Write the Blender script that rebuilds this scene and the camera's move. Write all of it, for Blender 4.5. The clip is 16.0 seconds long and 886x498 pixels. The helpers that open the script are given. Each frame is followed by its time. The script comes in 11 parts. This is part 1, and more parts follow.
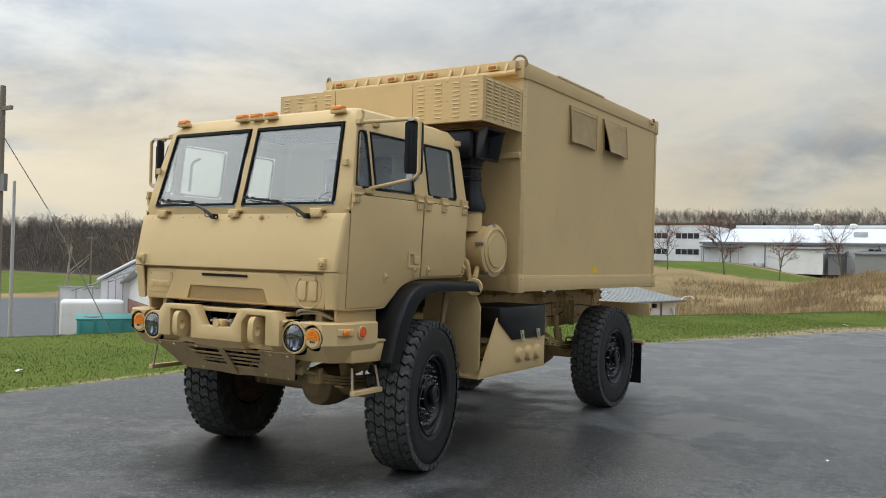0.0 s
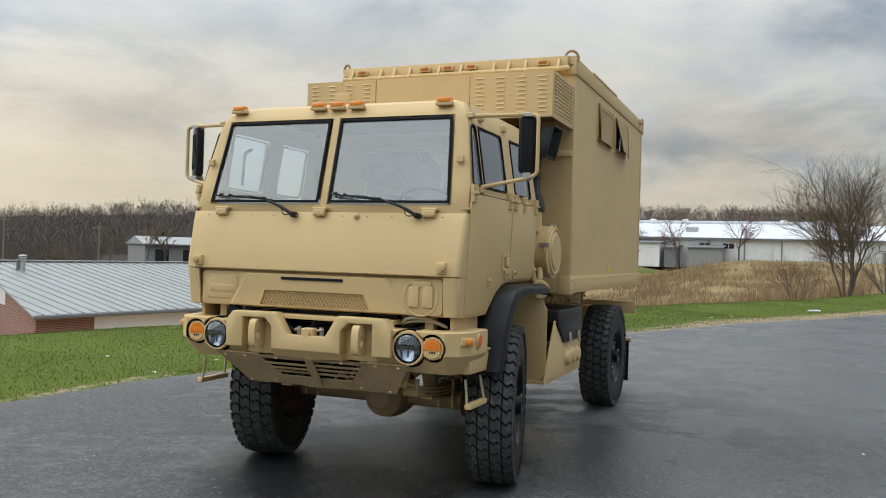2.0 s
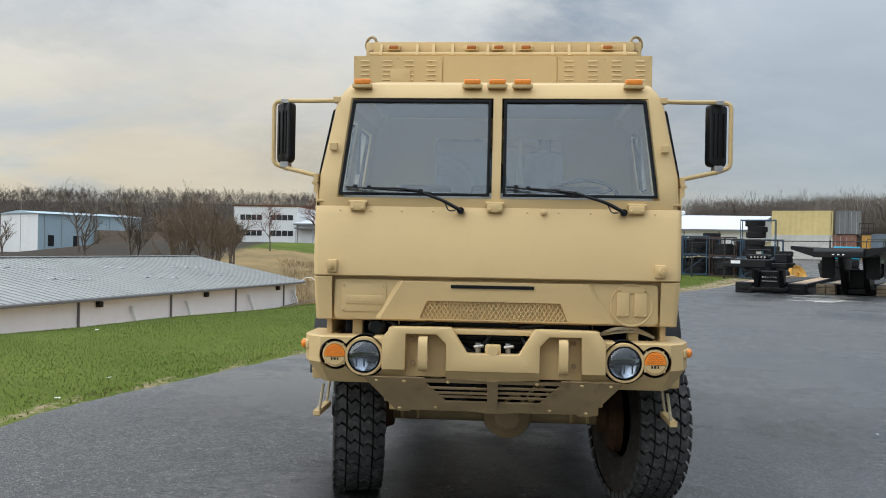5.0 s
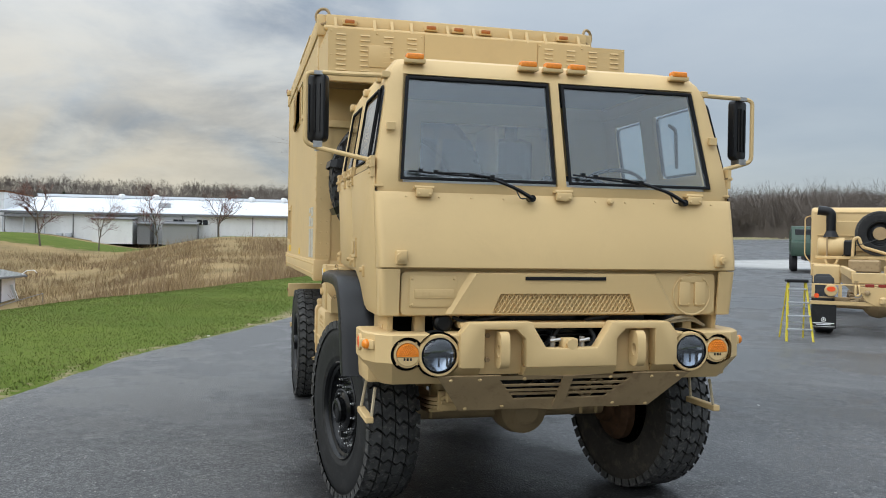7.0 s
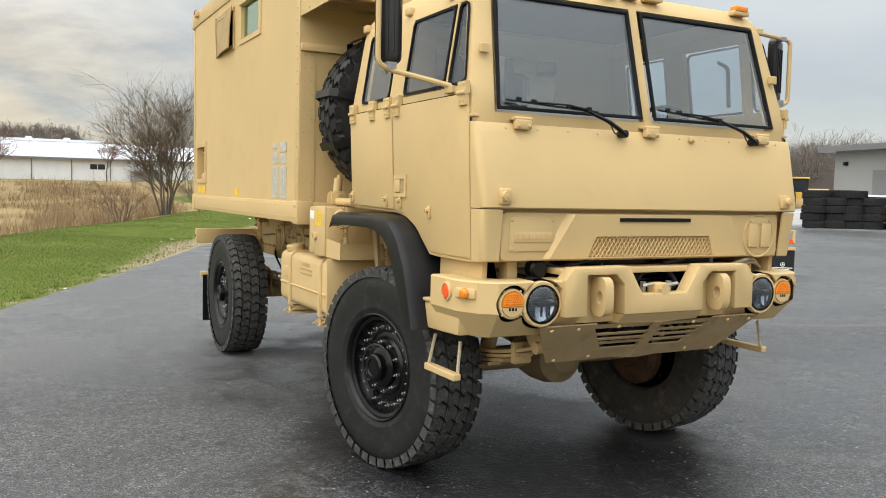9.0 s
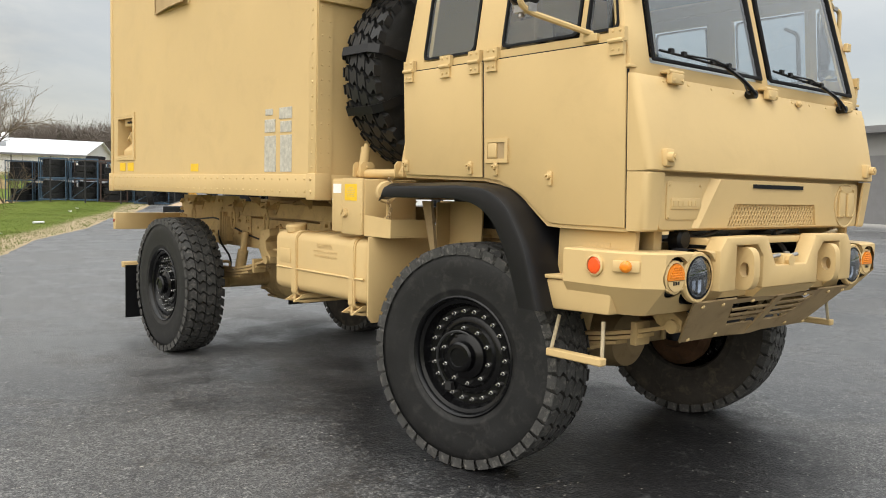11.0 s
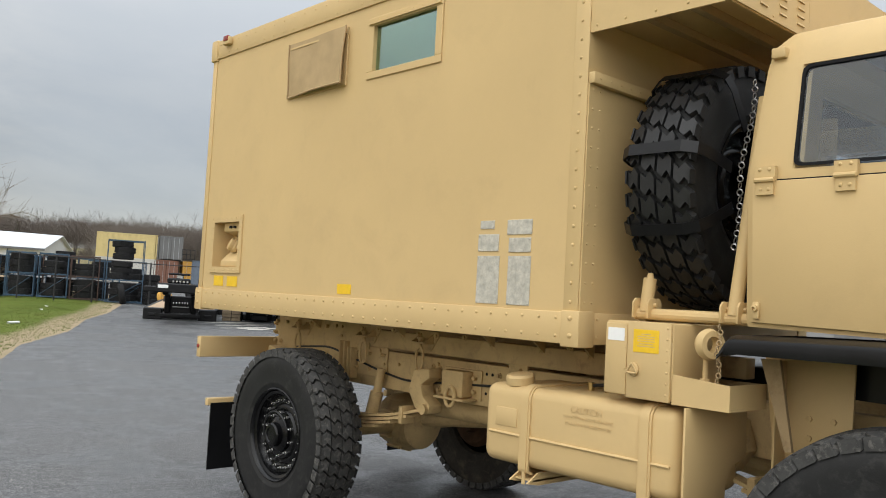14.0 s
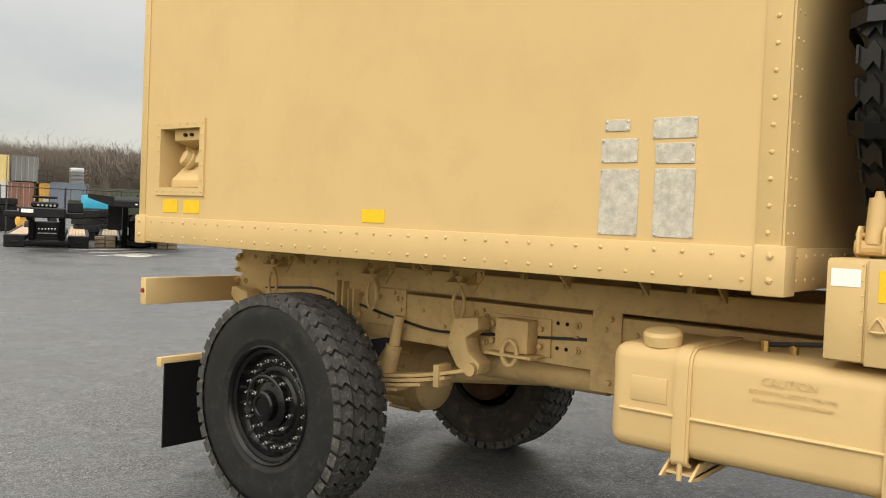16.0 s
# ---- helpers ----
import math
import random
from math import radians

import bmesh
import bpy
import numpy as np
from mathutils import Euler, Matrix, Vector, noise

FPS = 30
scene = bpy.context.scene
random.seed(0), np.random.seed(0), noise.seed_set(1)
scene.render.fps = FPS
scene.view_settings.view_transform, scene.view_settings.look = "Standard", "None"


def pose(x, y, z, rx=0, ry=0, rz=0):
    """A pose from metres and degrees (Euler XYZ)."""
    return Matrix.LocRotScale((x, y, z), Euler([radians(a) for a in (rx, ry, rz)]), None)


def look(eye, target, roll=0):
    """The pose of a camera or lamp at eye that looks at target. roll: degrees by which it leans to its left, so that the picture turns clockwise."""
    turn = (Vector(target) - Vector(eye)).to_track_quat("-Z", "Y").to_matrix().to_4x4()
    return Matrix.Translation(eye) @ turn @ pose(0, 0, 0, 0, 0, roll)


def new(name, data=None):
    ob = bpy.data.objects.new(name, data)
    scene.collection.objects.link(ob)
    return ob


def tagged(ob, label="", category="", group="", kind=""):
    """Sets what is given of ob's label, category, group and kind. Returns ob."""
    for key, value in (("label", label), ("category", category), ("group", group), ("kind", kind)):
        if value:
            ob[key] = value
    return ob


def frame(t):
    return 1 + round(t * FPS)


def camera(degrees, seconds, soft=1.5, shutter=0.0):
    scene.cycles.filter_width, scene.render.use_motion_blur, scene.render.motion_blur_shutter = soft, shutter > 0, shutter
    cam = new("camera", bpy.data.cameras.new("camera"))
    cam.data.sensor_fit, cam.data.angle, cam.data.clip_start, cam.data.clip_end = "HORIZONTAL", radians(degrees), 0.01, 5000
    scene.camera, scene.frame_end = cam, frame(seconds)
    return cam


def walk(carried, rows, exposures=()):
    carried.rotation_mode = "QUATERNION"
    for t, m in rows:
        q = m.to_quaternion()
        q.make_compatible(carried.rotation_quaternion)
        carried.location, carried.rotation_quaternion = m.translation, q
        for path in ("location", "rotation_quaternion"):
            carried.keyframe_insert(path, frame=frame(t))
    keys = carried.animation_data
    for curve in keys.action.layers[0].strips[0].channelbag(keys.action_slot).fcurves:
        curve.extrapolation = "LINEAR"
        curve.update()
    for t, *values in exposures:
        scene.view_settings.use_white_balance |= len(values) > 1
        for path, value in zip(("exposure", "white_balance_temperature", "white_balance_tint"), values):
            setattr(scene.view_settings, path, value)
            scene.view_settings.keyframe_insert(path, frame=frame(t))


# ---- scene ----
import collections

cam = camera(55.3, 16.0, soft=1.0)
PATH = [
    (0, (4.684, -5.488, 1.625), (3.609, -3.801, 1.646), 1.5),
    (0.5, (4.266, -5.666, 1.65), (3.267, -3.933, 1.669), 1.5),
    (1, (3.796, -5.779, 1.64), (2.882, -4.0, 1.658), 1.5),
    (1.5, (3.364, -5.903, 1.641), (2.529, -4.086, 1.655), 1.6),
    (2, (2.924, -6.007, 1.654), (2.171, -4.154, 1.665), 1.7),
    (2.5, (2.45, -5.997, 1.649), (1.785, -4.11, 1.662), 1.8),
    (3, (1.917, -6.051, 1.674), (1.361, -4.13, 1.682), 1.9),
    (3.5, (1.488, -6.033, 1.663), (1.022, -4.088, 1.668), 1.7),
    (4, (0.966, -6.008, 1.668), (0.613, -4.04, 1.668), 1.4),
    (4.5, (0.518, -6.003, 1.671), (0.26, -4.02, 1.675), 1.2),
    (5, (0.067, -5.904, 1.674), (-0.083, -3.91, 1.672), 1.0),
    (5.2, (-0.126, -5.879, 1.668), (-0.228, -3.882, 1.664), 1.0),
    (7.3, (-1.975, -5.317, 1.645), (-1.413, -3.398, 1.626), 0.9),
    (7.5, (-2.097, -5.228, 1.655), (-1.485, -3.324, 1.633), 0.9),
    (8, (-2.468, -5.02, 1.628), (-1.741, -3.158, 1.585), 1.1),
    (8.5, (-2.767, -4.795, 1.612), (-1.944, -2.974, 1.528), 1.1),
    (9, (-3.007, -4.487, 1.578), (-2.087, -2.716, 1.443), 1.3),
    (9.2, (-3.132, -4.396, 1.541), (-2.171, -2.648, 1.39), 1.5),
    (11.3, (-3.984, -2.986, 1.408), (-2.659, -1.49, 1.309), 1.9),
    (11.5, (-4.014, -2.823, 1.416), (-2.681, -1.332, 1.391), 2.6),
    (12, (-4.176, -2.523, 1.452), (-2.825, -1.059, 1.629), 3.7),
    (12.5, (-4.237, -2.174, 1.502), (-2.898, -0.717, 1.794), 4.0),
    (13, (-4.231, -1.823, 1.517), (-2.907, -0.358, 1.838), 3.9),
    (13.5, (-4.253, -1.418, 1.51), (-2.916, 0.05, 1.753), 3.3),
    (14, (-4.231, -1.091, 1.525), (-2.881, 0.381, 1.636), 3.1),
    (14.5, (-4.078, -0.676, 1.529), (-2.705, 0.778, 1.511), 2.9),
    (15, (-4.034, -0.299, 1.507), (-2.633, 1.123, 1.383), 2.8),
    (15.5, (-4.007, 0.103, 1.534), (-2.566, 1.479, 1.356), 2.1),
    (16, (-3.968, 0.484, 1.52), (-2.406, 1.731, 1.457), 2.4),
]
walk(cam, [(t, look(eye, target, roll)) for t, eye, target, roll in PATH],
     exposures=((0, 1.08, 6450, 7), (3, 1.06, 6350, 7), (5.2, 1.14, 6250, 7), (8, 1.25, 6200, 7), (9, 1.55, 6850, 8), (11.5, 1.58, 7100, 9), (12, 1.24, 6500, 7), (12.5, 1.05, 6200, 7), (13.5, 1.13, 6200, 7),
                (14, 1.28, 6700, 9), (14.5, 1.48, 7050, 10), (15.2, 1.62, 7400, 10), (16, 1.57, 7600, 10)))

# ---- world, sun, exposure ----
SUN_AZ, SUN_EL = -118.0, 38.0          # degrees from +y towards +x, and above the horizon


def sky_world():
    w = bpy.data.worlds.new("sky")
    scene.world = w
    w.use_nodes = True
    n, l = w.node_tree.nodes, w.node_tree.links
    n.clear()
    out, bg = n.new("ShaderNodeOutputWorld"), n.new("ShaderNodeBackground")
    sky = n.new("ShaderNodeTexSky")
    sky.sky_type, sky.sun_disc = "NISHITA", False
    sky.sun_elevation, sky.sun_rotation = radians(SUN_EL), radians(SUN_AZ)
    tc, sep = n.new("ShaderNodeTexCoord"), n.new("ShaderNodeSeparateXYZ")
    l.new(tc.outputs["Generated"], sep.inputs[0])

    def math_node(op, a, b=None, clamp=False):
        m = n.new("ShaderNodeMath")
        m.operation, m.use_clamp = op, clamp
        for i, v in enumerate((a, b)):
            if v is None:
                continue
            if isinstance(v, (int, float)):
                m.inputs[i].default_value = v
            else:
                l.new(v, m.inputs[i])
        return m.outputs[0]

    def mix(fac, a, b, kind="MIX"):
        m = n.new("ShaderNodeMix")
        m.data_type, m.blend_type = "RGBA", kind
        for s, v in ((0, fac), (6, a), (7, b)):
            if isinstance(v, (int, float)):
                m.inputs[s].default_value = v
            elif isinstance(v, tuple):
                m.inputs[s].default_value = (*v, 1)
            else:
                l.new(v, m.inputs[s])
        return m.outputs[2]

    up = math_node("MAXIMUM", sep.outputs[2], 0.0)
    flat = math_node("ADD", up, 0.22)
    comb = n.new("ShaderNodeCombineXYZ")
    l.new(math_node("DIVIDE", sep.outputs[0], flat), comb.inputs[0])
    l.new(math_node("DIVIDE", sep.outputs[1], flat), comb.inputs[1])

    def cloud(scale, detail, rough, offset, distortion=0.6):
        mp, t = n.new("ShaderNodeMapping"), n.new("ShaderNodeTexNoise")
        mp.inputs["Location"].default_value = offset
        mp.inputs["Scale"].default_value = (1.0, 1.0, 1.0)
        l.new(comb.outputs[0], mp.inputs[0])
        l.new(mp.outputs[0], t.inputs["Vector"])
        t.inputs["Scale"].default_value, t.inputs["Detail"].default_value = scale, detail
        t.inputs["Roughness"].default_value, t.inputs["Distortion"].default_value = rough, distortion
        return t.outputs[0]

    def ramp(v, stops):
        r = n.new("ShaderNodeValToRGB")
        r.color_ramp.interpolation = "EASE"
        while len(r.color_ramp.elements) < len(stops):
            r.color_ramp.elements.new(0.5)
        for e, (p, c) in zip(r.color_ramp.elements, stops):
            e.position, e.color = p, (c, c, c, 1)
        l.new(v, r.inputs[0])
        return r.outputs[0]

    big = ramp(cloud(0.75, 6, 0.5, (3.1, 1.7, 0)), ((0.36, 0), (0.64, 1)))
    fine = ramp(cloud(2.1, 9, 0.6, (7.3, 4.1, 2.0), 0.25), ((0.34, 0), (0.68, 1)))
    # grey-blue undersides, paler gaps
    under = mix(big, (0.22, 0.27, 0.345), (0.60, 0.625, 0.655))
    # a warm, low clearing in the north-west
    side = math_node("ADD", math_node("MULTIPLY", sep.outputs[0], -0.66), math_node("MULTIPLY", sep.outputs[1], 0.75))
    calm = math_node("MULTIPLY", ramp(side, ((0.48, 1), (0.74, 0))), 0.80)
    under = mix(calm, under, (0.485, 0.52, 0.565))
    warm_side = ramp(side, ((0.45, 0), (0.92, 1)))
    low = ramp(up, ((0.0, 1), (0.34, 0)))
    torn = math_node("MULTIPLY", fine, math_node("ADD", math_node("MULTIPLY", ramp(side, ((0.48, 0), (0.74, 1))), 0.60), 0.10))
    lit = mix(torn, under, (0.86, 0.83, 0.77))
    gap = ramp(cloud(0.9, 7, 0.55, (1.2, 8.6, 0)), ((0.34, 0.18), (0.55, 1)))
    warm = math_node("MULTIPLY", math_node("MULTIPLY", warm_side, low), gap)
    lit = mix(math_node("MULTIPLY", warm, 0.85), lit, (0.96, 0.76, 0.49))
    # haze along the horizon
    rim = ramp(up, ((0.0, 1), (0.12, 0)))
    lit = mix(math_node("MULTIPLY", rim, 0.45), lit, (0.72, 0.69, 0.64))
    # an overcast sky is brightest overhead
    bright = math_node("ADD", math_node("MULTIPLY", math_node("POWER", up, 2.0), 1.75), 0.355)
    # and glows round the hidden sun
    dot = n.new("ShaderNodeVectorMath")
    dot.operation = "DOT_PRODUCT"
    l.new(tc.outputs["Generated"], dot.inputs[0])
    az, el = radians(SUN_AZ), radians(SUN_EL)
    dot.inputs[1].default_value = (math.sin(az) * math.cos(el), math.cos(az) * math.cos(el), math.sin(el))
    bright = math_node("ADD", bright, math_node("MULTIPLY", math_node("POWER", math_node("MAXIMUM", dot.outputs["Value"], 0.0), 1.5), 0.40))
    vm = n.new("ShaderNodeVectorMath")
    vm.operation = "SCALE"
    l.new(lit, vm.inputs[0])
    l.new(bright, vm.inputs["Scale"])
    clear = n.new("ShaderNodeVectorMath")
    clear.operation = "SCALE"
    l.new(sky.outputs[0], clear.inputs[0])
    clear.inputs["Scale"].default_value = 0.08
    l.new(mix(0.9, clear.outputs[0], vm.outputs[0]), bg.inputs[0])
    bg.inputs[1].default_value = 1.0
    l.new(bg.outputs[0], out.inputs[0])


sky_world()
sun = new("sun", bpy.data.lights.new("sun", "SUN"))
sun.data.energy, sun.data.angle, sun.data.color = 0.56, radians(75), (1.0, 0.96, 0.90)
_a, _e = radians(SUN_AZ), radians(SUN_EL)
sun.matrix_world = look(60 * Vector((math.sin(_a) * math.cos(_e), math.cos(_a) * math.cos(_e), math.sin(_e))), (0, 0, 0))


# ---- materials ----
class Nodes:
    """A node material with a Principled surface, written top down."""

    def __init__(self, name):
        self.m = bpy.data.materials.new(name)
        self.m.use_nodes = True
        self.n, self.l = self.m.node_tree.nodes, self.m.node_tree.links
        self.p = self.n["Principled BSDF"]
        self.tc = self.n.new("ShaderNodeTexCoord")

    def put(self, socket, v):
        if isinstance(v, (int, float)):
            socket.default_value = v
        elif isinstance(v, tuple):
            socket.default_value = (*v, 1) if len(v) == 3 and socket.type == "RGBA" else v
        else:
            self.l.new(v, socket)

    def set(self, **kw):
        for k, v in kw.items():
            self.put(self.p.inputs[k.replace("_", " ")], v)
        return self

    def noise(self, scale, detail=4, rough=0.55, coords="Object", stretch=None, distortion=0.0):
        t = self.n.new("ShaderNodeTexNoise")
        src = self.tc.outputs[coords]
        if stretch:
            mp = self.n.new("ShaderNodeMapping")
            mp.inputs["Scale"].default_value = stretch
            self.l.new(src, mp.inputs[0])
            src = mp.outputs[0]
        self.l.new(src, t.inputs["Vector"])
        self.put(t.inputs["Scale"], scale), self.put(t.inputs["Detail"], detail)
        self.put(t.inputs["Roughness"], rough), self.put(t.inputs["Distortion"], distortion)
        return t.outputs[0]

    def voronoi(self, scale, feature="F1"):
        t = self.n.new("ShaderNodeTexVoronoi")
        t.feature = feature
        self.l.new(self.tc.outputs["Object"], t.inputs["Vector"])
        self.put(t.inputs["Scale"], scale)
        return t

    def ramp(self, v, *stops):
        r = self.n.new("ShaderNodeValToRGB")
        while len(r.color_ramp.elements) < len(stops):
            r.color_ramp.elements.new(0.5)
        for e, (p, c) in zip(r.color_ramp.elements, stops):
            e.position, e.color = p, ((c, c, c, 1) if isinstance(c, (int, float)) else (*c, 1))
        self.l.new(v, r.inputs[0])
        return r.outputs[0]

    def mix(self, fac, a, b, kind="MIX"):
        m = self.n.new("ShaderNodeMix")
        m.data_type, m.blend_type = "RGBA", kind
        self.put(m.inputs[0], fac), self.put(m.inputs[6], a), self.put(m.inputs[7], b)
        return m.outputs[2]

    def math(self, op, a, b=0.0):
        m = self.n.new("ShaderNodeMath")
        m.operation = op
        self.put(m.inputs[0], a), self.put(m.inputs[1], b)
        return m.outputs[0]

    def bump(self, height, strength=0.2, distance=0.01):
        b = self.n.new("ShaderNodeBump")
        self.put(b.inputs["Height"], height)
        b.inputs["Strength"].default_value, b.inputs["Distance"].default_value = strength, distance
        self.l.new(b.outputs[0], self.p.inputs["Normal"])
        return self

    def each(self):
        return self.n.new("ShaderNodeObjectInfo").outputs["Random"]

    def island(self):
        return self.n.new("ShaderNodeNewGeometry").outputs["Random Per Island"]

    def attr(self, name):
        a = self.n.new("ShaderNodeAttribute")
        a.attribute_name = name
        return a.outputs["Fac"]


def shade(c, k):
    return tuple(min(1.0, v * k) for v in c)


def surface(name, col, rough=0.6, metal=0.0, var=0.12, scale=3.0, fine=70.0, bump=0.15, spec=0.5, dirt=None, dirt_amount=0.35, stretch=None):
    """A plain coat with stains at a large scale, grain at a small one, and dirt in patches."""
    k = Nodes(name)
    a, b = k.noise(scale, 5, 0.6, stretch=stretch), k.noise(fine, 3, 0.6)
    c = k.mix(k.ramp(a, (0.3, 0.0), (0.7, 1.0)), shade(col, 1 - var), shade(col, 1 + var * 0.7))
    c = k.mix(k.math("MULTIPLY", k.ramp(b, (0.35, 0.0), (0.75, 1.0)), var), c, shade(col, 0.55))
    if dirt:
        d = k.ramp(k.noise(scale * 2.3, 7, 0.68, distortion=0.4), (0.52, 0.0), (0.72, 1.0))
        c = k.mix(k.math("MULTIPLY", d, dirt_amount), c, dirt)
    k.set(Base_Color=c, Metallic=metal, Specular_IOR_Level=spec)
    k.set(Roughness=k.math("ADD", k.math("MULTIPLY", a, 0.16), max(0.02, rough - 0.08)))
    if bump:
        k.bump(b, bump, 0.004)
    return k.m


def pane(name, tint, mirror=0.06, rough=0.012, gloss=(1, 1, 1), power=4.0):
    """Flat glass: it lets light through, tinted, and mirrors more at a glancing angle."""
    k = Nodes(name)
    k.n.remove(k.p)
    tr, gl, lw, mx = (k.n.new(s) for s in ("ShaderNodeBsdfTransparent", "ShaderNodeBsdfGlossy", "ShaderNodeLayerWeight", "ShaderNodeMixShader"))
    tr.inputs[0].default_value = (*tint, 1)
    gl.inputs["Roughness"].default_value = rough
    gl.inputs["Color"].default_value = (*gloss, 1)
    lw.inputs["Blend"].default_value = 0.5
    f = k.math("ADD", k.math("MULTIPLY", k.math("POWER", lw.outputs["Facing"], power), 1 - mirror), mirror)
    k.l.new(f, mx.inputs[0]), k.l.new(tr.outputs[0], mx.inputs[1]), k.l.new(gl.outputs[0], mx.inputs[2])
    k.l.new(mx.outputs[0], k.n["Material Output"].inputs[0])
    return k.m


TAN = (0.59, 0.418, 0.198)
M = {}
M["tan"] = surface("tan_paint", TAN, 0.58, var=0.05, scale=1.3, fine=240, bump=0.10, spec=0.35, dirt=(0.36, 0.25, 0.13), dirt_amount=0.16)
M["tan_dusty"] = surface("tan_dusty", (0.56, 0.395, 0.188), 0.65, var=0.12, scale=5, fine=120, bump=0.2, spec=0.25, dirt=(0.24, 0.155, 0.08), dirt_amount=0.5)
# tan darkened for shade on low and sunken parts, with brown dirt
M["tan_dark"] = surface("dark_shaded_tan", (0.36, 0.255, 0.135), 0.7, var=0.14, scale=4, fine=120, bump=0.2, spec=0.3, dirt=(0.14, 0.08, 0.04), dirt_amount=0.5)
M["canvas"] = surface("tan_canvas", (0.43, 0.31, 0.17), 0.9, var=0.1, scale=9, fine=300, bump=0.3, spec=0.1)
M["black"] = surface("black_plastic", (0.007, 0.007, 0.008), 0.36, var=0.3, scale=6, fine=160, bump=0.10, spec=0.28)
M["black_steel"] = surface("black_steel", (0.0035, 0.0035, 0.004), 0.24, var=0.3, scale=8, fine=200, bump=0.04, spec=0.26)
M["rubber"] = surface("tyre_rubber", (0.013, 0.013, 0.0132), 0.55, var=0.35, scale=6, fine=90, bump=0.18, spec=0.3, dirt=(0.045, 0.043, 0.040), dirt_amount=0.6)
M["groove"] = surface("dusty_groove", (0.026, 0.025, 0.023), 0.85, var=0.35, scale=9, fine=70, bump=0.2, spec=0.15, dirt=(0.075, 0.068, 0.058), dirt_amount=0.6)
M["muddy_rubber"] = surface("muddy_rubber", (0.045, 0.040, 0.034), 0.85, var=0.4, scale=6, fine=60, bump=0.25, spec=0.15, dirt=(0.105, 0.085, 0.062), dirt_amount=0.7)
M["tread"] = surface("tyre_tread", (0.050, 0.049, 0.047), 0.72, var=0.4, scale=14, fine=70, bump=0.35, spec=0.35, dirt=(0.19, 0.178, 0.158), dirt_amount=0.7)
M["fresh_tread"] = surface("fresh_tread", (0.013, 0.013, 0.0135), 0.5, var=0.3, scale=12, fine=90, bump=0.2, spec=0.4, dirt=(0.03, 0.03, 0.03), dirt_amount=0.3)
M["seal"] = surface("window_seal", (0.008, 0.008, 0.009), 0.8, var=0.2, scale=12, bump=0.05, spec=0.2)
M["chrome"] = surface("chrome", (0.75, 0.75, 0.76), 0.16, metal=1.0, var=0.06, scale=30, bump=0.0)
M["zinc"] = surface("zinc_nut", (0.62, 0.62, 0.61), 0.24, metal=0.95, var=0.2, scale=30, bump=0.05)
M["steel"] = surface("worn_steel", (0.42, 0.41, 0.40), 0.42, metal=0.9, var=0.25, scale=30, bump=0.15)
M["plate"] = surface("bare_plate", (0.54, 0.51, 0.44), 0.5, metal=0.15, var=0.30, scale=28, fine=110, bump=0.25, dirt=(0.34, 0.29, 0.21), dirt_amount=0.55)
M["brass"] = surface("aged_brass", (0.42, 0.28, 0.10), 0.4, metal=0.8, var=0.25, scale=30, bump=0.1)
M["amber"] = surface("amber_lens", (0.80, 0.24, 0.02), 0.2, var=0.12, scale=60, bump=0.0)
M["red"] = surface("red_lens", (0.85, 0.10, 0.02), 0.25, var=0.1, scale=50, bump=0.0)
M["dark_red"] = surface("dark_red_lens", (0.25, 0.03, 0.02), 0.2, var=0.1, scale=50, bump=0.0)
M["yellow"] = surface("yellow_label", (0.80, 0.50, 0.02), 0.5, var=0.08, scale=20, bump=0.03)
M["white"] = surface("white_label", (0.80, 0.80, 0.78), 0.5, var=0.05, scale=20, bump=0.03)
M["ink"] = surface("stencil_ink", (0.575, 0.408, 0.194), 0.7, var=0.15, scale=60, bump=0.0)
M["dash"] = surface("grey_dash", (0.58, 0.60, 0.61), 0.7, var=0.1, scale=9, bump=0.1)
M["seat"] = surface("dark_seat", (0.05, 0.052, 0.055), 0.85, var=0.2, scale=14, bump=0.2)
M["liner"] = surface("cab_liner", (0.09, 0.088, 0.082), 0.85, var=0.1, scale=8, bump=0.1)
M["hose"] = surface("black_hose", (0.015, 0.015, 0.016), 0.5, var=0.2, scale=20, bump=0.1)
M["rope"] = surface("pale_rope", (0.46, 0.38, 0.25), 0.9, var=0.2, scale=60, bump=0.3)
M["rust"] = surface("rusty_steel", (0.17, 0.075, 0.03), 0.85, var=0.4, scale=9, fine=90, bump=0.35, spec=0.2, dirt=(0.06, 0.04, 0.03), dirt_amount=0.6)
M["drum"] = surface("muddy_drum", (0.085, 0.045, 0.024), 0.9, var=0.4, scale=9, fine=90, bump=0.35, spec=0.15, dirt=(0.04, 0.03, 0.022), dirt_amount=0.7)
M["windshield"] = pane("windshield_glass", (0.82, 0.87, 0.89), 0.095)
M["side_glass"] = pane("side_glass", (0.80, 0.83, 0.85), 0.06, power=5.0)
M["box_glass"] = pane("teal_glass", (0.45, 0.62, 0.56), 0.40, 0.05, (0.60, 0.78, 0.71))
M["lens"] = pane("lamp_lens", (0.80, 0.84, 0.88), 0.10)
M["lamp_bowl"] = surface("lamp_bowl", (0.42, 0.44, 0.48), 0.16, metal=1.0, var=0.1, scale=30, bump=0.0)
M["lamp_dark"] = surface("lamp_dark", (0.05, 0.053, 0.06), 0.2, metal=0.7, var=0.2, scale=30, bump=0.0)
M["dull_amber"] = surface("dull_amber_lens", (0.38, 0.12, 0.02), 0.3, var=0.15, scale=50, bump=0.0)
M["mirror"] = surface("mirror_glass", (0.85, 0.86, 0.87), 0.02, metal=1.0, var=0.02, bump=0.0)


# ---- builders ----
WORLD = {}


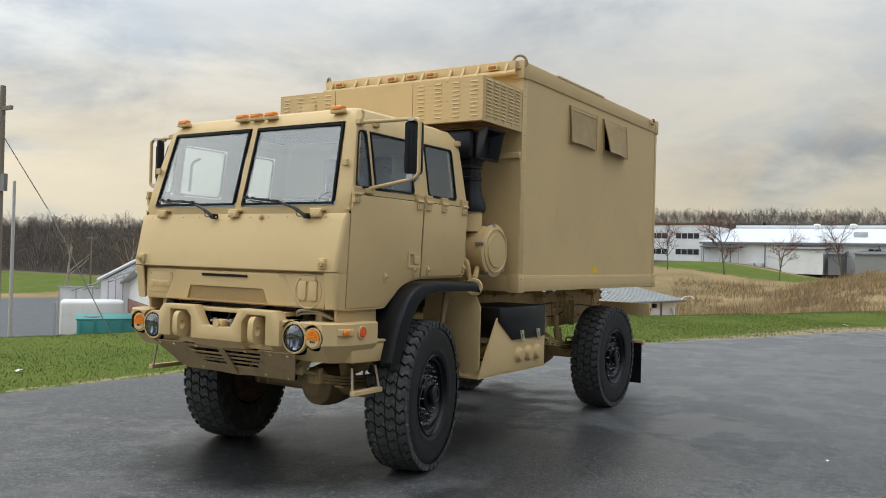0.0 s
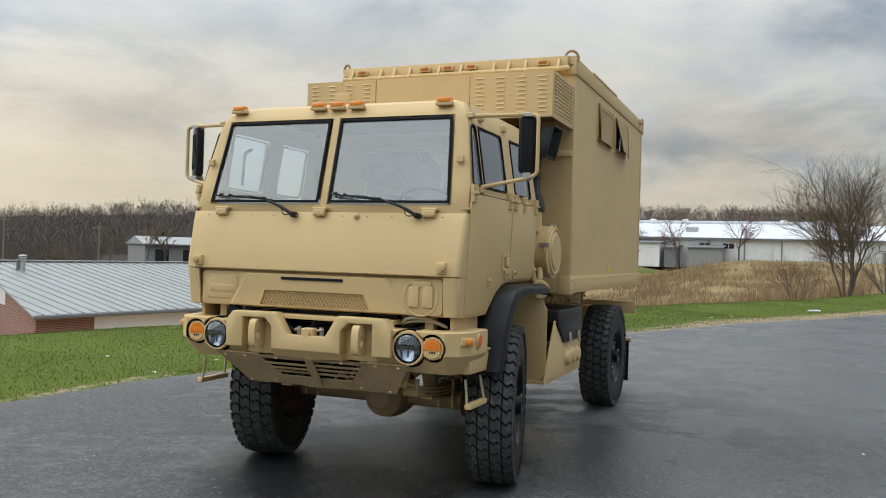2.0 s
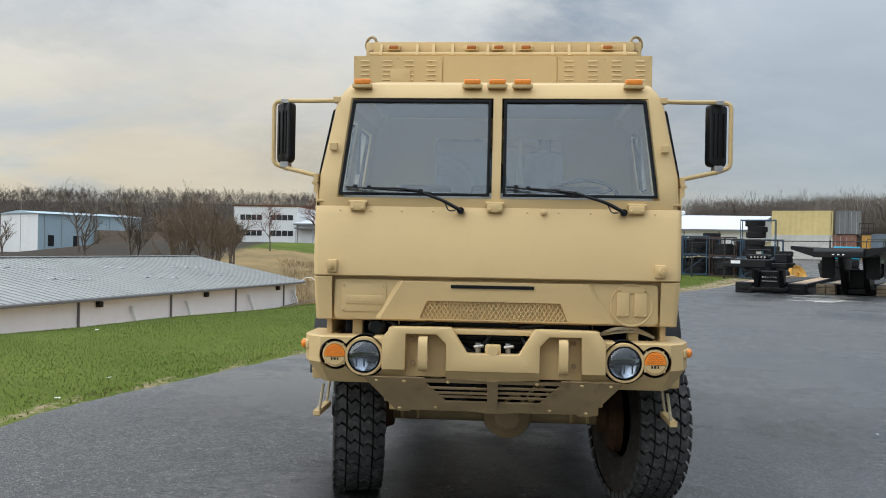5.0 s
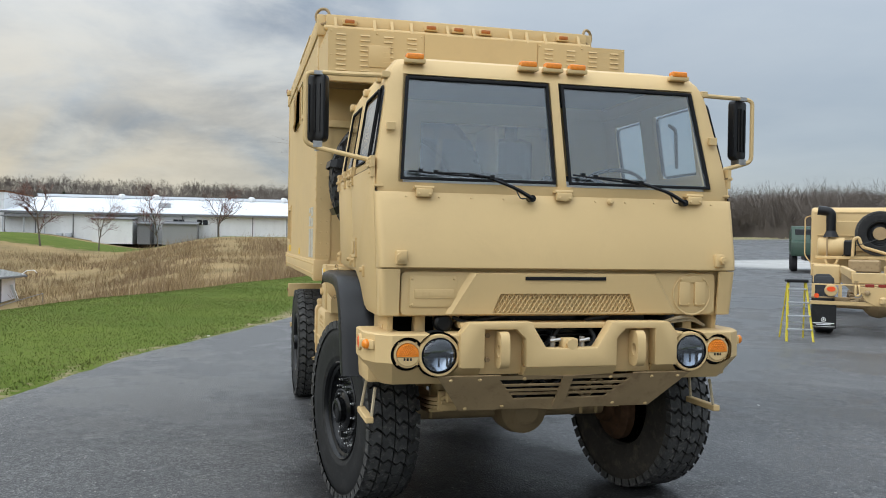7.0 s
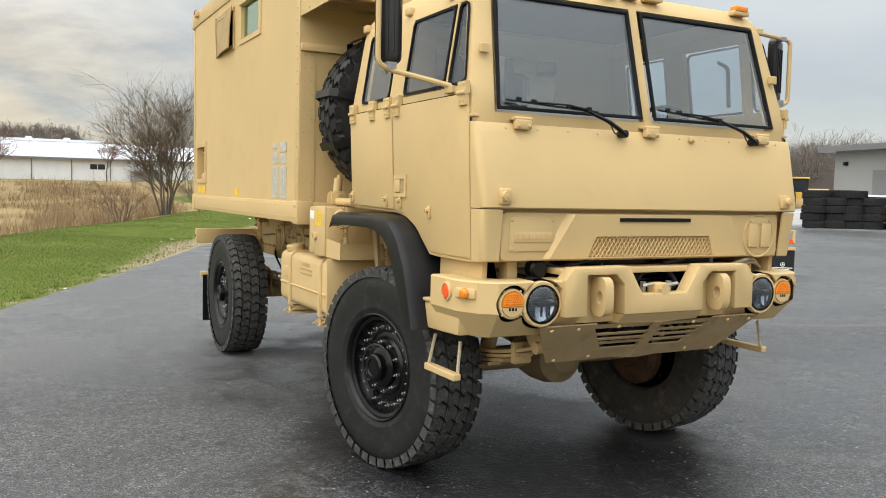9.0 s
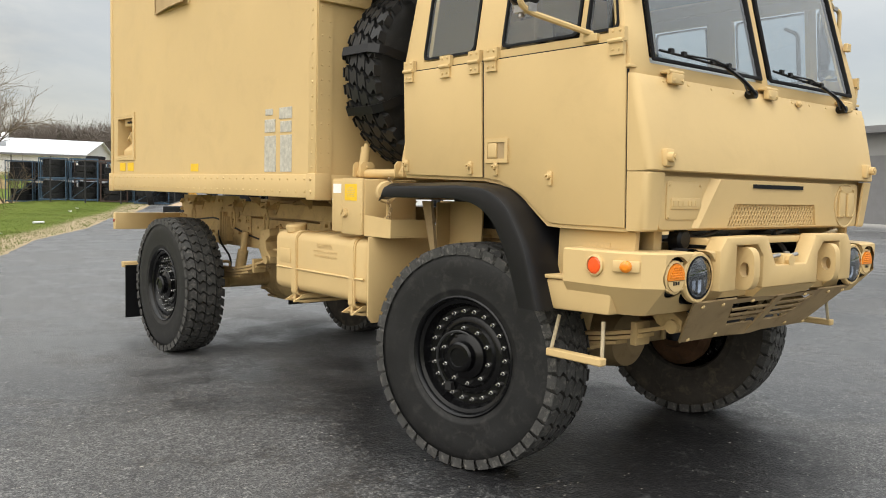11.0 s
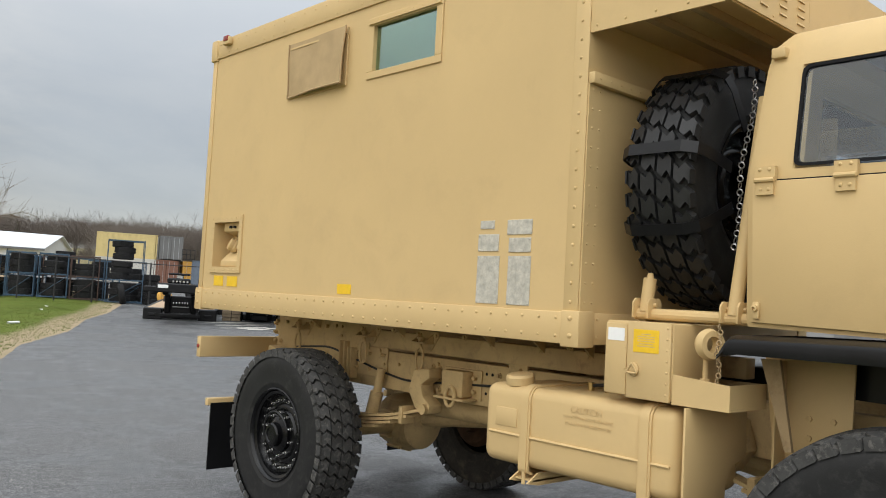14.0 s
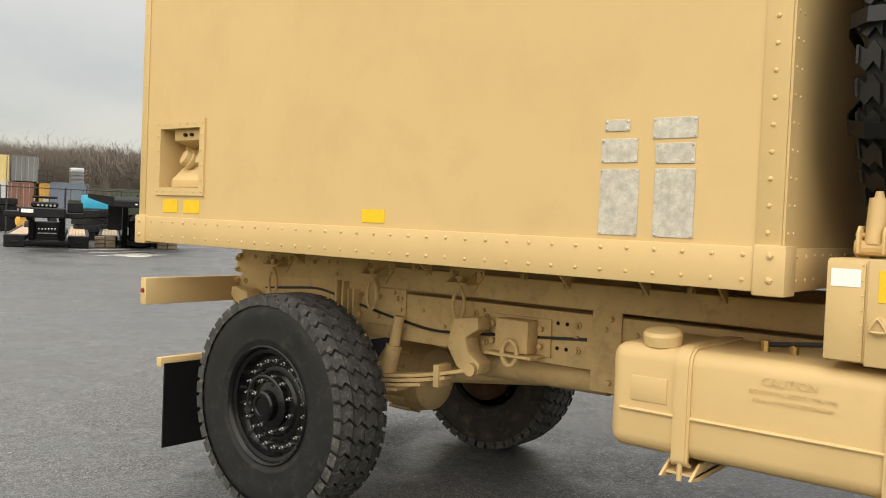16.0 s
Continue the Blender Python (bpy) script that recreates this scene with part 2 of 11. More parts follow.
def thing(name, loc, label, category, group="", kind=""):
    ob = new(name)
    ob.empty_display_size = 0.1
    ob.location = loc
    WORLD[ob] = Matrix.Translation(loc)
    return tagged(ob, label, category, group, kind)


def to_mesh(name, bm, material, sharp=24):
    bmesh.ops.recalc_face_normals(bm, faces=bm.faces)
    me = bpy.data.meshes.new(name)
    bm.to_mesh(me)
    bm.free()
    for p in me.polygons:
        p.use_smooth = True
    me.set_sharp_from_angle(angle=radians(sharp))
    me.materials.append(material)
    return me


def part(name, src, material, parent=None, label="", m=None, sharp=24):
    """A bmesh or mesh as one object under a thing or a part; places are in the world."""
    me = src if isinstance(src, bpy.types.Mesh) else to_mesh(name, src, material, sharp)
    ob = new(name, me)
    w = m or Matrix()
    if parent:
        ob.parent = parent
        ob.matrix_parent_inverse = WORLD[parent].inverted()
    ob.matrix_basis = w
    WORLD[ob] = w
    return tagged(ob, label) if label else ob


def single(name, src, material, label, category, group="", kind="", m=None, sharp=24):
    return tagged(part(name, src, material, None, "", m, sharp), label, category, group, kind)


def box(bm, x0, x1, y0, y1, z0, z1):
    v = [bm.verts.new((x, y, z)) for x in (x0, x1) for y in (y0, y1) for z in (z0, z1)]
    for f in ((0, 1, 3, 2), (4, 6, 7, 5), (0, 4, 5, 1), (2, 3, 7, 6), (0, 2, 6, 4), (1, 5, 7, 3)):
        bm.faces.new([v[i] for i in f])
    return v


def bev(bm, w, seg=2, angle=30):
    bm.normal_update()
    es = [e for e in bm.edges if len(e.link_faces) == 2 and e.calc_face_angle(0) > radians(angle)]
    bmesh.ops.bevel(bm, geom=es, offset=w, segments=seg, profile=0.5, affect="EDGES", clamp_overlap=True)
    return bm


def block(x0, x1, y0, y1, z0, z1, w=0.0, seg=2):
    bm = bmesh.new()
    box(bm, x0, x1, y0, y1, z0, z1)
    return bev(bm, w, seg) if w else bm


def prism(bm, pts, axis, a, b):
    """A polygon, given in the two other axes in their order, drawn out along axis from a to b."""
    def at(p, h):
        return {"x": (h, p[0], p[1]), "y": (p[0], h, p[1]), "z": (p[0], p[1], h)}[axis]
    lo, hi = [bm.verts.new(at(p, a)) for p in pts], [bm.verts.new(at(p, b)) for p in pts]
    n = len(pts)
    bm.faces.new(lo), bm.faces.new(hi[::-1])
    for i in range(n):
        bm.faces.new((lo[i], hi[i], hi[(i + 1) % n], lo[(i + 1) % n]))
    return lo + hi


def slab(pts, axis, a, b, w=0.0, seg=2):
    bm = bmesh.new()
    prism(bm, pts, axis, a, b)
    return bev(bm, w, seg) if w else bm


def cyl(bm, p0, p1, r0, r1=None, n=16, caps=True):
    p0, p1 = Vector(p0), Vector(p1)
    r1 = r0 if r1 is None else r1
    q = (p1 - p0).to_track_quat("Z", "Y")
    rings = []
    for p, r in ((p0, r0), (p1, r1)):
        rings.append([bm.verts.new(p + q @ Vector((r * math.cos(2 * math.pi * i / n), r * math.sin(2 * math.pi * i / n), 0))) for i in range(n)])
    for i in range(n):
        bm.faces.new((rings[0][i], rings[0][(i + 1) % n], rings[1][(i + 1) % n], rings[1][i]))
    if caps:
        bm.faces.new(rings[0][::-1]), bm.faces.new(rings[1])
    return rings


def lathe(bm, prof, o=(0, 0, 0), axis=(0, 0, 1), n=32, close=False):
    """Turn a profile of (radius, height) round an axis."""
    q, o = Vector(axis).to_track_quat("Z", "Y"), Vector(o)
    rings = []
    for r, h in prof:
        if r < 1e-6:
            rings.append([bm.verts.new(o + q @ Vector((0, 0, h)))])
        else:
            rings.append([bm.verts.new(o + q @ Vector((r * math.cos(2 * math.pi * i / n), r * math.sin(2 * math.pi * i / n), h))) for i in range(n)])
    pairs = list(zip(rings, rings[1:])) + ([(rings[-1], rings[0])] if close else [])
    for a, b in pairs:
        for i in range(n):
            j = (i + 1) % n
            if len(a) == 1 and len(b) > 1:
                bm.faces.new((a[0], b[j], b[i]))
            elif len(b) == 1 and len(a) > 1:
                bm.faces.new((a[i], a[j], b[0]))
            elif len(a) > 1:
                bm.faces.new((a[i], a[j], b[j], b[i]))
    return bm


def fillet(pts, r, n=5):
    """A line of points with its inner corners rounded."""
    pts = [Vector(p) for p in pts]
    out = [pts[0]]
    for a, b, c in zip(pts, pts[1:], pts[2:]):
        d0, d1 = (a - b), (c - b)
        k = min(r, d0.length * 0.45, d1.length * 0.45)
        s, e = b + d0.normalized() * k, b + d1.normalized() * k
        for i in range(n + 1):
            t = i / n
            out.append(s * (1 - t) ** 2 + b * 2 * t * (1 - t) + e * t * t)
    out.append(pts[-1])
    return out


def tube(bm, pts, r, n=8, caps=True):
    pts = [Vector(p) for p in pts]
    rings, q = [], None
    for i, p in enumerate(pts):
        d = (pts[min(i + 1, len(pts) - 1)] - pts[max(i - 1, 0)]).normalized()
        q = d.to_track_quat("Z", "Y") if q is None else (q @ Vector((0, 0, 1))).rotation_difference(d) @ q
        rr = float(np.interp(i / max(1, len(pts) - 1), np.linspace(0, 1, len(r)), r)) if isinstance(r, (list, tuple)) else r
        rings.append([bm.verts.new(p + q @ Vector((rr * math.cos(2 * math.pi * k / n), rr * math.sin(2 * math.pi * k / n), 0))) for k in range(n)])
    for a, b in zip(rings, rings[1:]):
        for k in range(n):
            bm.faces.new((a[k], a[(k + 1) % n], b[(k + 1) % n], b[k]))
    if caps:
        bm.faces.new(rings[0][::-1]), bm.faces.new(rings[-1])
    return bm


def tubes(*runs, n=8):
    bm = bmesh.new()
    for pts, r in runs:
        tube(bm, pts, r, n)
    return bm


def thicken(bm, t):
    """Give an open sheet its thickness."""
    bmesh.ops.recalc_face_normals(bm, faces=bm.faces)
    bm.normal_update()
    bmesh.ops.solidify(bm, geom=bm.faces[:], thickness=t)


def turn_about(bm, at, degrees):
    """Turn a form about an upright axis."""
    bmesh.ops.rotate(bm, verts=bm.verts, cent=at, matrix=Matrix.Rotation(radians(degrees), 3, "Z"))
    return bm


def cut_holes(ob, holes):
    """Cut round holes along y, given as (x, z, radius), clean through a part."""
    tools = []
    for x, z, r in holes:
        bm = bmesh.new()
        cyl(bm, (x, -1.6, z), (x, -0.80, z), r, n=40)
        me = bpy.data.meshes.new("cutter")
        bmesh.ops.recalc_face_normals(bm, faces=bm.faces)
        bm.to_mesh(me)
        bm.free()
        tool = bpy.data.objects.new("cutter", me)
        scene.collection.objects.link(tool)
        tools.append(tool)
        b = ob.modifiers.new("cut", "BOOLEAN")
        b.object, b.operation, b.solver = tool, "DIFFERENCE", "FAST"
    bpy.context.view_layer.update()
    me = bpy.data.meshes.new_from_object(ob.evaluated_get(bpy.context.evaluated_depsgraph_get()))
    ob.modifiers.clear()
    ob.data = me
    me.set_sharp_from_angle(angle=radians(24))
    for tool in tools:
        bpy.data.objects.remove(tool)


def ribbon(bm, pts, side, w, t):
    """A flat band w wide and t thick along a line of points; side: the way across it."""
    pts, side = [Vector(p) for p in pts], Vector(side).normalized()
    rings = []
    for i, p in enumerate(pts):
        d = (pts[min(i + 1, len(pts) - 1)] - pts[max(i - 1, 0)]).normalized()
        o = d.cross(side).normalized()
        rings.append([bm.verts.new(p + side * a + o * b) for a, b in ((-w / 2, -t / 2), (w / 2, -t / 2), (w / 2, t / 2), (-w / 2, t / 2))])
    for a, b in zip(rings, rings[1:]):
        for k in range(4):
            bm.faces.new((a[k], a[(k + 1) % 4], b[(k + 1) % 4], b[k]))
    bm.faces.new(rings[0][::-1]), bm.faces.new(rings[-1])
    return bm


def sheet(bm, rows):
    """A grid of points as faces."""
    v = [[bm.verts.new(p) for p in row] for row in rows]
    for a, b in zip(v, v[1:]):
        for i in range(len(a) - 1):
            bm.faces.new((a[i], a[i + 1], b[i + 1], b[i]))
    return v


def dome(bm, p, normal, r, n=6):
    """A rivet's or bolt's head."""
    lathe(bm, [(r, 0), (r * 0.8, r * 0.45), (r * 0.35, r * 0.68), (0, r * 0.72)], p, normal, n)


def raw_mesh(name, verts, faces, material):
    me = bpy.data.meshes.new(name)
    me.from_pydata(verts, [], faces)
    me.materials.append(material)
    me.update()
    return me

# ---- the ground ----
EDGE = [(-4.4, -80), (-4.45, -12), (-4.5, -2), (-4.6, 0.5), (-4.55, 2.4), (-4.3, 3.6), (-3.95, 4.8), (-3.3, 7.2), (-2.5, 9.0), (-1.35, 11.6), (0.1, 15.0), (1.6, 18.9),
        (4.4, 24.0), (7.4, 31.0), (10.4, 36.8), (17.2, 52.0), (22.0, 66.0), (24.0, 110.0)]
EX, EY = np.array([p[0] for p in EDGE]), np.array([p[1] for p in EDGE])


def smooth(a, b, v):
    t = np.clip((np.asarray(v, float) - a) / (b - a), 0, 1)
    return t * t * (3 - 2 * t)


def beyond(x, y):
    """How far a place lies out on the grass from the tarmac's edge (negative on the tarmac)."""
    x, y = np.asarray(x, float), np.asarray(y, float)
    best = np.full(np.broadcast(x, y).shape, 1e9)
    for (x0, y0), (x1, y1) in zip(EDGE, EDGE[1:]):
        dx, dy = x1 - x0, y1 - y0
        t = np.clip(((x - x0) * dx + (y - y0) * dy) / (dx * dx + dy * dy), 0, 1)
        best = np.minimum(best, np.hypot(x - x0 - t * dx, y - y0 - t * dy))
    return np.where(x < np.interp(y, EY, EX), best, -best)


def height(x, y):
    x, y = np.asarray(x, float), np.asarray(y, float)
    s = beyond(x, y)
    lot = np.interp(y, [-8, 0, 4, 60], [-0.022, -0.022, -0.05, -0.05]) + 0.021 * np.clip(x - 16, 0, 90) + 0.034 * np.clip(y - 62, 0, 60)
    # the valley to the west and north, then rising fields and hills
    floor = -2.3 - 2.9 * smooth(-2, -22, x) + 4.4 * smooth(48, 150, y) + 3.1 * smooth(-18, -45, x) * smooth(105, 165, y) * (1 - smooth(-70, -98, x))
    r = np.hypot(x, y)
    # wooded hills that stand a little higher towards the north
    crest = np.interp(np.degrees(np.arctan2(x, np.maximum(y, 1e-3))), [-62, -50, -42, -34, -20, 20], [9.5, 12.0, 15.5, 18.5, 21.0, 21.0])
    floor = floor + (crest - floor) * smooth(205, 420, r)
    drop = smooth(5.0, 23.5, s)
    bank = np.interp(y, [-8, 0, 4, 60], [-0.022, -0.022, -0.05, -0.05]) + 0.03 * np.sin(x * 0.9) * np.sin(y * 0.7) * smooth(0.4, 2, s)
    g = bank * (1 - drop) + floor * drop
    far = 10 * smooth(150, 420, r)
    mound = 0.26 * np.exp(-((x - 11) / 6) ** 2 - ((y - 50) / 8) ** 2)
    g, lot = g + mound, lot + mound
    return np.where(s > 0, g, lot + far * smooth(40, 90, r))


def spaced(lo, hi, c, n, k):
    t = np.linspace(-1, 1, n)
    v = np.sinh(t * k) / np.sinh(k)
    return np.where(v < 0, c + v * (c - lo), c + v * (hi - c))


def ground_material():
    k = Nodes("grass_and_field")
    zone = k.attr("dry")
    a, b = k.noise(0.35, 6, 0.62), k.noise(9, 5, 0.7)
    lawn = k.mix(k.ramp(a, (0.35, 0.0), (0.68, 1.0)), (0.070, 0.104, 0.013), (0.112, 0.142, 0.023))
    lawn = k.mix(k.math("MULTIPLY", k.ramp(b, (0.5, 0.0), (0.75, 1.0)), 0.6), lawn, (0.16, 0.14, 0.06))
    straw = k.mix(k.ramp(k.noise(0.12, 7, 0.65), (0.36, 0.0), (0.62, 1.0)), (0.30, 0.21, 0.10), (0.16, 0.12, 0.055))
    straw = k.mix(k.math("MULTIPLY", k.ramp(b, (0.4, 0.0), (0.7, 1.0)), 0.5), straw, (0.36, 0.27, 0.15))
    blend = k.ramp(k.math("ADD", zone, k.math("MULTIPLY", k.math("SUBTRACT", k.noise(0.5, 6, 0.7), 0.5), 0.9)), (0.42, 0.0), (0.58, 1.0))
    c = k.mix(blend, lawn, straw)
    c = k.mix(k.ramp(k.math("ADD", k.attr("leaf_litter"), k.math("MULTIPLY", a, 0.2)), (0.4, 0.0), (0.8, 1.0)), c, (0.052, 0.043, 0.034))
    c = k.mix(k.ramp(k.math("ADD", k.attr("gravel"), k.math("MULTIPLY", k.math("SUBTRACT", b, 0.5), 0.8)), (0.45, 0.0), (0.6, 1.0)), c, (0.30, 0.235, 0.15))
    k.set(Base_Color=c, Roughness=0.95, Specular_IOR_Level=0.1)
    return k.bump(b, 0.5, 0.05).m


def build_ground():
    xs, ys = spaced(-900, 900, -4, 230, 5.2), spaced(-500, 1200, 8, 240, 5.0)
    gx, gy = np.meshgrid(xs, ys)
    s = beyond(gx, gy)
    gz = height(gx, gy) - np.where(s < 0.06, 0.07, 0.0)
    n, m = gx.shape
    verts = np.stack([gx, gy, gz], -1).reshape(-1, 3).tolist()
    faces = [(r * m + c, r * m + c + 1, (r + 1) * m + c + 1, (r + 1) * m + c) for r in range(n - 1) for c in range(m - 1)]
    me = raw_mesh("ground", verts, faces, ground_material())
    r = np.hypot(gx, gy)
    lawn_far = 0.85 * smooth(128, 150, gy) * (1 - smooth(172, 182, gy)) * smooth(-75, -60, gx) * (1 - smooth(-6, 40, gx))
    west_lawn = smooth(-60, -75, gx) * (1 - smooth(84, 100, gy)) * smooth(120, 135, r)
    dry = smooth(7.5, 10.5, s) * (1 - np.maximum(lawn_far, west_lawn))
    for name, v in (("dry", dry), ("leaf_litter", np.maximum(smooth(165, 215, r), smooth(86, 100, gy) * smooth(-40, -52, gx)) * (s > 0)), ("gravel", np.exp(-((s - 0.1) / (0.36 + 1.15 * smooth(9, 22, gy))) ** 2) * (0.55 + 0.25 * smooth(10, 24, gy)) + 0.55 * (s < -1) * smooth(60, 70, gy))):
        at = me.attributes.new(name, "FLOAT", "POINT")
        at.data.foreach_set("value", v.reshape(-1).astype(np.float32))
    me.polygons.foreach_set("use_smooth", [True] * len(me.polygons))
    tagged(new("ground", me), "green lawn above a dry brown winter field", "ground", kind="structure")


def asphalt_material():
    k = Nodes("damp_asphalt")
    big, mid = k.noise(0.20, 6, 0.6, distortion=0.6), k.noise(1.1, 7, 0.68)
    grit, chips = k.noise(85, 3, 0.65), k.voronoi(58)
    crumbs = k.voronoi(17)
    streak = k.noise(0.9, 5, 0.6, stretch=(2.6, 0.35, 1), distortion=0.5)
    dry = k.ramp(k.math("ADD", k.math("MULTIPLY", big, 0.62), k.math("MULTIPLY", mid, 0.38)), (0.455, 0.0), (0.545, 1.0))
    c = k.mix(dry, (0.033, 0.034, 0.0360), (0.105, 0.105, 0.105))
    c = k.mix(k.math("MULTIPLY", k.ramp(streak, (0.52, 0.0), (0.72, 1.0)), 0.5), c, (0.120, 0.119, 0.118))
    # lighter grey in set zones, broken up by the large noise
    c = k.mix(k.math("MULTIPLY", k.ramp(k.math("ADD", k.attr("paler_zone"), k.math("MULTIPLY", k.math("SUBTRACT", big, 0.5), 1.2)), (0.2, 0.0), (0.9, 1.0)), 0.75), c, (0.185, 0.185, 0.186))
    # shade under the truck, painted into the colour as a soft-edged wet patch
    wet_shade = k.ramp(k.math("ADD", k.attr("wet_shade"), k.math("MULTIPLY", k.math("SUBTRACT", mid, 0.5), 0.7)), (0.35, 0.0), (0.62, 1.0))
    c = k.mix(k.math("MULTIPLY", wet_shade, 0.88), c, (0.009, 0.0093, 0.0102))
    # stones in the binder, each its own grey
    tone = k.n.new("ShaderNodeSeparateColor")
    k.l.new(chips.outputs["Color"], tone.inputs[0])
    c = k.mix(k.math("MULTIPLY", k.ramp(tone.outputs[0], (0.50, 0.0), (1.0, 1.0)), k.math("SUBTRACT", 0.6, k.math("MULTIPLY", wet_shade, 0.5))), c, (0.25, 0.245, 0.235))
    c = k.mix(k.math("MULTIPLY", k.ramp(grit, (0.50, 0.0), (0.30, 1.0)), 0.75), c, (0.012, 0.012, 0.013))
    grain = k.noise(21, 4, 0.72)
    c = k.mix(k.math("MULTIPLY", k.ramp(grain, (0.44, 1.0), (0.56, 0.0)), 0.30), c, (0.016, 0.014, 0.015))
    c = k.mix(k.math("MULTIPLY", k.ramp(grain, (0.56, 0.0), (0.70, 1.0)), 0.30), c, (0.20, 0.196, 0.19))
    speck = k.ramp(k.noise(30, 2, 0.5), (0.735, 0.0), (0.755, 1.0))
    c = k.mix(k.math("MULTIPLY", speck, 0.8), c, (0.45, 0.42, 0.36))
    sep = k.n.new("ShaderNodeSeparateColor")
    k.l.new(crumbs.outputs["Color"], sep.inputs[0])
    crumb = k.math("MULTIPLY", k.ramp(crumbs.outputs["Distance"], (0.10, 1.0), (0.16, 0.0)), k.ramp(sep.outputs[1], (0.80, 0.0), (0.95, 1.0)))
    c = k.mix(k.math("MULTIPLY", crumb, 0.8), c, (0.42, 0.40, 0.36))
    # faint round scuffs that tyres have left
    for cx, cy, rad, wide in ((7.6, 5.6, 3.1, 0.16), (8.3, 6.4, 3.5, 0.12), (4.6, 3.0, 5.2, 0.2)):
        off = k.n.new("ShaderNodeVectorMath")
        off.operation = "DISTANCE"
        k.l.new(k.tc.outputs["Object"], off.inputs[0])
        off.inputs[1].default_value = (cx, cy, -0.05)
        band = k.ramp(k.math("ABSOLUTE", k.math("SUBTRACT", k.math("ADD", off.outputs["Value"], k.math("MULTIPLY", mid, 0.3)), rad)), (0.0, 1.0), (wide, 0.0))
        c = k.mix(k.math("MULTIPLY", k.math("MULTIPLY", band, k.ramp(big, (0.38, 0.0), (0.62, 1.0))), 0.45), c, (0.16, 0.155, 0.15))
    far = k.ramp(k.math("ADD", k.attr("pale"), k.math("MULTIPLY", k.math("SUBTRACT", mid, 0.5), 0.5)), (0.4, 0.0), (0.75, 1.0))
    c = k.mix(far, c, (0.36, 0.35, 0.33))
    wet = k.ramp(k.math("ADD", dry, k.math("MULTIPLY", k.math("SUBTRACT", streak, 0.5), 0.8)), (0.1, 0.30), (0.8, 0.66))
    gloss = k.mix(k.math("MULTIPLY", wet_shade, 0.7), wet, (0.34, 0.34, 0.34))
    k.set(Base_Color=c, Roughness=k.math("ADD", k.math("MULTIPLY", grit, 0.10), gloss), Specular_IOR_Level=k.math("SUBTRACT", 0.42, k.math("MULTIPLY", wet_shade, 0.27)))
    h = k.math("ADD", k.math("MULTIPLY", chips.outputs["Distance"], 0.9), k.math("MULTIPLY", grit, 0.9))
    return k.bump(h, 0.42, 0.006).m


def build_asphalt():
    """The lot, from the ragged edge eastwards, with a thin broken rim."""
    ys = np.concatenate([np.linspace(-80, -14, 30), np.arange(-13.5, 46, 0.22), np.linspace(46.4, 110, 40)])
    ex = np.interp(ys, EY, EX)
    wob = np.array([noise.noise((0.0, y * 1.7, 3.0)) * 0.05 + noise.noise((2.0, y * 6.0, 1.0)) * 0.03 for y in ys])
    ex = ex + wob
    u = np.concatenate([[0, 0.05], np.arange(0.3, 12, 0.45), 12 + np.linspace(0.03, 1, 18) ** 1.8 * 106])
    gx = ex[:, None] + u[None, :]
    gy = ys[:, None] + 0 * gx
    gz = height(np.maximum(gx, ex[:, None] + 0.02), gy)
    gz = np.where(u[None, :] > 0.2, height(gx, gy), np.interp(gy, [-8, 0, 4, 60], [-0.022, -0.022, -0.05, -0.05]))
    gz[:, 0] -= 0.06
    n, m = gx.shape
    verts = np.stack([gx, gy, gz], -1).reshape(-1, 3).tolist()
    faces = [(r * m + c, r * m + c + 1, (r + 1) * m + c + 1, (r + 1) * m + c) for r in range(n - 1) for c in range(m - 1)]
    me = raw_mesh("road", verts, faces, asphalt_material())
    at = me.attributes.new("pale", "FLOAT", "POINT")
    at.data.foreach_set("value", (smooth(25, 38, gx) * (1 - smooth(56, 66, gy))).reshape(-1).astype(np.float32))
    # mask for the painted shade below the truck's front half
    at = me.attributes.new("wet_shade", "FLOAT", "POINT")
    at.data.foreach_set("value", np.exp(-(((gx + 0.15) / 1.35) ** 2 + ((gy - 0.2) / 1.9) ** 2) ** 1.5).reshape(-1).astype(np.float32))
    # zones: towards the back, and beside the truck on the +x side
    at = me.attributes.new("paler_zone", "FLOAT", "POINT")
    at.data.foreach_set("value", np.maximum(smooth(1.0, 5.0, gy) * (0.85 - 0.25 * smooth(0.5, 6, gx)), np.maximum(0.15 * smooth(2, 6, gx), 0.55 * smooth(1.2, 2.6, gx) * (1 - smooth(0.5, 2.5, gy)))).reshape(-1).astype(np.float32))
    me.polygons.foreach_set("use_smooth", [True] * len(me.polygons))
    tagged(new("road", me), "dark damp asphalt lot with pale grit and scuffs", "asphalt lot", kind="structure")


build_ground()
build_asphalt()

# ---- the expedition truck ----
GROUND = -0.05
truck = thing("army_truck", (0, 1.95, GROUND), "tan military cab-over truck with a riveted van body, parked on asphalt", "truck")


def prof(table, z):
    for (z0, v0), (z1, v1) in zip(table, table[1:]):
        if z <= z1:
            return v0 + (v1 - v0) * max(0.0, (z - z0) / (z1 - z0))
    return table[-1][1]


HALF = [(1.2, 1.022), (2.06, 1.058), (2.53, 0.985), (2.60, 0.960), (2.67, 0.915), (2.712, 0.80)]
FRONT = [(1.2, -0.99), (1.47, -1.035), (1.52, -1.045), (1.90, -0.985), (1.96, -1.0), (2.58, -0.838), (2.62, -0.815), (2.67, -0.765), (2.712, -0.62)]
REAR = [(1.2, 0.60), (2.06, 0.60), (2.55, 0.565), (2.62, 0.55), (2.67, 0.50), (2.712, 0.36)]


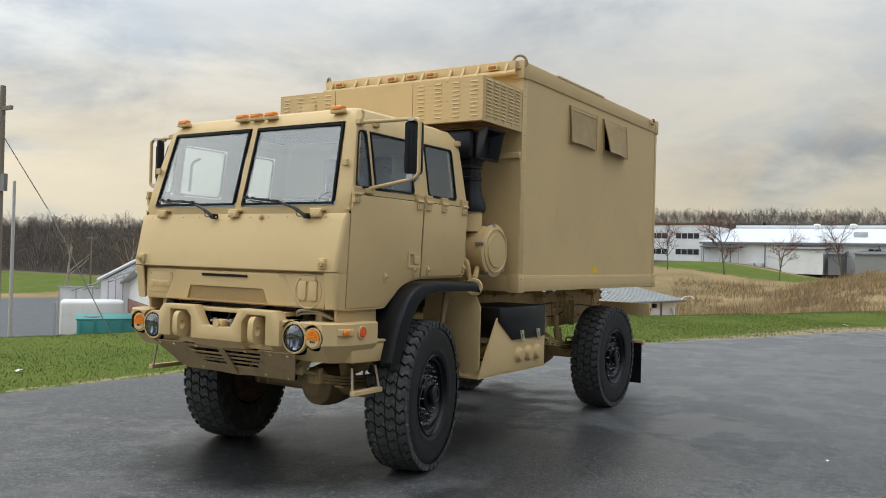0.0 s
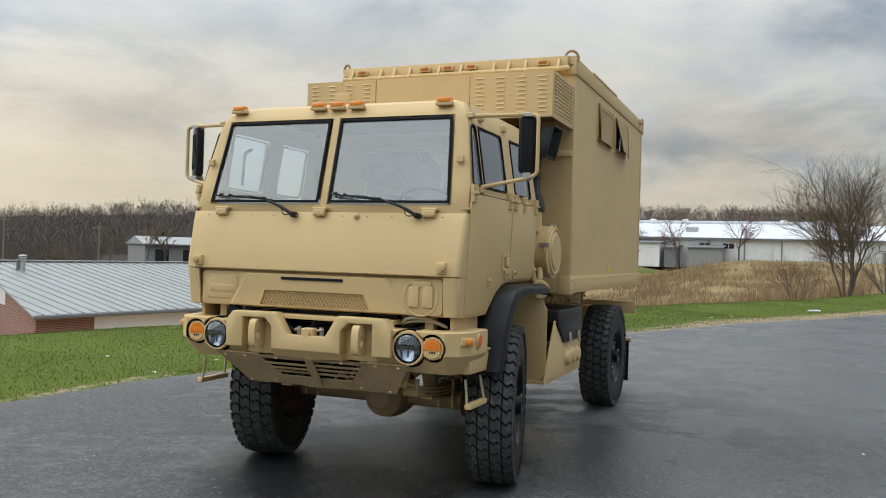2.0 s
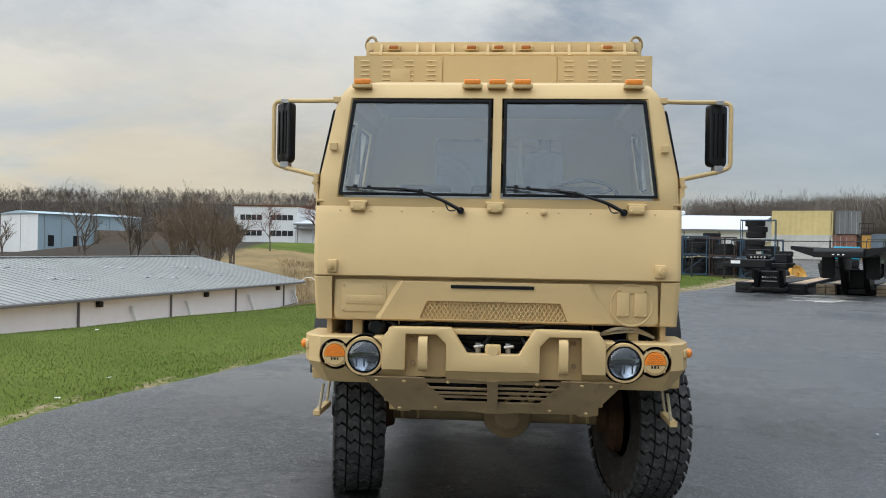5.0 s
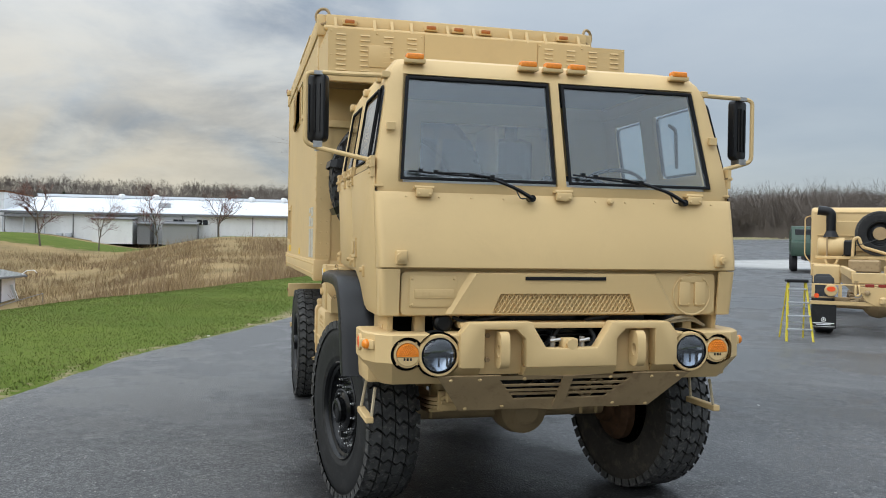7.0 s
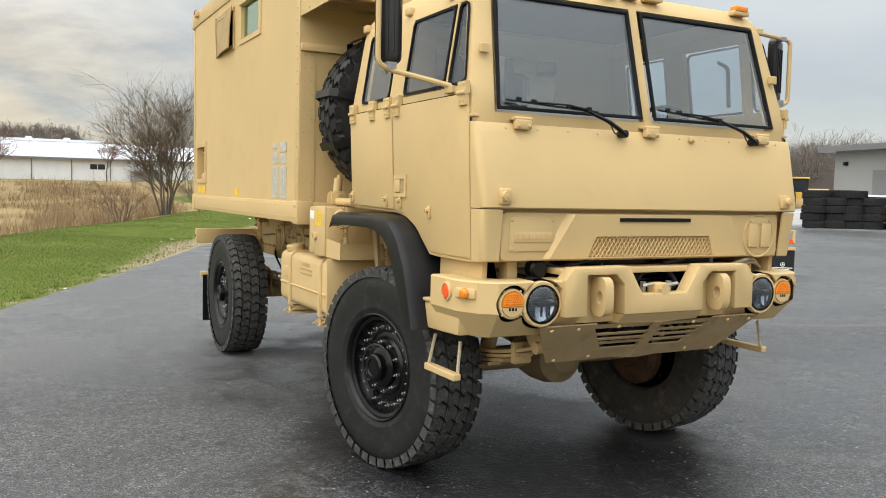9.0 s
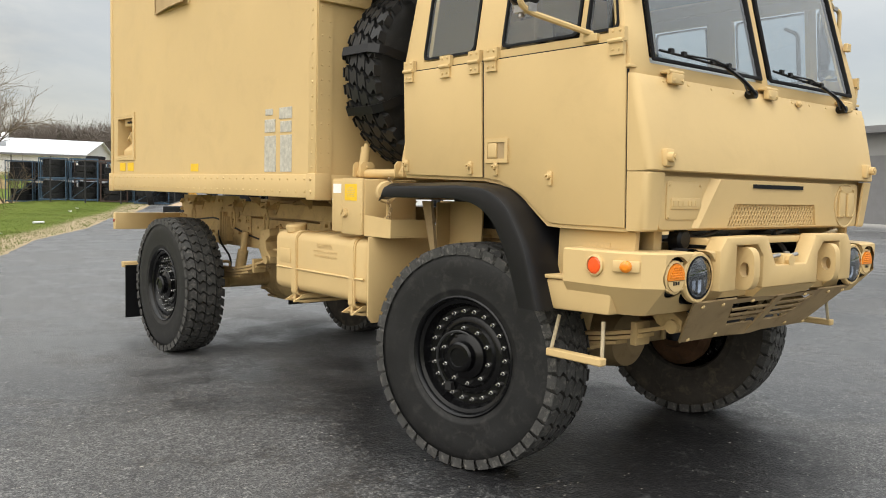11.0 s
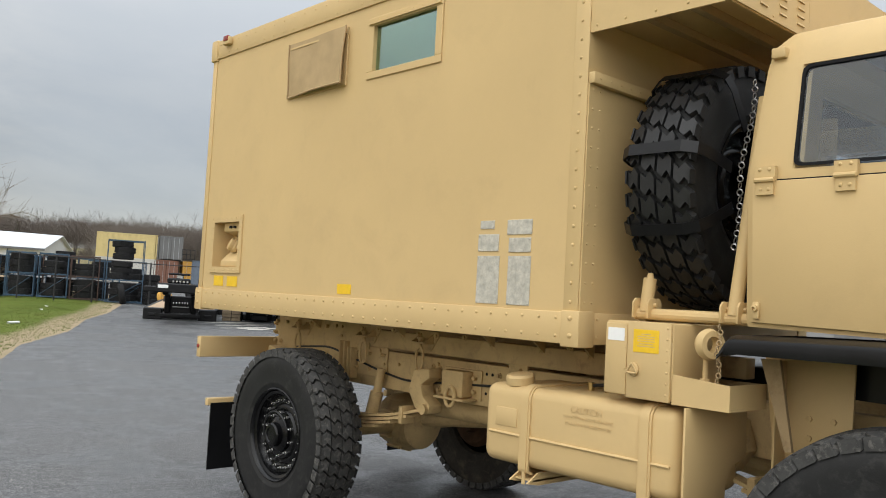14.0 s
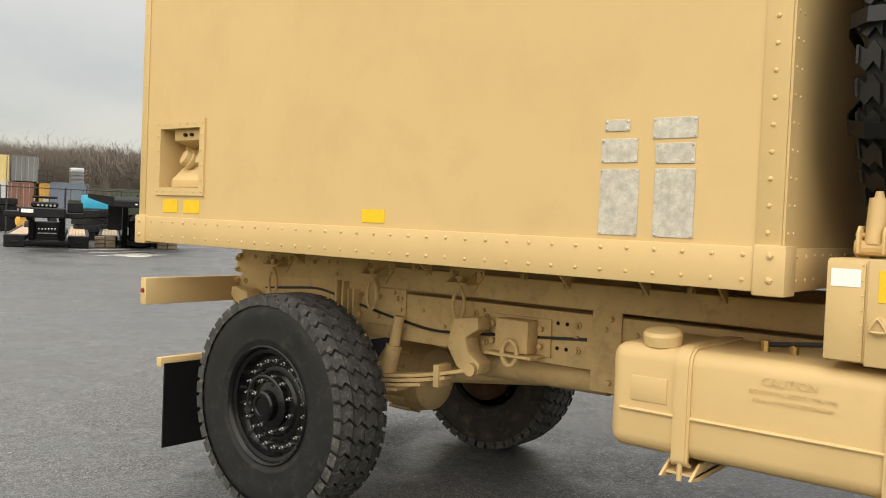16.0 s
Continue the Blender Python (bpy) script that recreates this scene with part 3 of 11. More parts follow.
def cab_bottom(y):
    return float(np.interp(y, [-0.60, -0.52, -0.36, -0.20, -0.08, 0.6], [1.245, 1.25, 1.37, 1.44, 1.455, 1.47]))


def build_cab():
    zs = [None, 1.50, 1.90, 1.965, 2.09, 2.515, 2.575, 2.62, 2.67, 2.712]
    left = []
    for z in zs:
        zz = 1.25 if z is None else z
        h, f, r = prof(HALF, zz), prof(FRONT, zz), prof(REAR, zz)
        ws = float(np.interp(zz, [1.965, 2.575], [0.935, 0.885]))
        q0 = float(np.interp(zz, [1.2, 2.09, 2.515, 2.712], [-0.93, -0.93, -0.835, -0.62]))
        c = 0.05
        row = [(0.0, f), (0.026, f), (min(ws, h - c), f), (h - c, f), (h - 0.012, f + 0.018), (h, f + c)]
        row += [(h, max(y, f + c + 0.01)) for y in (q0, -0.735, -0.705, -0.60, -0.52, -0.36, -0.205, -0.08, -0.02, 0.40)]
        row += [(h, r - c), (h - 0.015, r - 0.015), (h - c, r), (0.5, r), (0.0, r)]
        left.append([(x, y, cab_bottom(y) if z is None else z) for x, y in row])
    bm = bmesh.new()
    grid = [[bm.verts.new((-x, y, z)) for x, y, z in row] + [bm.verts.new((x, y, z)) for x, y, z in row[-2:0:-1]] for row in left]
    n, last = len(grid[0]), len(left[0]) - 1

    def open_cell(i, k):
        """Cells left open for the glass: i along the outline, k up."""
        j = i if i < last else n - 1 - i
        if k in (3, 4, 5) and j in (1,):
            return True
        if k == 4 and j in (6, 8, 9, 10, 11, 14):
            return True
        return k == 4 and j == last - 1
    # the same shell again, a little smaller, closed to the outer one round every opening
    inner = [[bm.verts.new((v.co.x * 0.966, -0.2 + (v.co.y + 0.2) * 0.958, v.co.z - 0.03 * (v.co.z > 2.6))) for v in row] for row in grid]
    twin = {o: i for ro, ri in zip(grid, inner) for o, i in zip(ro, ri)}
    cells = [(grid[k][i], grid[k][(i + 1) % n], grid[k + 1][(i + 1) % n], grid[k + 1][i]) for k in range(len(grid) - 1) for i in range(n) if not open_cell(i, k)]
    cells.append(tuple(grid[-1]))
    uses = collections.Counter(frozenset((c[i - 1], c[i])) for c in cells for i in range(len(c)))
    for c in cells:
        bm.faces.new(c), bm.faces.new([twin[v] for v in c[::-1]])
        for i in range(len(c)):
            if uses[frozenset((c[i - 1], c[i]))] == 1:
                bm.faces.new((c[i], c[i - 1], twin[c[i - 1]], twin[c[i]]))
    return part("cab", bm, M["tan"], truck, "boxy tan steel cab", sharp=28)


cab = build_cab()


def on_front(x, z, out=0.0):
    return (x, prof(FRONT, z) - out, z)


def windshield(side):
    """One flat windshield half with its black rubber seal."""
    o = [(side * 0.026, 1.965), (side * 0.935, 1.965), (side * 0.885, 2.575), (side * 0.026, 2.575)]
    cx, cz = sum(p[0] for p in o) / 4, sum(p[1] for p in o) / 4

    def inset(k):
        return [(p[0] - math.copysign(k, p[0] - cx), p[1] - math.copysign(k, p[1] - cz)) for p in o]
    bm = bmesh.new()
    a, b = inset(-0.012), inset(0.030)
    for f0, f1 in ((0.016, -0.02),):
        ring = [[bm.verts.new(on_front(x, z, d)) for x, z in pts] for pts, d in ((a, 0.004), (a, f0), (b, f0), (b, f1))]
        for r0, r1 in zip(ring, ring[1:]):
            for i in range(4):
                bm.faces.new((r0[i], r0[(i + 1) % 4], r1[(i + 1) % 4], r1[i]))
    bev(bm, 0.006, 2)
    part("windshield_seal", bm, M["seal"], cab, "black rubber windshield seal")
    bm = bmesh.new()
    g = inset(0.022)
    f, k = [bm.verts.new(on_front(x, z, 0.004)) for x, z in g], [bm.verts.new(on_front(x, z, -0.004)) for x, z in g]
    bm.faces.new(f), bm.faces.new(k[::-1])
    for i in range(4):
        bm.faces.new((f[i], f[(i + 1) % 4], k[(i + 1) % 4], k[i]))
    w = part("windshield", bm, M["windshield"], cab, "flat windshield pane mirroring the grey sky")
    w.visible_shadow = False


for s_ in (-1, 1):
    windshield(s_)


def side_x(z, side, out=0.0):
    return side * (prof(HALF, z) + out)


def side_window(name, side, pts, parent):
    """A side pane and its seal, on the cab's leaning side; pts are (y, z)."""
    cy, cz = sum(p[0] for p in pts) / len(pts), sum(p[1] for p in pts) / len(pts)
    ring = [Vector((0, *p)) for p in pts]
    loop = fillet([(ring[-1] + ring[0]) / 2] + ring + [(ring[-1] + ring[0]) / 2], 0.035, 4)[:-1]
    loop = [(p.y, p.z) for p in loop]

    def ins(k):
        return [(y + (cy - y) * k / max(0.05, abs(cy - y)) if abs(cy - y) > k else y, z + (cz - z) * k / max(0.05, abs(cz - z)) if abs(cz - z) > k else z) for y, z in loop]
    bm = bmesh.new()
    rows = [[bm.verts.new((side_x(z, side, d), y, z)) for y, z in pp] for pp, d in ((ins(-0.002), 0.001), (ins(-0.002), 0.007), (ins(0.010), 0.007), (ins(0.010), -0.02))]
    n = len(loop)
    for r0, r1 in zip(rows, rows[1:]):
        for i in range(n):
            bm.faces.new((r0[i], r0[(i + 1) % n], r1[(i + 1) % n], r1[i]))
    part("window_seal", bm, M["seal"], parent, "black rubber seal")
    bm = bmesh.new()
    f, k = ([bm.verts.new((side_x(z, side, d), y, z)) for y, z in ins(0.008)] for d in (0.0, -0.006))
    f, k = list(f), list(k)
    bm.faces.new(f), bm.faces.new(k[::-1])
    for i in range(n):
        bm.faces.new((f[i], f[(i + 1) % n], k[(i + 1) % n], k[i]))
    w = part(name, bm, M["side_glass"], parent, "dark reflective glass")
    w.visible_shadow = False


def door(side, front):
    """A lower door skin with its hinges, latches and handle."""
    if front:
        pts = [(-0.955, 2.046), (-0.975, 1.9), (-0.975, 1.262), (-0.61, 1.262), (-0.53, 1.268), (-0.37, 1.387), (-0.21, 1.456), (-0.098, 1.47), (-0.098, 2.046)]
    else:
        pts = [(-0.082, 2.046), (-0.082, 1.472), (0.555, 1.487), (0.555, 2.046)]
    bm = bmesh.new()
    lo = [bm.verts.new((side_x(z, side, -0.004), y, z)) for y, z in pts]
    hi = [bm.verts.new((side_x(z, side, 0.011), y, z)) for y, z in pts]
    bm.faces.new(lo), bm.faces.new(hi[::-1])
    for i in range(len(pts)):
        j = (i + 1) % len(pts)
        bm.faces.new((lo[i], hi[i], hi[j], lo[j]))
    bev(bm, 0.005, 2, 40)
    d = part("door", bm, M["tan"], truck, "tan steel cab door" if front else "tan rear cab panel")
    out = 0.011
    hinges = (-0.93, -0.16) if front else (-0.035, 0.19, 0.50)
    for y in hinges:
        b2 = bmesh.new()
        x0 = abs(side_x(2.05, 1, out))
        for zz, w in ((2.075, 0.042), (2.02, 0.036)):
            vs = prism(b2, [(y - w, zz - 0.03), (y + w, zz - 0.03), (y + w, zz + 0.028), (y - w, zz + 0.028)], "x", side * (x0 - 0.012), side * (x0 + 0.010))
        for yy, zz in ((y - 0.02, 2.09), (y + 0.02, 2.09), (y - 0.017, 2.012), (y + 0.017, 2.012)):
            dome(b2, (side * (x0 + 0.010), yy, zz), (side, 0, 0), 0.008)
        cyl(b2, (side * (x0 + 0.012), y - 0.04, 2.048), (side * (x0 + 0.012), y + 0.04, 2.048), 0.010, n=8)
        part("hinge", b2, M["tan"], d, "painted steel hinge with bolts")
    locks = ((-0.55, 1.47), (-0.19, 1.515)) if front else ((0.0, 1.52), (0.53, 1.535))
    for y, z in locks:
        b2 = bmesh.new()
        x0 = abs(side_x(z, 1, out))
        a, b = sorted((side * (x0 - 0.004), side * (x0 + 0.014)))
        box(b2, a, b, y - 0.014, y + 0.014, z - 0.034, z + 0.034)
        bev(b2, 0.006, 2)
        lathe(b2, [(0.013, 0), (0.013, 0.016), (0.007, 0.018), (0.006, 0.008), (0, 0.008)], (side * (x0 + 0.012), y, z + 0.008), (side, 0, 0), 10)
        part("latch", b2, M["tan"], d, "small painted latch")
    if front:
        y0, y1, z0, z1 = -0.275, -0.115, 1.545, 1.665
        x0 = abs(side_x(1.6, 1, out))
        b2 = bmesh.new()
        for r in ((y0, y1, z0, z0 + 0.02), (y0, y1, z1 - 0.02, z1), (y0, y0 + 0.02, z0 + 0.02, z1 - 0.02), (y1 - 0.02, y1, z0 + 0.02, z1 - 0.02)):
            a, b = sorted((side * (x0 - 0.003), side * (x0 + 0.010)))
            box(b2, a, b, *r)
        part("handle_frame", b2, M["tan"], d)
        a, b = sorted((side * (x0 - 0.003), side * (x0 + 0.004)))
        # flat plate: its darker tan stands in for shade inside the cup
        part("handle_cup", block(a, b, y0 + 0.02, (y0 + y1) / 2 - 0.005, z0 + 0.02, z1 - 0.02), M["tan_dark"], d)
        a, b = sorted((side * (x0 - 0.003), side * (x0 + 0.014)))
        part("handle", block(a, b, (y0 + y1) / 2 - 0.005, y1 - 0.024, z0 + 0.024, z1 - 0.024, 0.005), M["tan"], d, "flush paddle handle")
    return d


for s_ in (-1, 1):
    d_ = door(s_, True)
    side_window("window", s_, [(-0.212, 2.10), (-0.212, 2.508), (-0.698, 2.508), (-0.698, 2.10)], d_)
    side_window("quarter_window", s_, [(-0.742, 2.10), (-0.742, 2.508), (-0.832, 2.508), (-0.925, 2.10)], d_)
    for y0, y1, z0, z1 in ((-0.9825, -0.9735, 1.262, 1.93), (-0.0950, -0.0850, 1.475, 2.05), (-0.97, 0.555, 2.0465, 2.0515)):
        b_ = bmesh.new()
        ring_ = [(y0, z0), (y1, z0), (y1, z1), (y0, z1)]
        lo_, hi_ = ([b_.verts.new((side_x(z, s_, o), y, z)) for y, z in ring_] for o in (-0.003, 0.003))
        b_.faces.new(lo_), b_.faces.new(hi_[::-1])
        for i in range(4):
            b_.faces.new((lo_[i], hi_[i], hi_[(i + 1) % 4], lo_[(i + 1) % 4]))
        part("door_seal", b_, M["seal"], cab, "dark rubber in the door gap")
    d_ = door(s_, False)
    side_window("window", s_, [(0.395, 2.10), (0.395, 2.508), (-0.015, 2.508), (-0.015, 2.10)], d_)
    # small lifting lugs along the roof's edge
    for y in (-0.62, -0.12, 0.50):
        b_ = bmesh.new()
        a, b = sorted((s_ * 0.955, s_ * 1.0))
        box(b_, a, b, y - 0.03, y + 0.03, 2.555, 2.60)
        bev(b_, 0.008, 2)
        part("roof_lug", b_, M["tan"], cab)
    b_ = bmesh.new()
    lathe(b_, [(0.024, -0.005), (0.024, 0.012), (0.012, 0.014), (0.012, -0.002)], (s_ * 0.93, 0.46, 2.62), (s_, 0, 0.6), 12)
    part("roof_eye", b_, M["tan"], cab)

b_ = bmesh.new()
prism(b_, [(-0.52, 2.085), (0.52, 2.085), (0.52, 2.52), (-0.52, 2.52)], "y", 0.562, 0.570)
part("rear_window", b_, M["side_glass"], cab, "plain rear pane").visible_shadow = False

# -- the front: hood, grille panel, hinges
def front_shell(rows, x_in=None, side=0):
    """Sheet metal across the cab's front that turns the corner and ends at the door gap; rows are (z, front y)."""
    bm = bmesh.new()
    grid = []
    for z, f in rows:
        h, r = prof(HALF, z) + 0.009, min(0.038, -0.987 - f)
        arc = [(h - r + r * math.sin(a), f + r - r * math.cos(a)) for a in np.linspace(0, math.pi / 2, 6)]
        edge = arc + [(h, -0.984)]
        if side:
            row = [(side * x_in, f)] + [(side * x, y) for x, y in edge]
        else:
            row = [(-x, y) for x, y in edge[::-1]] + [(0.0, f)] + edge
        grid.append([(x, y, z) for x, y in row])
    sheet(bm, grid)
    bmesh.ops.recalc_face_normals(bm, faces=bm.faces)
    thicken(bm, 0.012)
    return bm


hood = part("hood", front_shell([(1.506, -1.096), (1.512, -1.104), (1.575, -1.098), (1.862, -1.032), (1.872, -1.026), (1.906, -1.012), (1.912, -1.006)]), M["tan"], cab, "sloping tan front panel", sharp=25)
for s_ in (-1, 1):
    part("corner_panel", front_shell([(1.252, -1.066), (1.258, -1.072), (1.496, -1.098), (1.502, -1.094)], 0.934, s_), M["tan"], cab, "tan front corner panel", sharp=25)
    part("ledge_seam", block(*sorted((s_ * 0.945, s_ * 1.058)), -0.99, -0.955, 1.936, 1.95, 0.003), M["tan"], cab)
part("head_liner", block(-0.84, 0.84, -0.60, 0.36, 2.640, 2.655), M["seat"], cab, "dark head liner")
part("rear_liner", block(-0.92, 0.92, 0.50, 0.512, 1.60, 2.08), M["seat"], cab)
b_ = bmesh.new()
loop_ = fillet([((0.0), 1.49, 0), (-0.925, 1.49, 0), (-0.925, 1.254, 0), (0.925, 1.254, 0), (0.925, 1.49, 0), (0.0001, 1.49, 0)], 0.035, 4)[:-1]
prism(b_, [(p.x, p.y) for p in loop_], "y", -1.068, -0.985)
bev(b_, 0.008, 2, 50)
grille = part("grille_panel", b_, M["tan"], cab, "pressed tan grille panel")
b_ = bmesh.new()
trap = [(-0.655, 1.262), (-0.52, 1.482), (0.52, 1.482), (0.655, 1.262)]
hole = [(-0.425, 1.268), (-0.382, 1.372), (0.375, 1.372), (0.418, 1.268)]


def plate_y(z, out=0.0):
    return -1.085 - 0.02 * (z - 1.26) / 0.22 - out


outer_ = [b_.verts.new((x, plate_y(z), z)) for x, z in trap]
base_ = [b_.verts.new((x + math.copysign(0.03, x), -1.066, z + (0.0 if z < 1.4 else 0.005))) for x, z in trap]
inner_ = [b_.verts.new((x, plate_y(z), z)) for x, z in hole]
deep_ = [b_.verts.new((x, plate_y(z, -0.03), z)) for x, z in hole]
for r0, r1 in ((base_, outer_), (outer_, inner_), (inner_, deep_)):
    for i in range(4):
        b_.faces.new((r0[i], r0[(i + 1) % 4], r1[(i + 1) % 4], r1[i]))
part("grille_surround", b_, M["tan"], cab, "raised trapezoid surround", sharp=15)
b_ = bmesh.new()
step = 0.026
k0 = int(1.2 / step)
for i in range(-k0, k0):
    for sg in (-1, 1):
        # one bar of the punched lattice, clipped to the opening
        lo_, hi_ = 1.266, 1.374
        seg = []
        for t in np.linspace(0, 1, 9):
            z = lo_ + (hi_ - lo_) * t
            x = i * step + sg * (z - lo_) * 0.62
            w = 0.425 - 0.043 * t
            if abs(x) < w:
                seg.append((x, plate_y(z, -0.012), z))
        if len(seg) > 1:
            tube(b_, [seg[0], seg[-1]], 0.0036, 4)
part("grille_mesh", b_, M["tan"], cab, "diamond punched steel mesh")
part("grille_backing", block(-0.43, 0.43, -1.058, -1.05, 1.262, 1.378), M["seal"], cab)
b_ = bmesh.new()
prism(b_, [(-0.245, 1.447), (0.225, 1.447), (0.225, 1.466), (-0.245, 1.466)], "y", -1.1085, -1.09)
part("air_slot", b_, M["seal"], cab, "narrow dark air slot")
# data plate, side hatch
part("badge_plate", slab([(p.x, p.y) for p in fillet([(0 - 0.75, 1.465, 0), (-0.88, 1.465, 0), (-0.88, 1.30, 0), (-0.62, 1.30, 0), (-0.62, 1.465, 0), (-0.7499, 1.465, 0)], 0.015, 3)[:-1]], "y", -1.074, -1.066, 0.002), M["tan"], cab)
part("badge_frame", block(-0.852, -0.638, -1.079, -1.072, 1.345, 1.395, 0.003), M["tan"], cab, "raised maker's plate")
b_ = bmesh.new()
for x, w in ((-0.826, 0.026), (-0.792, 0.026), (-0.758, 0.024), (-0.720, 0.020), (-0.694, 0.022), (-0.668, 0.016)):
    box(b_, x - w / 2, x + w / 2, -1.0815, -1.0785, 1.360, 1.381)
part("badge_mark", b_, M["tan"], cab)
for x, z in ((-0.865, 1.45), (-0.635, 1.45), (-0.865, 1.312), (-0.635, 1.312)):
    b_ = bmesh.new()
    dome(b_, (x, -1.074, z), (0, -1, 0), 0.008)
    part("badge_screw", b_, M["tan"], cab)
b_ = bmesh.new()
lathe(b_, [(0.122, 0.0), (0.122, 0.004), (0.116, 0.006), (0.110, 0.002)], (0.775, -1.068, 1.37), (0, -1, 0), 40)
part("hatch_ring", b_, M["tan"], cab)
b_ = bmesh.new()
box(b_, 0.70, 0.85, -1.076, -1.066, 1.435, 1.475)
box(b_, 0.692, 0.762, -1.080, -1.066, 1.305, 1.44)
box(b_, 0.790, 0.860, -1.080, -1.066, 1.305, 1.44)
bev(b_, 0.004, 2)
for x, z in ((0.705, 1.455), (0.845, 1.455), (0.70, 1.315), (0.75, 1.315), (0.80, 1.315), (0.85, 1.315)):
    dome(b_, (x, -1.078, z), (0, -1, 0), 0.009)
part("side_hatch", b_, M["tan"], cab, "small access hatch with two flaps")
for x in (-0.93, 0.925):
    b_ = bmesh.new()
    box(b_, x - 0.03, x + 0.03, -1.125, -1.06, 1.525, 1.60)
    bev(b_, 0.010, 2)
    cyl(b_, (x + 0.01 * np.sign(x), -1.12, 1.565), (x + 0.01 * np.sign(x), -1.15, 1.565), 0.022, n=14)
    cyl(b_, (x + 0.01 * np.sign(x), -1.149, 1.565), (x + 0.01 * np.sign(x), -1.156, 1.565), 0.010, n=8)
    part("hood_latch", b_, M["tan"], cab, "block-shaped hood latch")
for x in (-0.80, -0.005, 0.80):
    b_ = bmesh.new()
    box(b_, x - 0.05, x + 0.05, -1.035, -0.985, 1.928, 1.942)
    box(b_, x - 0.045, x + 0.045, -1.052, -1.02, 1.885, 1.930)
    bev(b_, 0.006, 2)
    cyl(b_, (x - 0.052, -1.035, 1.935), (x + 0.052, -1.035, 1.935), 0.010, n=10)
    for dx in (-0.03, 0.03):
        dome(b_, (x + dx, -1.052, 1.90), (0, -1, 0.2), 0.009)
    part("hood_hinge", b_, M["tan"], cab, "folded steel hood hinge")
for x in np.linspace(-0.9, 0.9, 11):
    b_ = bmesh.new()
    dome(b_, (x, -1.046, 1.868 + 0.018), (0, -1, 0.4), 0.008)
    part("hood_bolt", b_, M["tan"], cab)
b_ = bmesh.new()
lathe(b_, [(0.018, 0), (0.018, 0.012), (0.010, 0.022), (0, 0.022)], (0.275, -1.03, 1.885), (0, -1, 0.3), 12)
part("washer_jet", b_, M["tan"], cab)
for s_ in (-1, 1):
    b_ = bmesh.new()
    box(b_, *sorted((s_ * 0.945, s_ * 0.992)), -0.955, -0.93, 2.245, 2.29)
    bev(b_, 0.003, 1)
    part("pillar_lug", b_, M["tan"], cab)

# -- roof marker lamps
for x in (-0.82, -0.155, -0.005, 0.145, 0.80):
    lamp = part("roof_lamp", slab([(x - 0.062, -0.848), (x + 0.062, -0.848), (x + 0.056, -0.795), (x - 0.056, -0.795)], "z", 2.636, 2.664, 0.006), M["tan"], cab, "amber roof marker lamp on a tan base")
    part("lens", block(x - 0.050, x + 0.050, -0.852, -0.800, 2.655, 2.69, 0.010, 3), M["amber"], cab, "amber lens")


def wiper(px, tip, pivot_x):
    """An arm and a blade lying low on the glass."""
    p, t = Vector((pivot_x, -1.05, 1.892)), Vector(tip)
    mid = Vector((px, -1.045, 2.003))
    b2 = bmesh.new()
    cyl(b2, p + Vector((0, 0.03, 0.0)), p + Vector((0, -0.02, 0)), 0.020, n=12)
    tube(b2, fillet([p + Vector((0.0, -0.014, 0)), p + Vector((-0.10, -0.012, 0.055)), mid + Vector((0.08, -0.004, 0.004)), mid], 0.04), [0.012, 0.007], 6)
    w = part("wiper_arm", b2, M["black_steel"], cab, "black wiper arm")
    b2 = bmesh.new()
    a, b = mid + (t - mid) * -0.55, t
    d = (b - a)
    tube(b2, [a + Vector((0, 0.006, 0)), b + Vector((0, 0.006, 0))], 0.006, 6)
    tube(b2, [a + d * 0.12 + Vector((0, 0, 0.004)), mid + Vector((0, -0.012, 0.012)), a + d * 0.72 + Vector((0, 0, 0.004))], 0.005, 6)
    for f in (0.12, 0.34, 0.72, 0.88):
        q = a + d * f
        box(b2, q.x - 0.012, q.x + 0.012, q.y - 0.012, q.y + 0.004, q.z - 0.004, q.z + 0.016)
    part("wiper_blade", b2, M["black"], cab, "black rubber wiper blade")
    b2 = bmesh.new()
    tube(b2, fillet([p + Vector((-0.03, -0.004, 0.0)), p + Vector((-0.07, -0.02, -0.005)), p + Vector((-0.09, -0.01, 0.04))], 0.02), 0.004, 5)
    part("washer_hose", b2, M["hose"], cab)


wiper(-0.55, (-0.88, -1.012, 2.024), -0.20)
wiper(0.345, (0.06, -1.012, 2.034), 0.725)


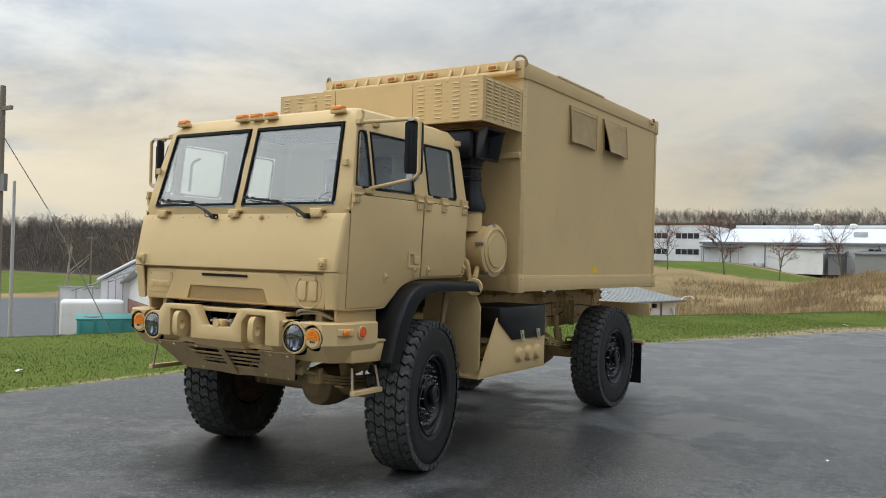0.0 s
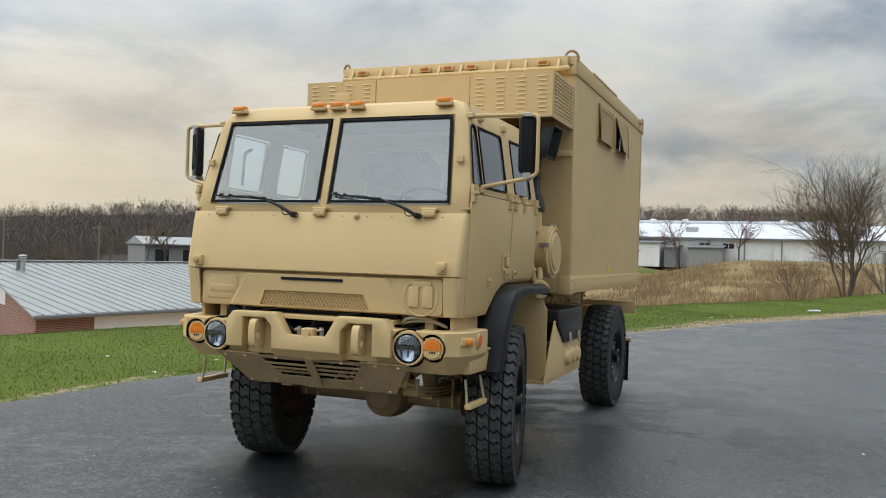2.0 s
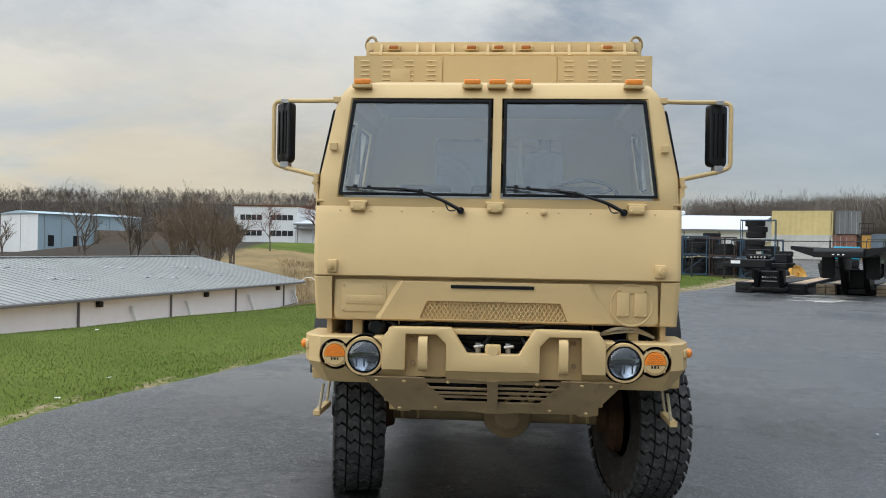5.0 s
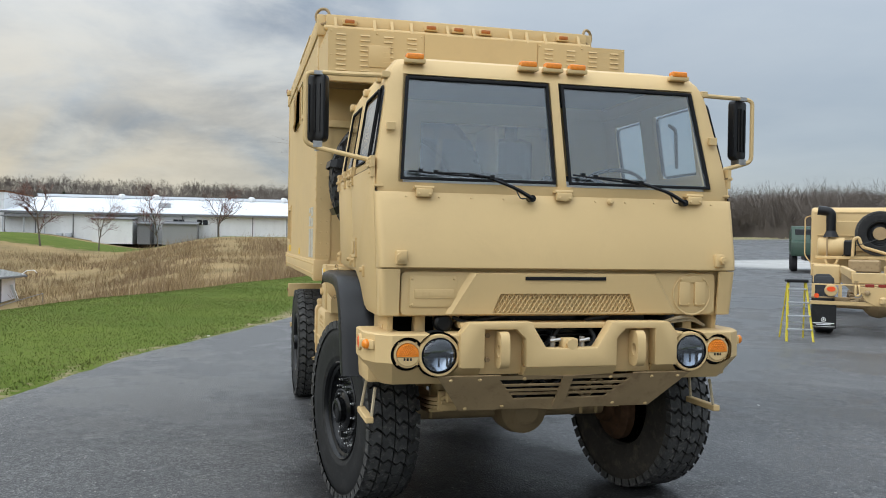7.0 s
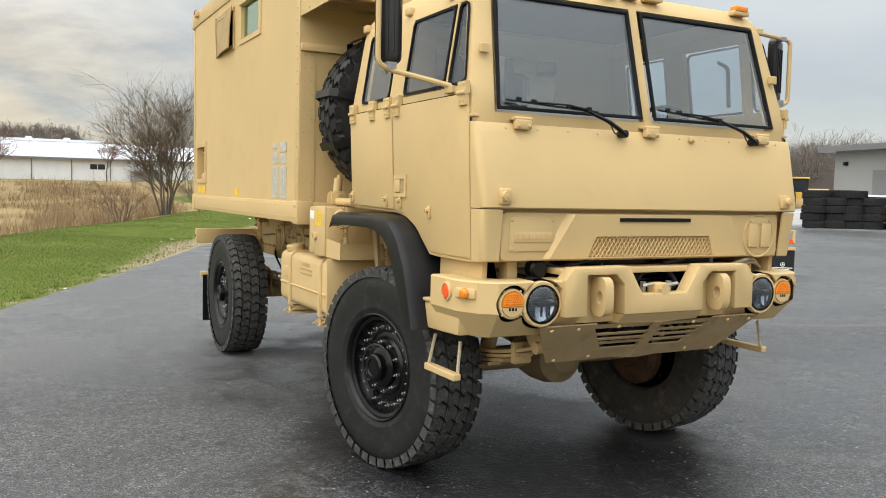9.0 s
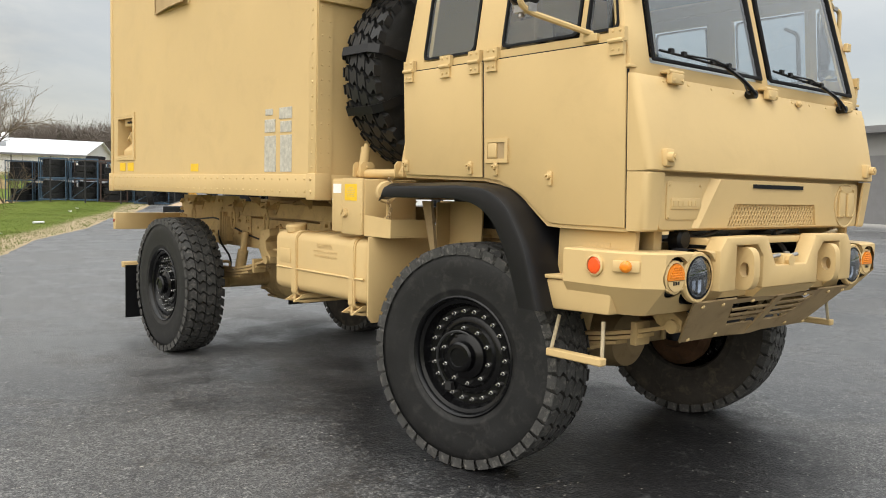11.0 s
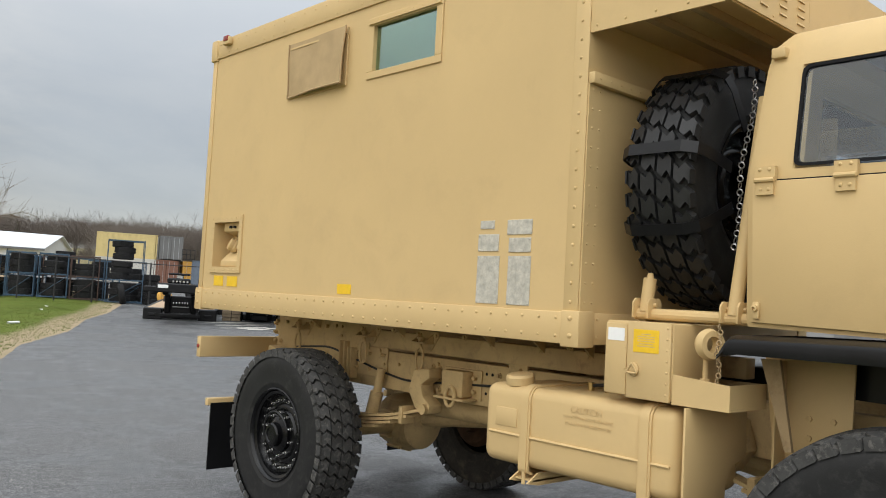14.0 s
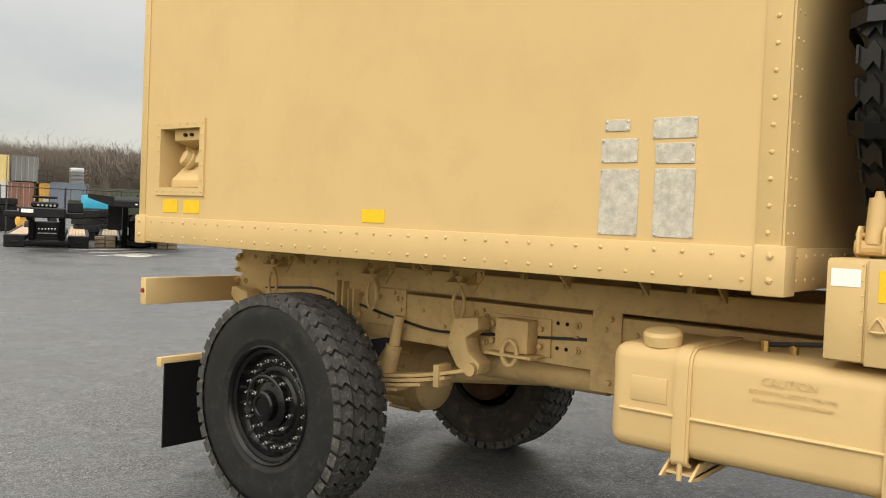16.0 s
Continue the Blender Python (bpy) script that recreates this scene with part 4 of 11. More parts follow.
def mirror(side):
    """A tall mirror head in a bent tube frame."""
    X = 1.405
    b2 = bmesh.new()
    run = [(side * 0.965, -0.80, 2.565), (side * 1.16, -0.74, 2.572), (side * 1.33, -0.67, 2.585), (side * X, -0.68, 2.575), (side * X, -0.68, 2.19), (side * 1.34, -0.67, 2.165), (side * 1.05, -0.78, 2.095)]
    tube(b2, fillet(run, 0.05, 5), 0.0135, 8)
    box(b2, *sorted((side * 1.015, side * 1.075)), -0.82, -0.74, 2.06, 2.095)
    box(b2, *sorted((side * 0.955, side * 1.0)), -0.83, -0.77, 2.55, 2.585)
    bev(b2, 0.003, 1, 60)
    arm = part("mirror_arm", b2, M["tan"], truck, "bent tan tube mirror arm")
    b2 = bmesh.new()
    pts = fillet([(side * 1.32, 2.575, 0), (side * 1.255, 2.575, 0), (side * 1.255, 2.195, 0), (side * 1.385, 2.195, 0), (side * 1.385, 2.575, 0), (side * 1.3201, 2.575, 0)], 0.04, 5)[:-1]
    prism(b2, [(p.x, p.y) for p in pts], "y", -0.645, -0.585)
    bev(b2, 0.016, 3, 50)
    for x in (1.285, 1.315, 1.355):
        box(b2, *sorted((side * (x - 0.004), side * (x + 0.004))), -0.651, -0.640, 2.25, 2.52)
    turn_about(b2, (side * 1.365, -0.605, 0), (25 if side > 0 else 38) * side)
    part("mirror_head", b2, M["black"], arm, "black ribbed mirror housing")
    glass = slab([(side * (1.32 + dx), 2.385 + dz) for dx, dz in ((-0.05, -0.165), (0.05, -0.165), (0.05, 0.165), (-0.05, 0.165))], "y", -0.586, -0.582)
    part("mirror_glass", turn_about(glass, (side * 1.365, -0.605, 0), (25 if side > 0 else 38) * side), M["mirror"], arm, "mirror glass")
    b2 = bmesh.new()
    box(b2, *sorted((side * 1.31, side * 1.36)), -0.69, -0.60, 2.57, 2.592)
    part("mirror_clamp", b2, M["steel"], arm, "bright clamp")
    b2 = bmesh.new()
    box(b2, *sorted((side * 1.31, side * 1.36)), -0.69, -0.60, 2.165, 2.20)
    cyl(b2, (side * 1.335, -0.62, 2.15), (side * 1.335, -0.62, 2.17), 0.012, n=8)
    part("mirror_clamp", b2, M["steel"], arm, "bright clamp")


for s_ in (-1, 1):
    mirror(s_)

# -- inside the cab
b_ = bmesh.new()
prism(b_, [(-0.96, 1.90), (-0.955, 2.0), (-0.62, 2.02), (-0.50, 1.93), (-0.50, 1.60), (-0.90, 1.60)], "x", -0.95, 0.95)
bev(b_, 0.02, 2)
part("dashboard", b_, M["dash"], cab, "pale grey dashboard")
for x in (-0.55, 0.0, 0.55):
    b_ = bmesh.new()
    box(b_, x - 0.22, x + 0.22, -0.25, 0.22, 1.60, 1.76)
    bev(b_, 0.04, 3)
    part("seat_cushion", b_, M["seat"], cab)
    b_ = bmesh.new()
    prism(b_, [(0.13, 1.74), (0.25, 1.74), (0.34, 2.12), (0.24, 2.14)], "x", x - 0.20, x + 0.20)
    bev(b_, 0.03, 3)
    part("seat_back", b_, M["seat"], cab, "dark cab seat")
b_ = bmesh.new()
ring_ = [Vector((0.55 + 0.21 * math.cos(a), -0.47 - 0.07 * math.sin(a), 2.015 + 0.10 * math.sin(a))) for a in np.linspace(0, 2 * math.pi, 25)]
tube(b_, ring_, 0.013, 6, caps=False)
for a in (0.5, 2.6, 4.7):
    tube(b_, [(0.55, -0.47, 2.01), (0.55 + 0.21 * math.cos(a), -0.47 - 0.07 * math.sin(a), 2.015 + 0.10 * math.sin(a))], 0.010, 6)
cyl(b_, (0.55, -0.47, 2.01), (0.55, -0.62, 1.90), 0.03, n=10)
part("steering_wheel", b_, M["black"], cab, "thin black steering wheel")
part("cab_floor", block(-0.98, 0.98, -0.93, 0.55, 1.475, 1.50), M["liner"], cab)
part("engine_cover", block(-0.28, 0.28, -0.6, 0.5, 1.50, 1.72, 0.05, 3), M["liner"], cab)
for x in (-0.86, 0.86):
    b_ = bmesh.new()
    tube(b_, fillet([(x, -0.72, 2.12), (x, -0.70, 2.36), (x, -0.62, 2.40)], 0.03), 0.012, 6)
    part("grab_handle", b_, M["black"], cab)

# -- bumper
def wing(side):
    """One end of the bumper, wrapping round the corner, with its under-cut lower half."""
    plan = [(0.50, -1.165), (0.98, -1.155), (1.06, -1.09), (1.105, -0.98), (1.105, -0.70)]
    rows = []
    for z, back in ((1.165, 0.012), (1.158, 0.0), (1.015, 0.0), (0.888, 0.115)):
        row = []
        for i, (x, y) in enumerate(plan):
            dx, dy = ((0, 1), (-0.25, 1), (-0.75, 0.7), (-1, 0.25), (-1, 0))[i]
            row.append((side * (x + dx * back * 0.8), y + dy * back, z))
        rows.append(row)
    top = [(side * x, y, 1.165) for x, y in ((0.50, -1.0), (0.90, -1.0), (0.92, -0.98), (0.93, -0.90), (0.93, -0.70))]
    bm = bmesh.new()
    sheet(bm, [top] + rows)
    bmesh.ops.remove_doubles(bm, verts=bm.verts, dist=0.0005)
    bmesh.ops.recalc_face_normals(bm, faces=bm.faces)
    thicken(bm, 0.02)
    return part("bumper_wing", bm, M["tan"], bumper, "tan bumper end with an under-cut chin", sharp=24)


b_ = bmesh.new()
half_ = [(0.145, 1.085), (0.235, 1.228), (0.575, 1.225), (0.625, 1.165), (0.625, 0.985), (0.492, 0.985), (0.492, 1.188), (0.315, 1.188), (0.262, 1.135), (0.262, 0.985)]
prism(b_, half_ + [(-x, z) for x, z in half_[::-1]], "y", -1.185, -1.10)
bev(b_, 0.007, 2, 40)
bumper = part("bumper", b_, M["tan"], truck, "heavy welded tan steel bumper")
part("bumper_shelf", block(-0.60, 0.60, -1.10, -0.95, 1.185, 1.215, 0.003), M["tan"], bumper)
b_ = bmesh.new()
prism(b_, [(-1.183, 0.984), (-1.06, 0.984), (-1.06, 0.925), (-1.125, 0.925)], "x", -0.262, 0.262)
part("bumper_chin", b_, M["tan"], bumper)
for s_ in (-1, 1):
    part("pocket_plate", block(*sorted((s_ * 0.255, s_ * 0.50)), -1.099, -1.07, 0.94, 1.184, 0.003), M["tan"], bumper, "plate behind the tow eye")
for s_ in (-1, 1):
    cut_holes(wing(s_), ((s_ * 0.73, 1.052, 0.124), (s_ * 0.898, 1.060, 0.090)))
    # tow eye: a thick lug with a slot through it
    bm = bmesh.new()
    n_ = 28
    out_, in_ = [], []
    for i in range(n_):
        a = 2 * math.pi * i / n_
        ca, sa = math.cos(a), math.sin(a)
        out_.append((-1.165 + 0.062 * math.copysign(abs(ca) ** 0.6, ca), 1.08 + 0.098 * math.copysign(abs(sa) ** 0.75, sa)))
        in_.append((-1.178 + 0.024 * ca, 1.075 + 0.034 * sa))
    x0, x1 = s_ * 0.365, s_ * 0.415
    vo = [[bm.verts.new((x, y, z)) for y, z in out_] for x in (x0, x1)]
    vi = [[bm.verts.new((x, y, z)) for y, z in in_] for x in (x0, x1)]
    for i in range(n_):
        j = (i + 1) % n_
        bm.faces.new((vo[0][i], vo[0][j], vo[1][j], vo[1][i])), bm.faces.new((vi[0][i], vi[1][i], vi[1][j], vi[0][j]))
        bm.faces.new((vo[0][i], vi[0][i], vi[0][j], vo[0][j])), bm.faces.new((vo[1][i], vo[1][j], vi[1][j], vi[1][i]))
    part("tow_eye", bm, M["tan"], bumper, "thick tow lug with a slotted hole")
    for z in (1.02, 1.15):
        b_ = bmesh.new()
        cyl(b_, (s_ * 0.455, -1.10, z), (s_ * 0.455, -1.115, z), 0.014, n=6)
        part("pocket_bolt", b_, M["tan_dark"], bumper)

    # headlamp
    for x, z, r in ((s_ * 0.73, 1.052, 0.122), (s_ * 0.898, 1.060, 0.088)):
        b_ = bmesh.new()
        lathe(b_, [(r, -0.02), (r, -0.10), (0.0, -0.10)], (x, -1.13, z), (0, -1, 0), 32)
        part("lamp_bucket", b_, M["seal"], bumper, "dark lamp bucket sunk in the bumper")
    c = Vector((s_ * 0.73, -1.136, 1.052))
    b_ = bmesh.new()
    lathe(b_, [(0.084, -0.02), (0.112, -0.012), (0.112, 0.006), (0.107, 0.014), (0.095, 0.014), (0.090, -0.004)], c, (0, -1, 0), 40)
    for a in np.linspace(0.3, 0.3 + 2 * math.pi, 7)[:-1]:
        dome(b_, c + Vector((0.101 * math.cos(a), -0.014, 0.101 * math.sin(a))), (0, -1, 0), 0.006)
    hl = part("headlight", b_, M["tan"], truck, "round headlight in a bolted tan ring")
    b_ = bmesh.new()
    lathe(b_, [(0.092, 0.012), (0.086, -0.010), (0.060, -0.030), (0.030, -0.040), (0.0, -0.042)], c, (0, -1, 0), 32)
    part("reflector", b_, M["lamp_bowl"], hl, "dark mirrored bowl")
    b_ = bmesh.new()
    lathe(b_, [(0.095, 0.008), (0.095, 0.016), (0.087, 0.018), (0.085, 0.008)], c, (0, -1, 0), 36)
    part("bezel", b_, M["black_steel"], hl, "thin black bezel")
    b_ = bmesh.new()
    box(b_, c.x - 0.080, c.x + 0.080, c.y - 0.006, c.y + 0.02, c.z - 0.012, c.z + 0.006)
    for dx in (-0.045, 0.0, 0.045):
        box(b_, c.x + dx - 0.004, c.x + dx + 0.004, c.y - 0.008, c.y + 0.0, c.z - 0.06, c.z - 0.012)
    for dx in (-0.042, 0.042):
        box(b_, c.x + dx - 0.026, c.x + dx + 0.026, c.y - 0.004, c.y + 0.02, c.z + 0.022, c.z + 0.030)
    part("lamp_unit", b_, M["lamp_dark"], hl, "dark inner lamp bars")
    b_ = bmesh.new()
    lathe(b_, [(0.094, 0.010), (0.08, 0.020), (0.05, 0.027), (0.0, 0.030)], c, (0, -1, 0), 32)
    part("lens", b_, M["lens"], hl, "clear domed lens").visible_shadow = False
    # turn signal and blackout lamp in one round housing
    c = Vector((s_ * 0.898, -1.118, 1.060))
    b_ = bmesh.new()
    lathe(b_, [(0.080, -0.03), (0.080, 0.004), (0.074, 0.008), (0.0, 0.008)], c, (0, -1, 0), 32)
    turn = part("turn_signal", b_, M["seal"], truck, "round amber signal lamp in a dark cup")
    b_ = bmesh.new()
    lathe(b_, [(0.072, 0.0), (0.072, 0.026), (0.062, 0.030), (0.060, 0.022), (0.0, 0.022)], c, (0, -1, 0), 28)
    prism(b_, [(c.x + 0.060 * math.cos(a), c.z + 0.060 * math.sin(a)) for a in np.linspace(math.pi + 0.25, 2 * math.pi - 0.25, 12)], "y", c.y - 0.033, c.y - 0.020)
    for a in (0.9, 2.25, 3.9, 5.5):
        dome(b_, c + Vector((0.074 * math.cos(a), -0.024, 0.074 * math.sin(a))), (0, -1, 0), 0.007)
    part("lamp_ring", b_, M["tan"], turn)
    b_ = bmesh.new()
    prism(b_, [(c.x + 0.058 * math.cos(a), c.z + 0.058 * math.sin(a)) for a in np.linspace(-0.2, math.pi + 0.2, 16)], "y", c.y - 0.036, c.y - 0.020)
    for i in range(-4, 5):
        for j in range(0, 5):
            x, z = 0.0115 * i + 0.006 * (j % 2), 0.002 + 0.0105 * j
            if math.hypot(x, z) < 0.051:
                dome(b_, (c.x + x, c.y - 0.036, c.z + z), (0, -1, 0), 0.0052, 5)
    part("lens", b_, M["amber"], turn, "studded amber lens")
    b_ = bmesh.new()
    for x, w in ((-0.017, 0.009), (0.0, 0.012), (0.017, 0.009)):
        box(b_, c.x + x - w / 2, c.x + x + w / 2, c.y - 0.0345, c.y - 0.032, c.z - 0.032, c.z - 0.018)
    part("lamp_mark", b_, M["seal"], turn)
    # side marker and round reflector on the wrapped corner
    b_ = bmesh.new()
    nrm = Vector((s_ * 0.85, -0.52, 0)).normalized()
    lathe(b_, [(0.046, -0.004), (0.046, 0.012), (0.038, 0.016), (0.038, 0.010)], (s_ * 1.104, -0.885, 1.10), (s_, 0, 0), 28)
    refl = part("reflector_cup", b_, M["tan"], truck)
    b_ = bmesh.new()
    lathe(b_, [(0.038, 0.008), (0.030, 0.016), (0.0, 0.019)], (s_ * 1.104, -0.885, 1.10), (s_, 0, 0), 24)
    part("reflector_lens", b_, M["red"], refl, "orange-red reflector")
    b_ = bmesh.new()
    q = nrm.to_track_quat("Z", "Y")
    base = Vector((s_ * 1.088, -1.035, 1.105))
    for w, h, d0, d1 in ((0.058, 0.034, -0.01, 0.012),):
        vs = [b_.verts.new(base + Vector((-s_ * 0.45, -0.9, 0)).normalized() * (sx * w) + Vector((0, 0, sz * h)) + Vector((s_ * 0.9, -0.45, 0)).normalized() * d) for d in (d0, d1) for sx, sz in ((-1, -0.7), (1, -0.7), (1, 0.7), (-1, 0.7))]
        for f in ((0, 1, 2, 3), (7, 6, 5, 4), (0, 4, 5, 1), (1, 5, 6, 2), (2, 6, 7, 3), (3, 7, 4, 0)):
            b_.faces.new([vs[i] for i in f])
        bev(b_, 0.006, 2)
    mk = part("marker_lamp", b_, M["tan"], truck, "small amber corner marker")
    b_ = bmesh.new()
    lathe(b_, [(0.026, 0.010), (0.024, 0.024), (0.014, 0.032), (0.0, 0.034)], base, Vector((s_ * 0.9, -0.45, 0)).normalized(), 20)
    part("lens", b_, M["amber"], mk, "amber lens")

# skid plate: frame and slats set on a slope
def slope(x, v):
    """A place on the sloped skid plate: v runs down it from 0 to 1."""
    return Vector((x, -1.135 + 0.18 * v, 0.935 - 0.215 * v))


b_ = bmesh.new()


def strip(p):
    vs = [b_.verts.new(slope(*q)) for q in p]
    b_.faces.new(vs)


def half(v):
    return 0.735 - 0.165 * v


def slot(v, side):
    return 0.03 * side if side > 0 else -0.03, side * (0.39 - 0.115 * (v - 0.12) / 0.58)


for s_ in (-1, 1):
    strip([(s_ * half(0), 0), (s_ * half(1), 1), (s_ * 0.27, 1), (s_ * 0.27, 0.70), (s_ * 0.385, 0.12), (s_ * 0.385, 0)])
    strip([(s_ * 0.385, 0), (s_ * 0.385, 0.12), (s_ * 0.03, 0.12), (s_ * 0.03, 0)])
    strip([(s_ * 0.27, 1), (s_ * 0.27, 0.70), (s_ * 0.03, 0.70), (s_ * 0.03, 1)])
strip([(-0.03, 0), (0.03, 0), (0.03, 1), (-0.03, 1)])
bmesh.ops.remove_doubles(b_, verts=b_.verts, dist=0.0004)
bmesh.ops.recalc_face_normals(b_, faces=b_.faces)
thicken(b_, 0.010)
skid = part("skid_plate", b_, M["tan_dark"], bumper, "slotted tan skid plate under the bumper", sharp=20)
for s_ in (-1, 1):
    for v0, v1 in ((0.235, 0.285), (0.38, 0.43), (0.525, 0.575)):
        b_ = bmesh.new()
        strip([(s_ * (0.388 - 0.115 * (v0 - 0.12) / 0.58), v0), (s_ * 0.027, v0), (s_ * 0.027, v1), (s_ * (0.388 - 0.115 * (v1 - 0.12) / 0.58), v1)])
        bmesh.ops.recalc_face_normals(b_, faces=b_.faces)
        thicken(b_, 0.008)
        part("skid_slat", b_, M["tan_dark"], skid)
    for x, v in ((0.66, 0.06), (0.50, 0.06), (0.25, 0.05), (0.54, 0.9), (0.33, 0.85)):
        b_ = bmesh.new()
        dome(b_, slope(s_ * x, v) + Vector((0, -0.006, -0.006)), (0, -0.73, -0.68), 0.012)
        part("skid_bolt", b_, M["tan"], bumper)

# engine clutter seen over the bumper
# black block added so the skid plate's slots look dark inside
part("oil_cooler", block(-0.46, 0.46, -0.86, -0.80, 0.70, 0.93, 0.01), M["black_steel"], truck, "dark block added behind the skid plate slots")
for x, z in ((-0.24, 0.80), (-0.06, 0.86), (0.16, 0.80), (0.30, 0.86)):
    b_ = tubes((fillet([(x - 0.10, -0.89, z - 0.05), (x - 0.03, -0.91, z + 0.03), (x + 0.04, -0.90, z - 0.04), (x + 0.12, -0.88, z + 0.02)], 0.04), 0.011), n=6)
    part("hose", b_, M["tan_dark"] if x > 0 else M["hose"], truck)
part("radiator", block(-0.55, 0.55, -0.93, -0.86, 0.95, 1.40), M["black_steel"], truck, "dark radiator core")
b_ = bmesh.new()
for i in range(7):
    z = 1.02 + 0.028 * i
    tube(b_, [(-0.20, -0.955, z), (0.24, -0.955, z + 0.004)], 0.006, 5)
part("radiator_fins", b_, M["black"], truck)
b_ = tubes((fillet([(-0.28, -1.0, 1.22), (-0.2, -1.06, 1.12), (-0.1, -1.0, 1.06), (0.0, -1.02, 1.20)], 0.05), 0.016),
           (fillet([(0.12, -1.03, 1.05), (0.20, -1.06, 1.12), (0.13, -1.0, 1.22), (0.3, -0.98, 1.24)], 0.05), 0.014),
           (fillet([(-0.62, -0.98, 1.24), (-0.55, -1.0, 1.21), (-0.40, -1.0, 1.235), (-0.3, -0.98, 1.25)], 0.03), 0.010), n=7)
part("hose", b_, M["hose"], truck, "black hoses")
b_ = tubes((fillet([(0.62, -1.0, 1.20), (0.68, -1.06, 1.235), (0.80, -1.02, 1.24), (0.90, -0.96, 1.19)], 0.06), 0.010),
           (fillet([(0.60, -0.98, 1.19), (0.70, -1.04, 1.215), (0.82, -1.0, 1.22), (0.92, -0.96, 1.18)], 0.06), 0.010), n=6)
part("cable", b_, M["rope"], truck, "pale cables")
b_ = bmesh.new()
box(b_, -0.045, 0.045, -1.165, -1.09, 1.07, 1.135)
bev(b_, 0.012, 2)
cyl(b_, (0, -1.16, 1.105), (0, -1.185, 1.105), 0.03, n=8)
part("socket", b_, M["tan"], truck, "tan trailer socket")
for x in (-0.085, 0.085):
    b_ = bmesh.new()
    cyl(b_, (x, -1.11, 1.07), (x, -1.11, 1.14), 0.016, n=8)
    cyl(b_, (x - 0.02, -1.13, 1.12), (x + 0.03, -1.15, 1.13), 0.010, n=8)
    part("air_coupling", b_, M["steel"], truck, "bright air coupling")
for x in (-0.80, 0.80):
    part("cab_mount", block(x - 0.03, x + 0.03, -0.98, -0.90, 1.12, 1.27, 0.005), M["tan"], truck)
b_ = bmesh.new()
lathe(b_, [(0.05, 0.0), (0.05, 0.05), (0.035, 0.06), (0.0, 0.06)], (-0.68, -0.98, 1.21), (0, -1, 0), 20)
part("horn", b_, M["black"], truck)

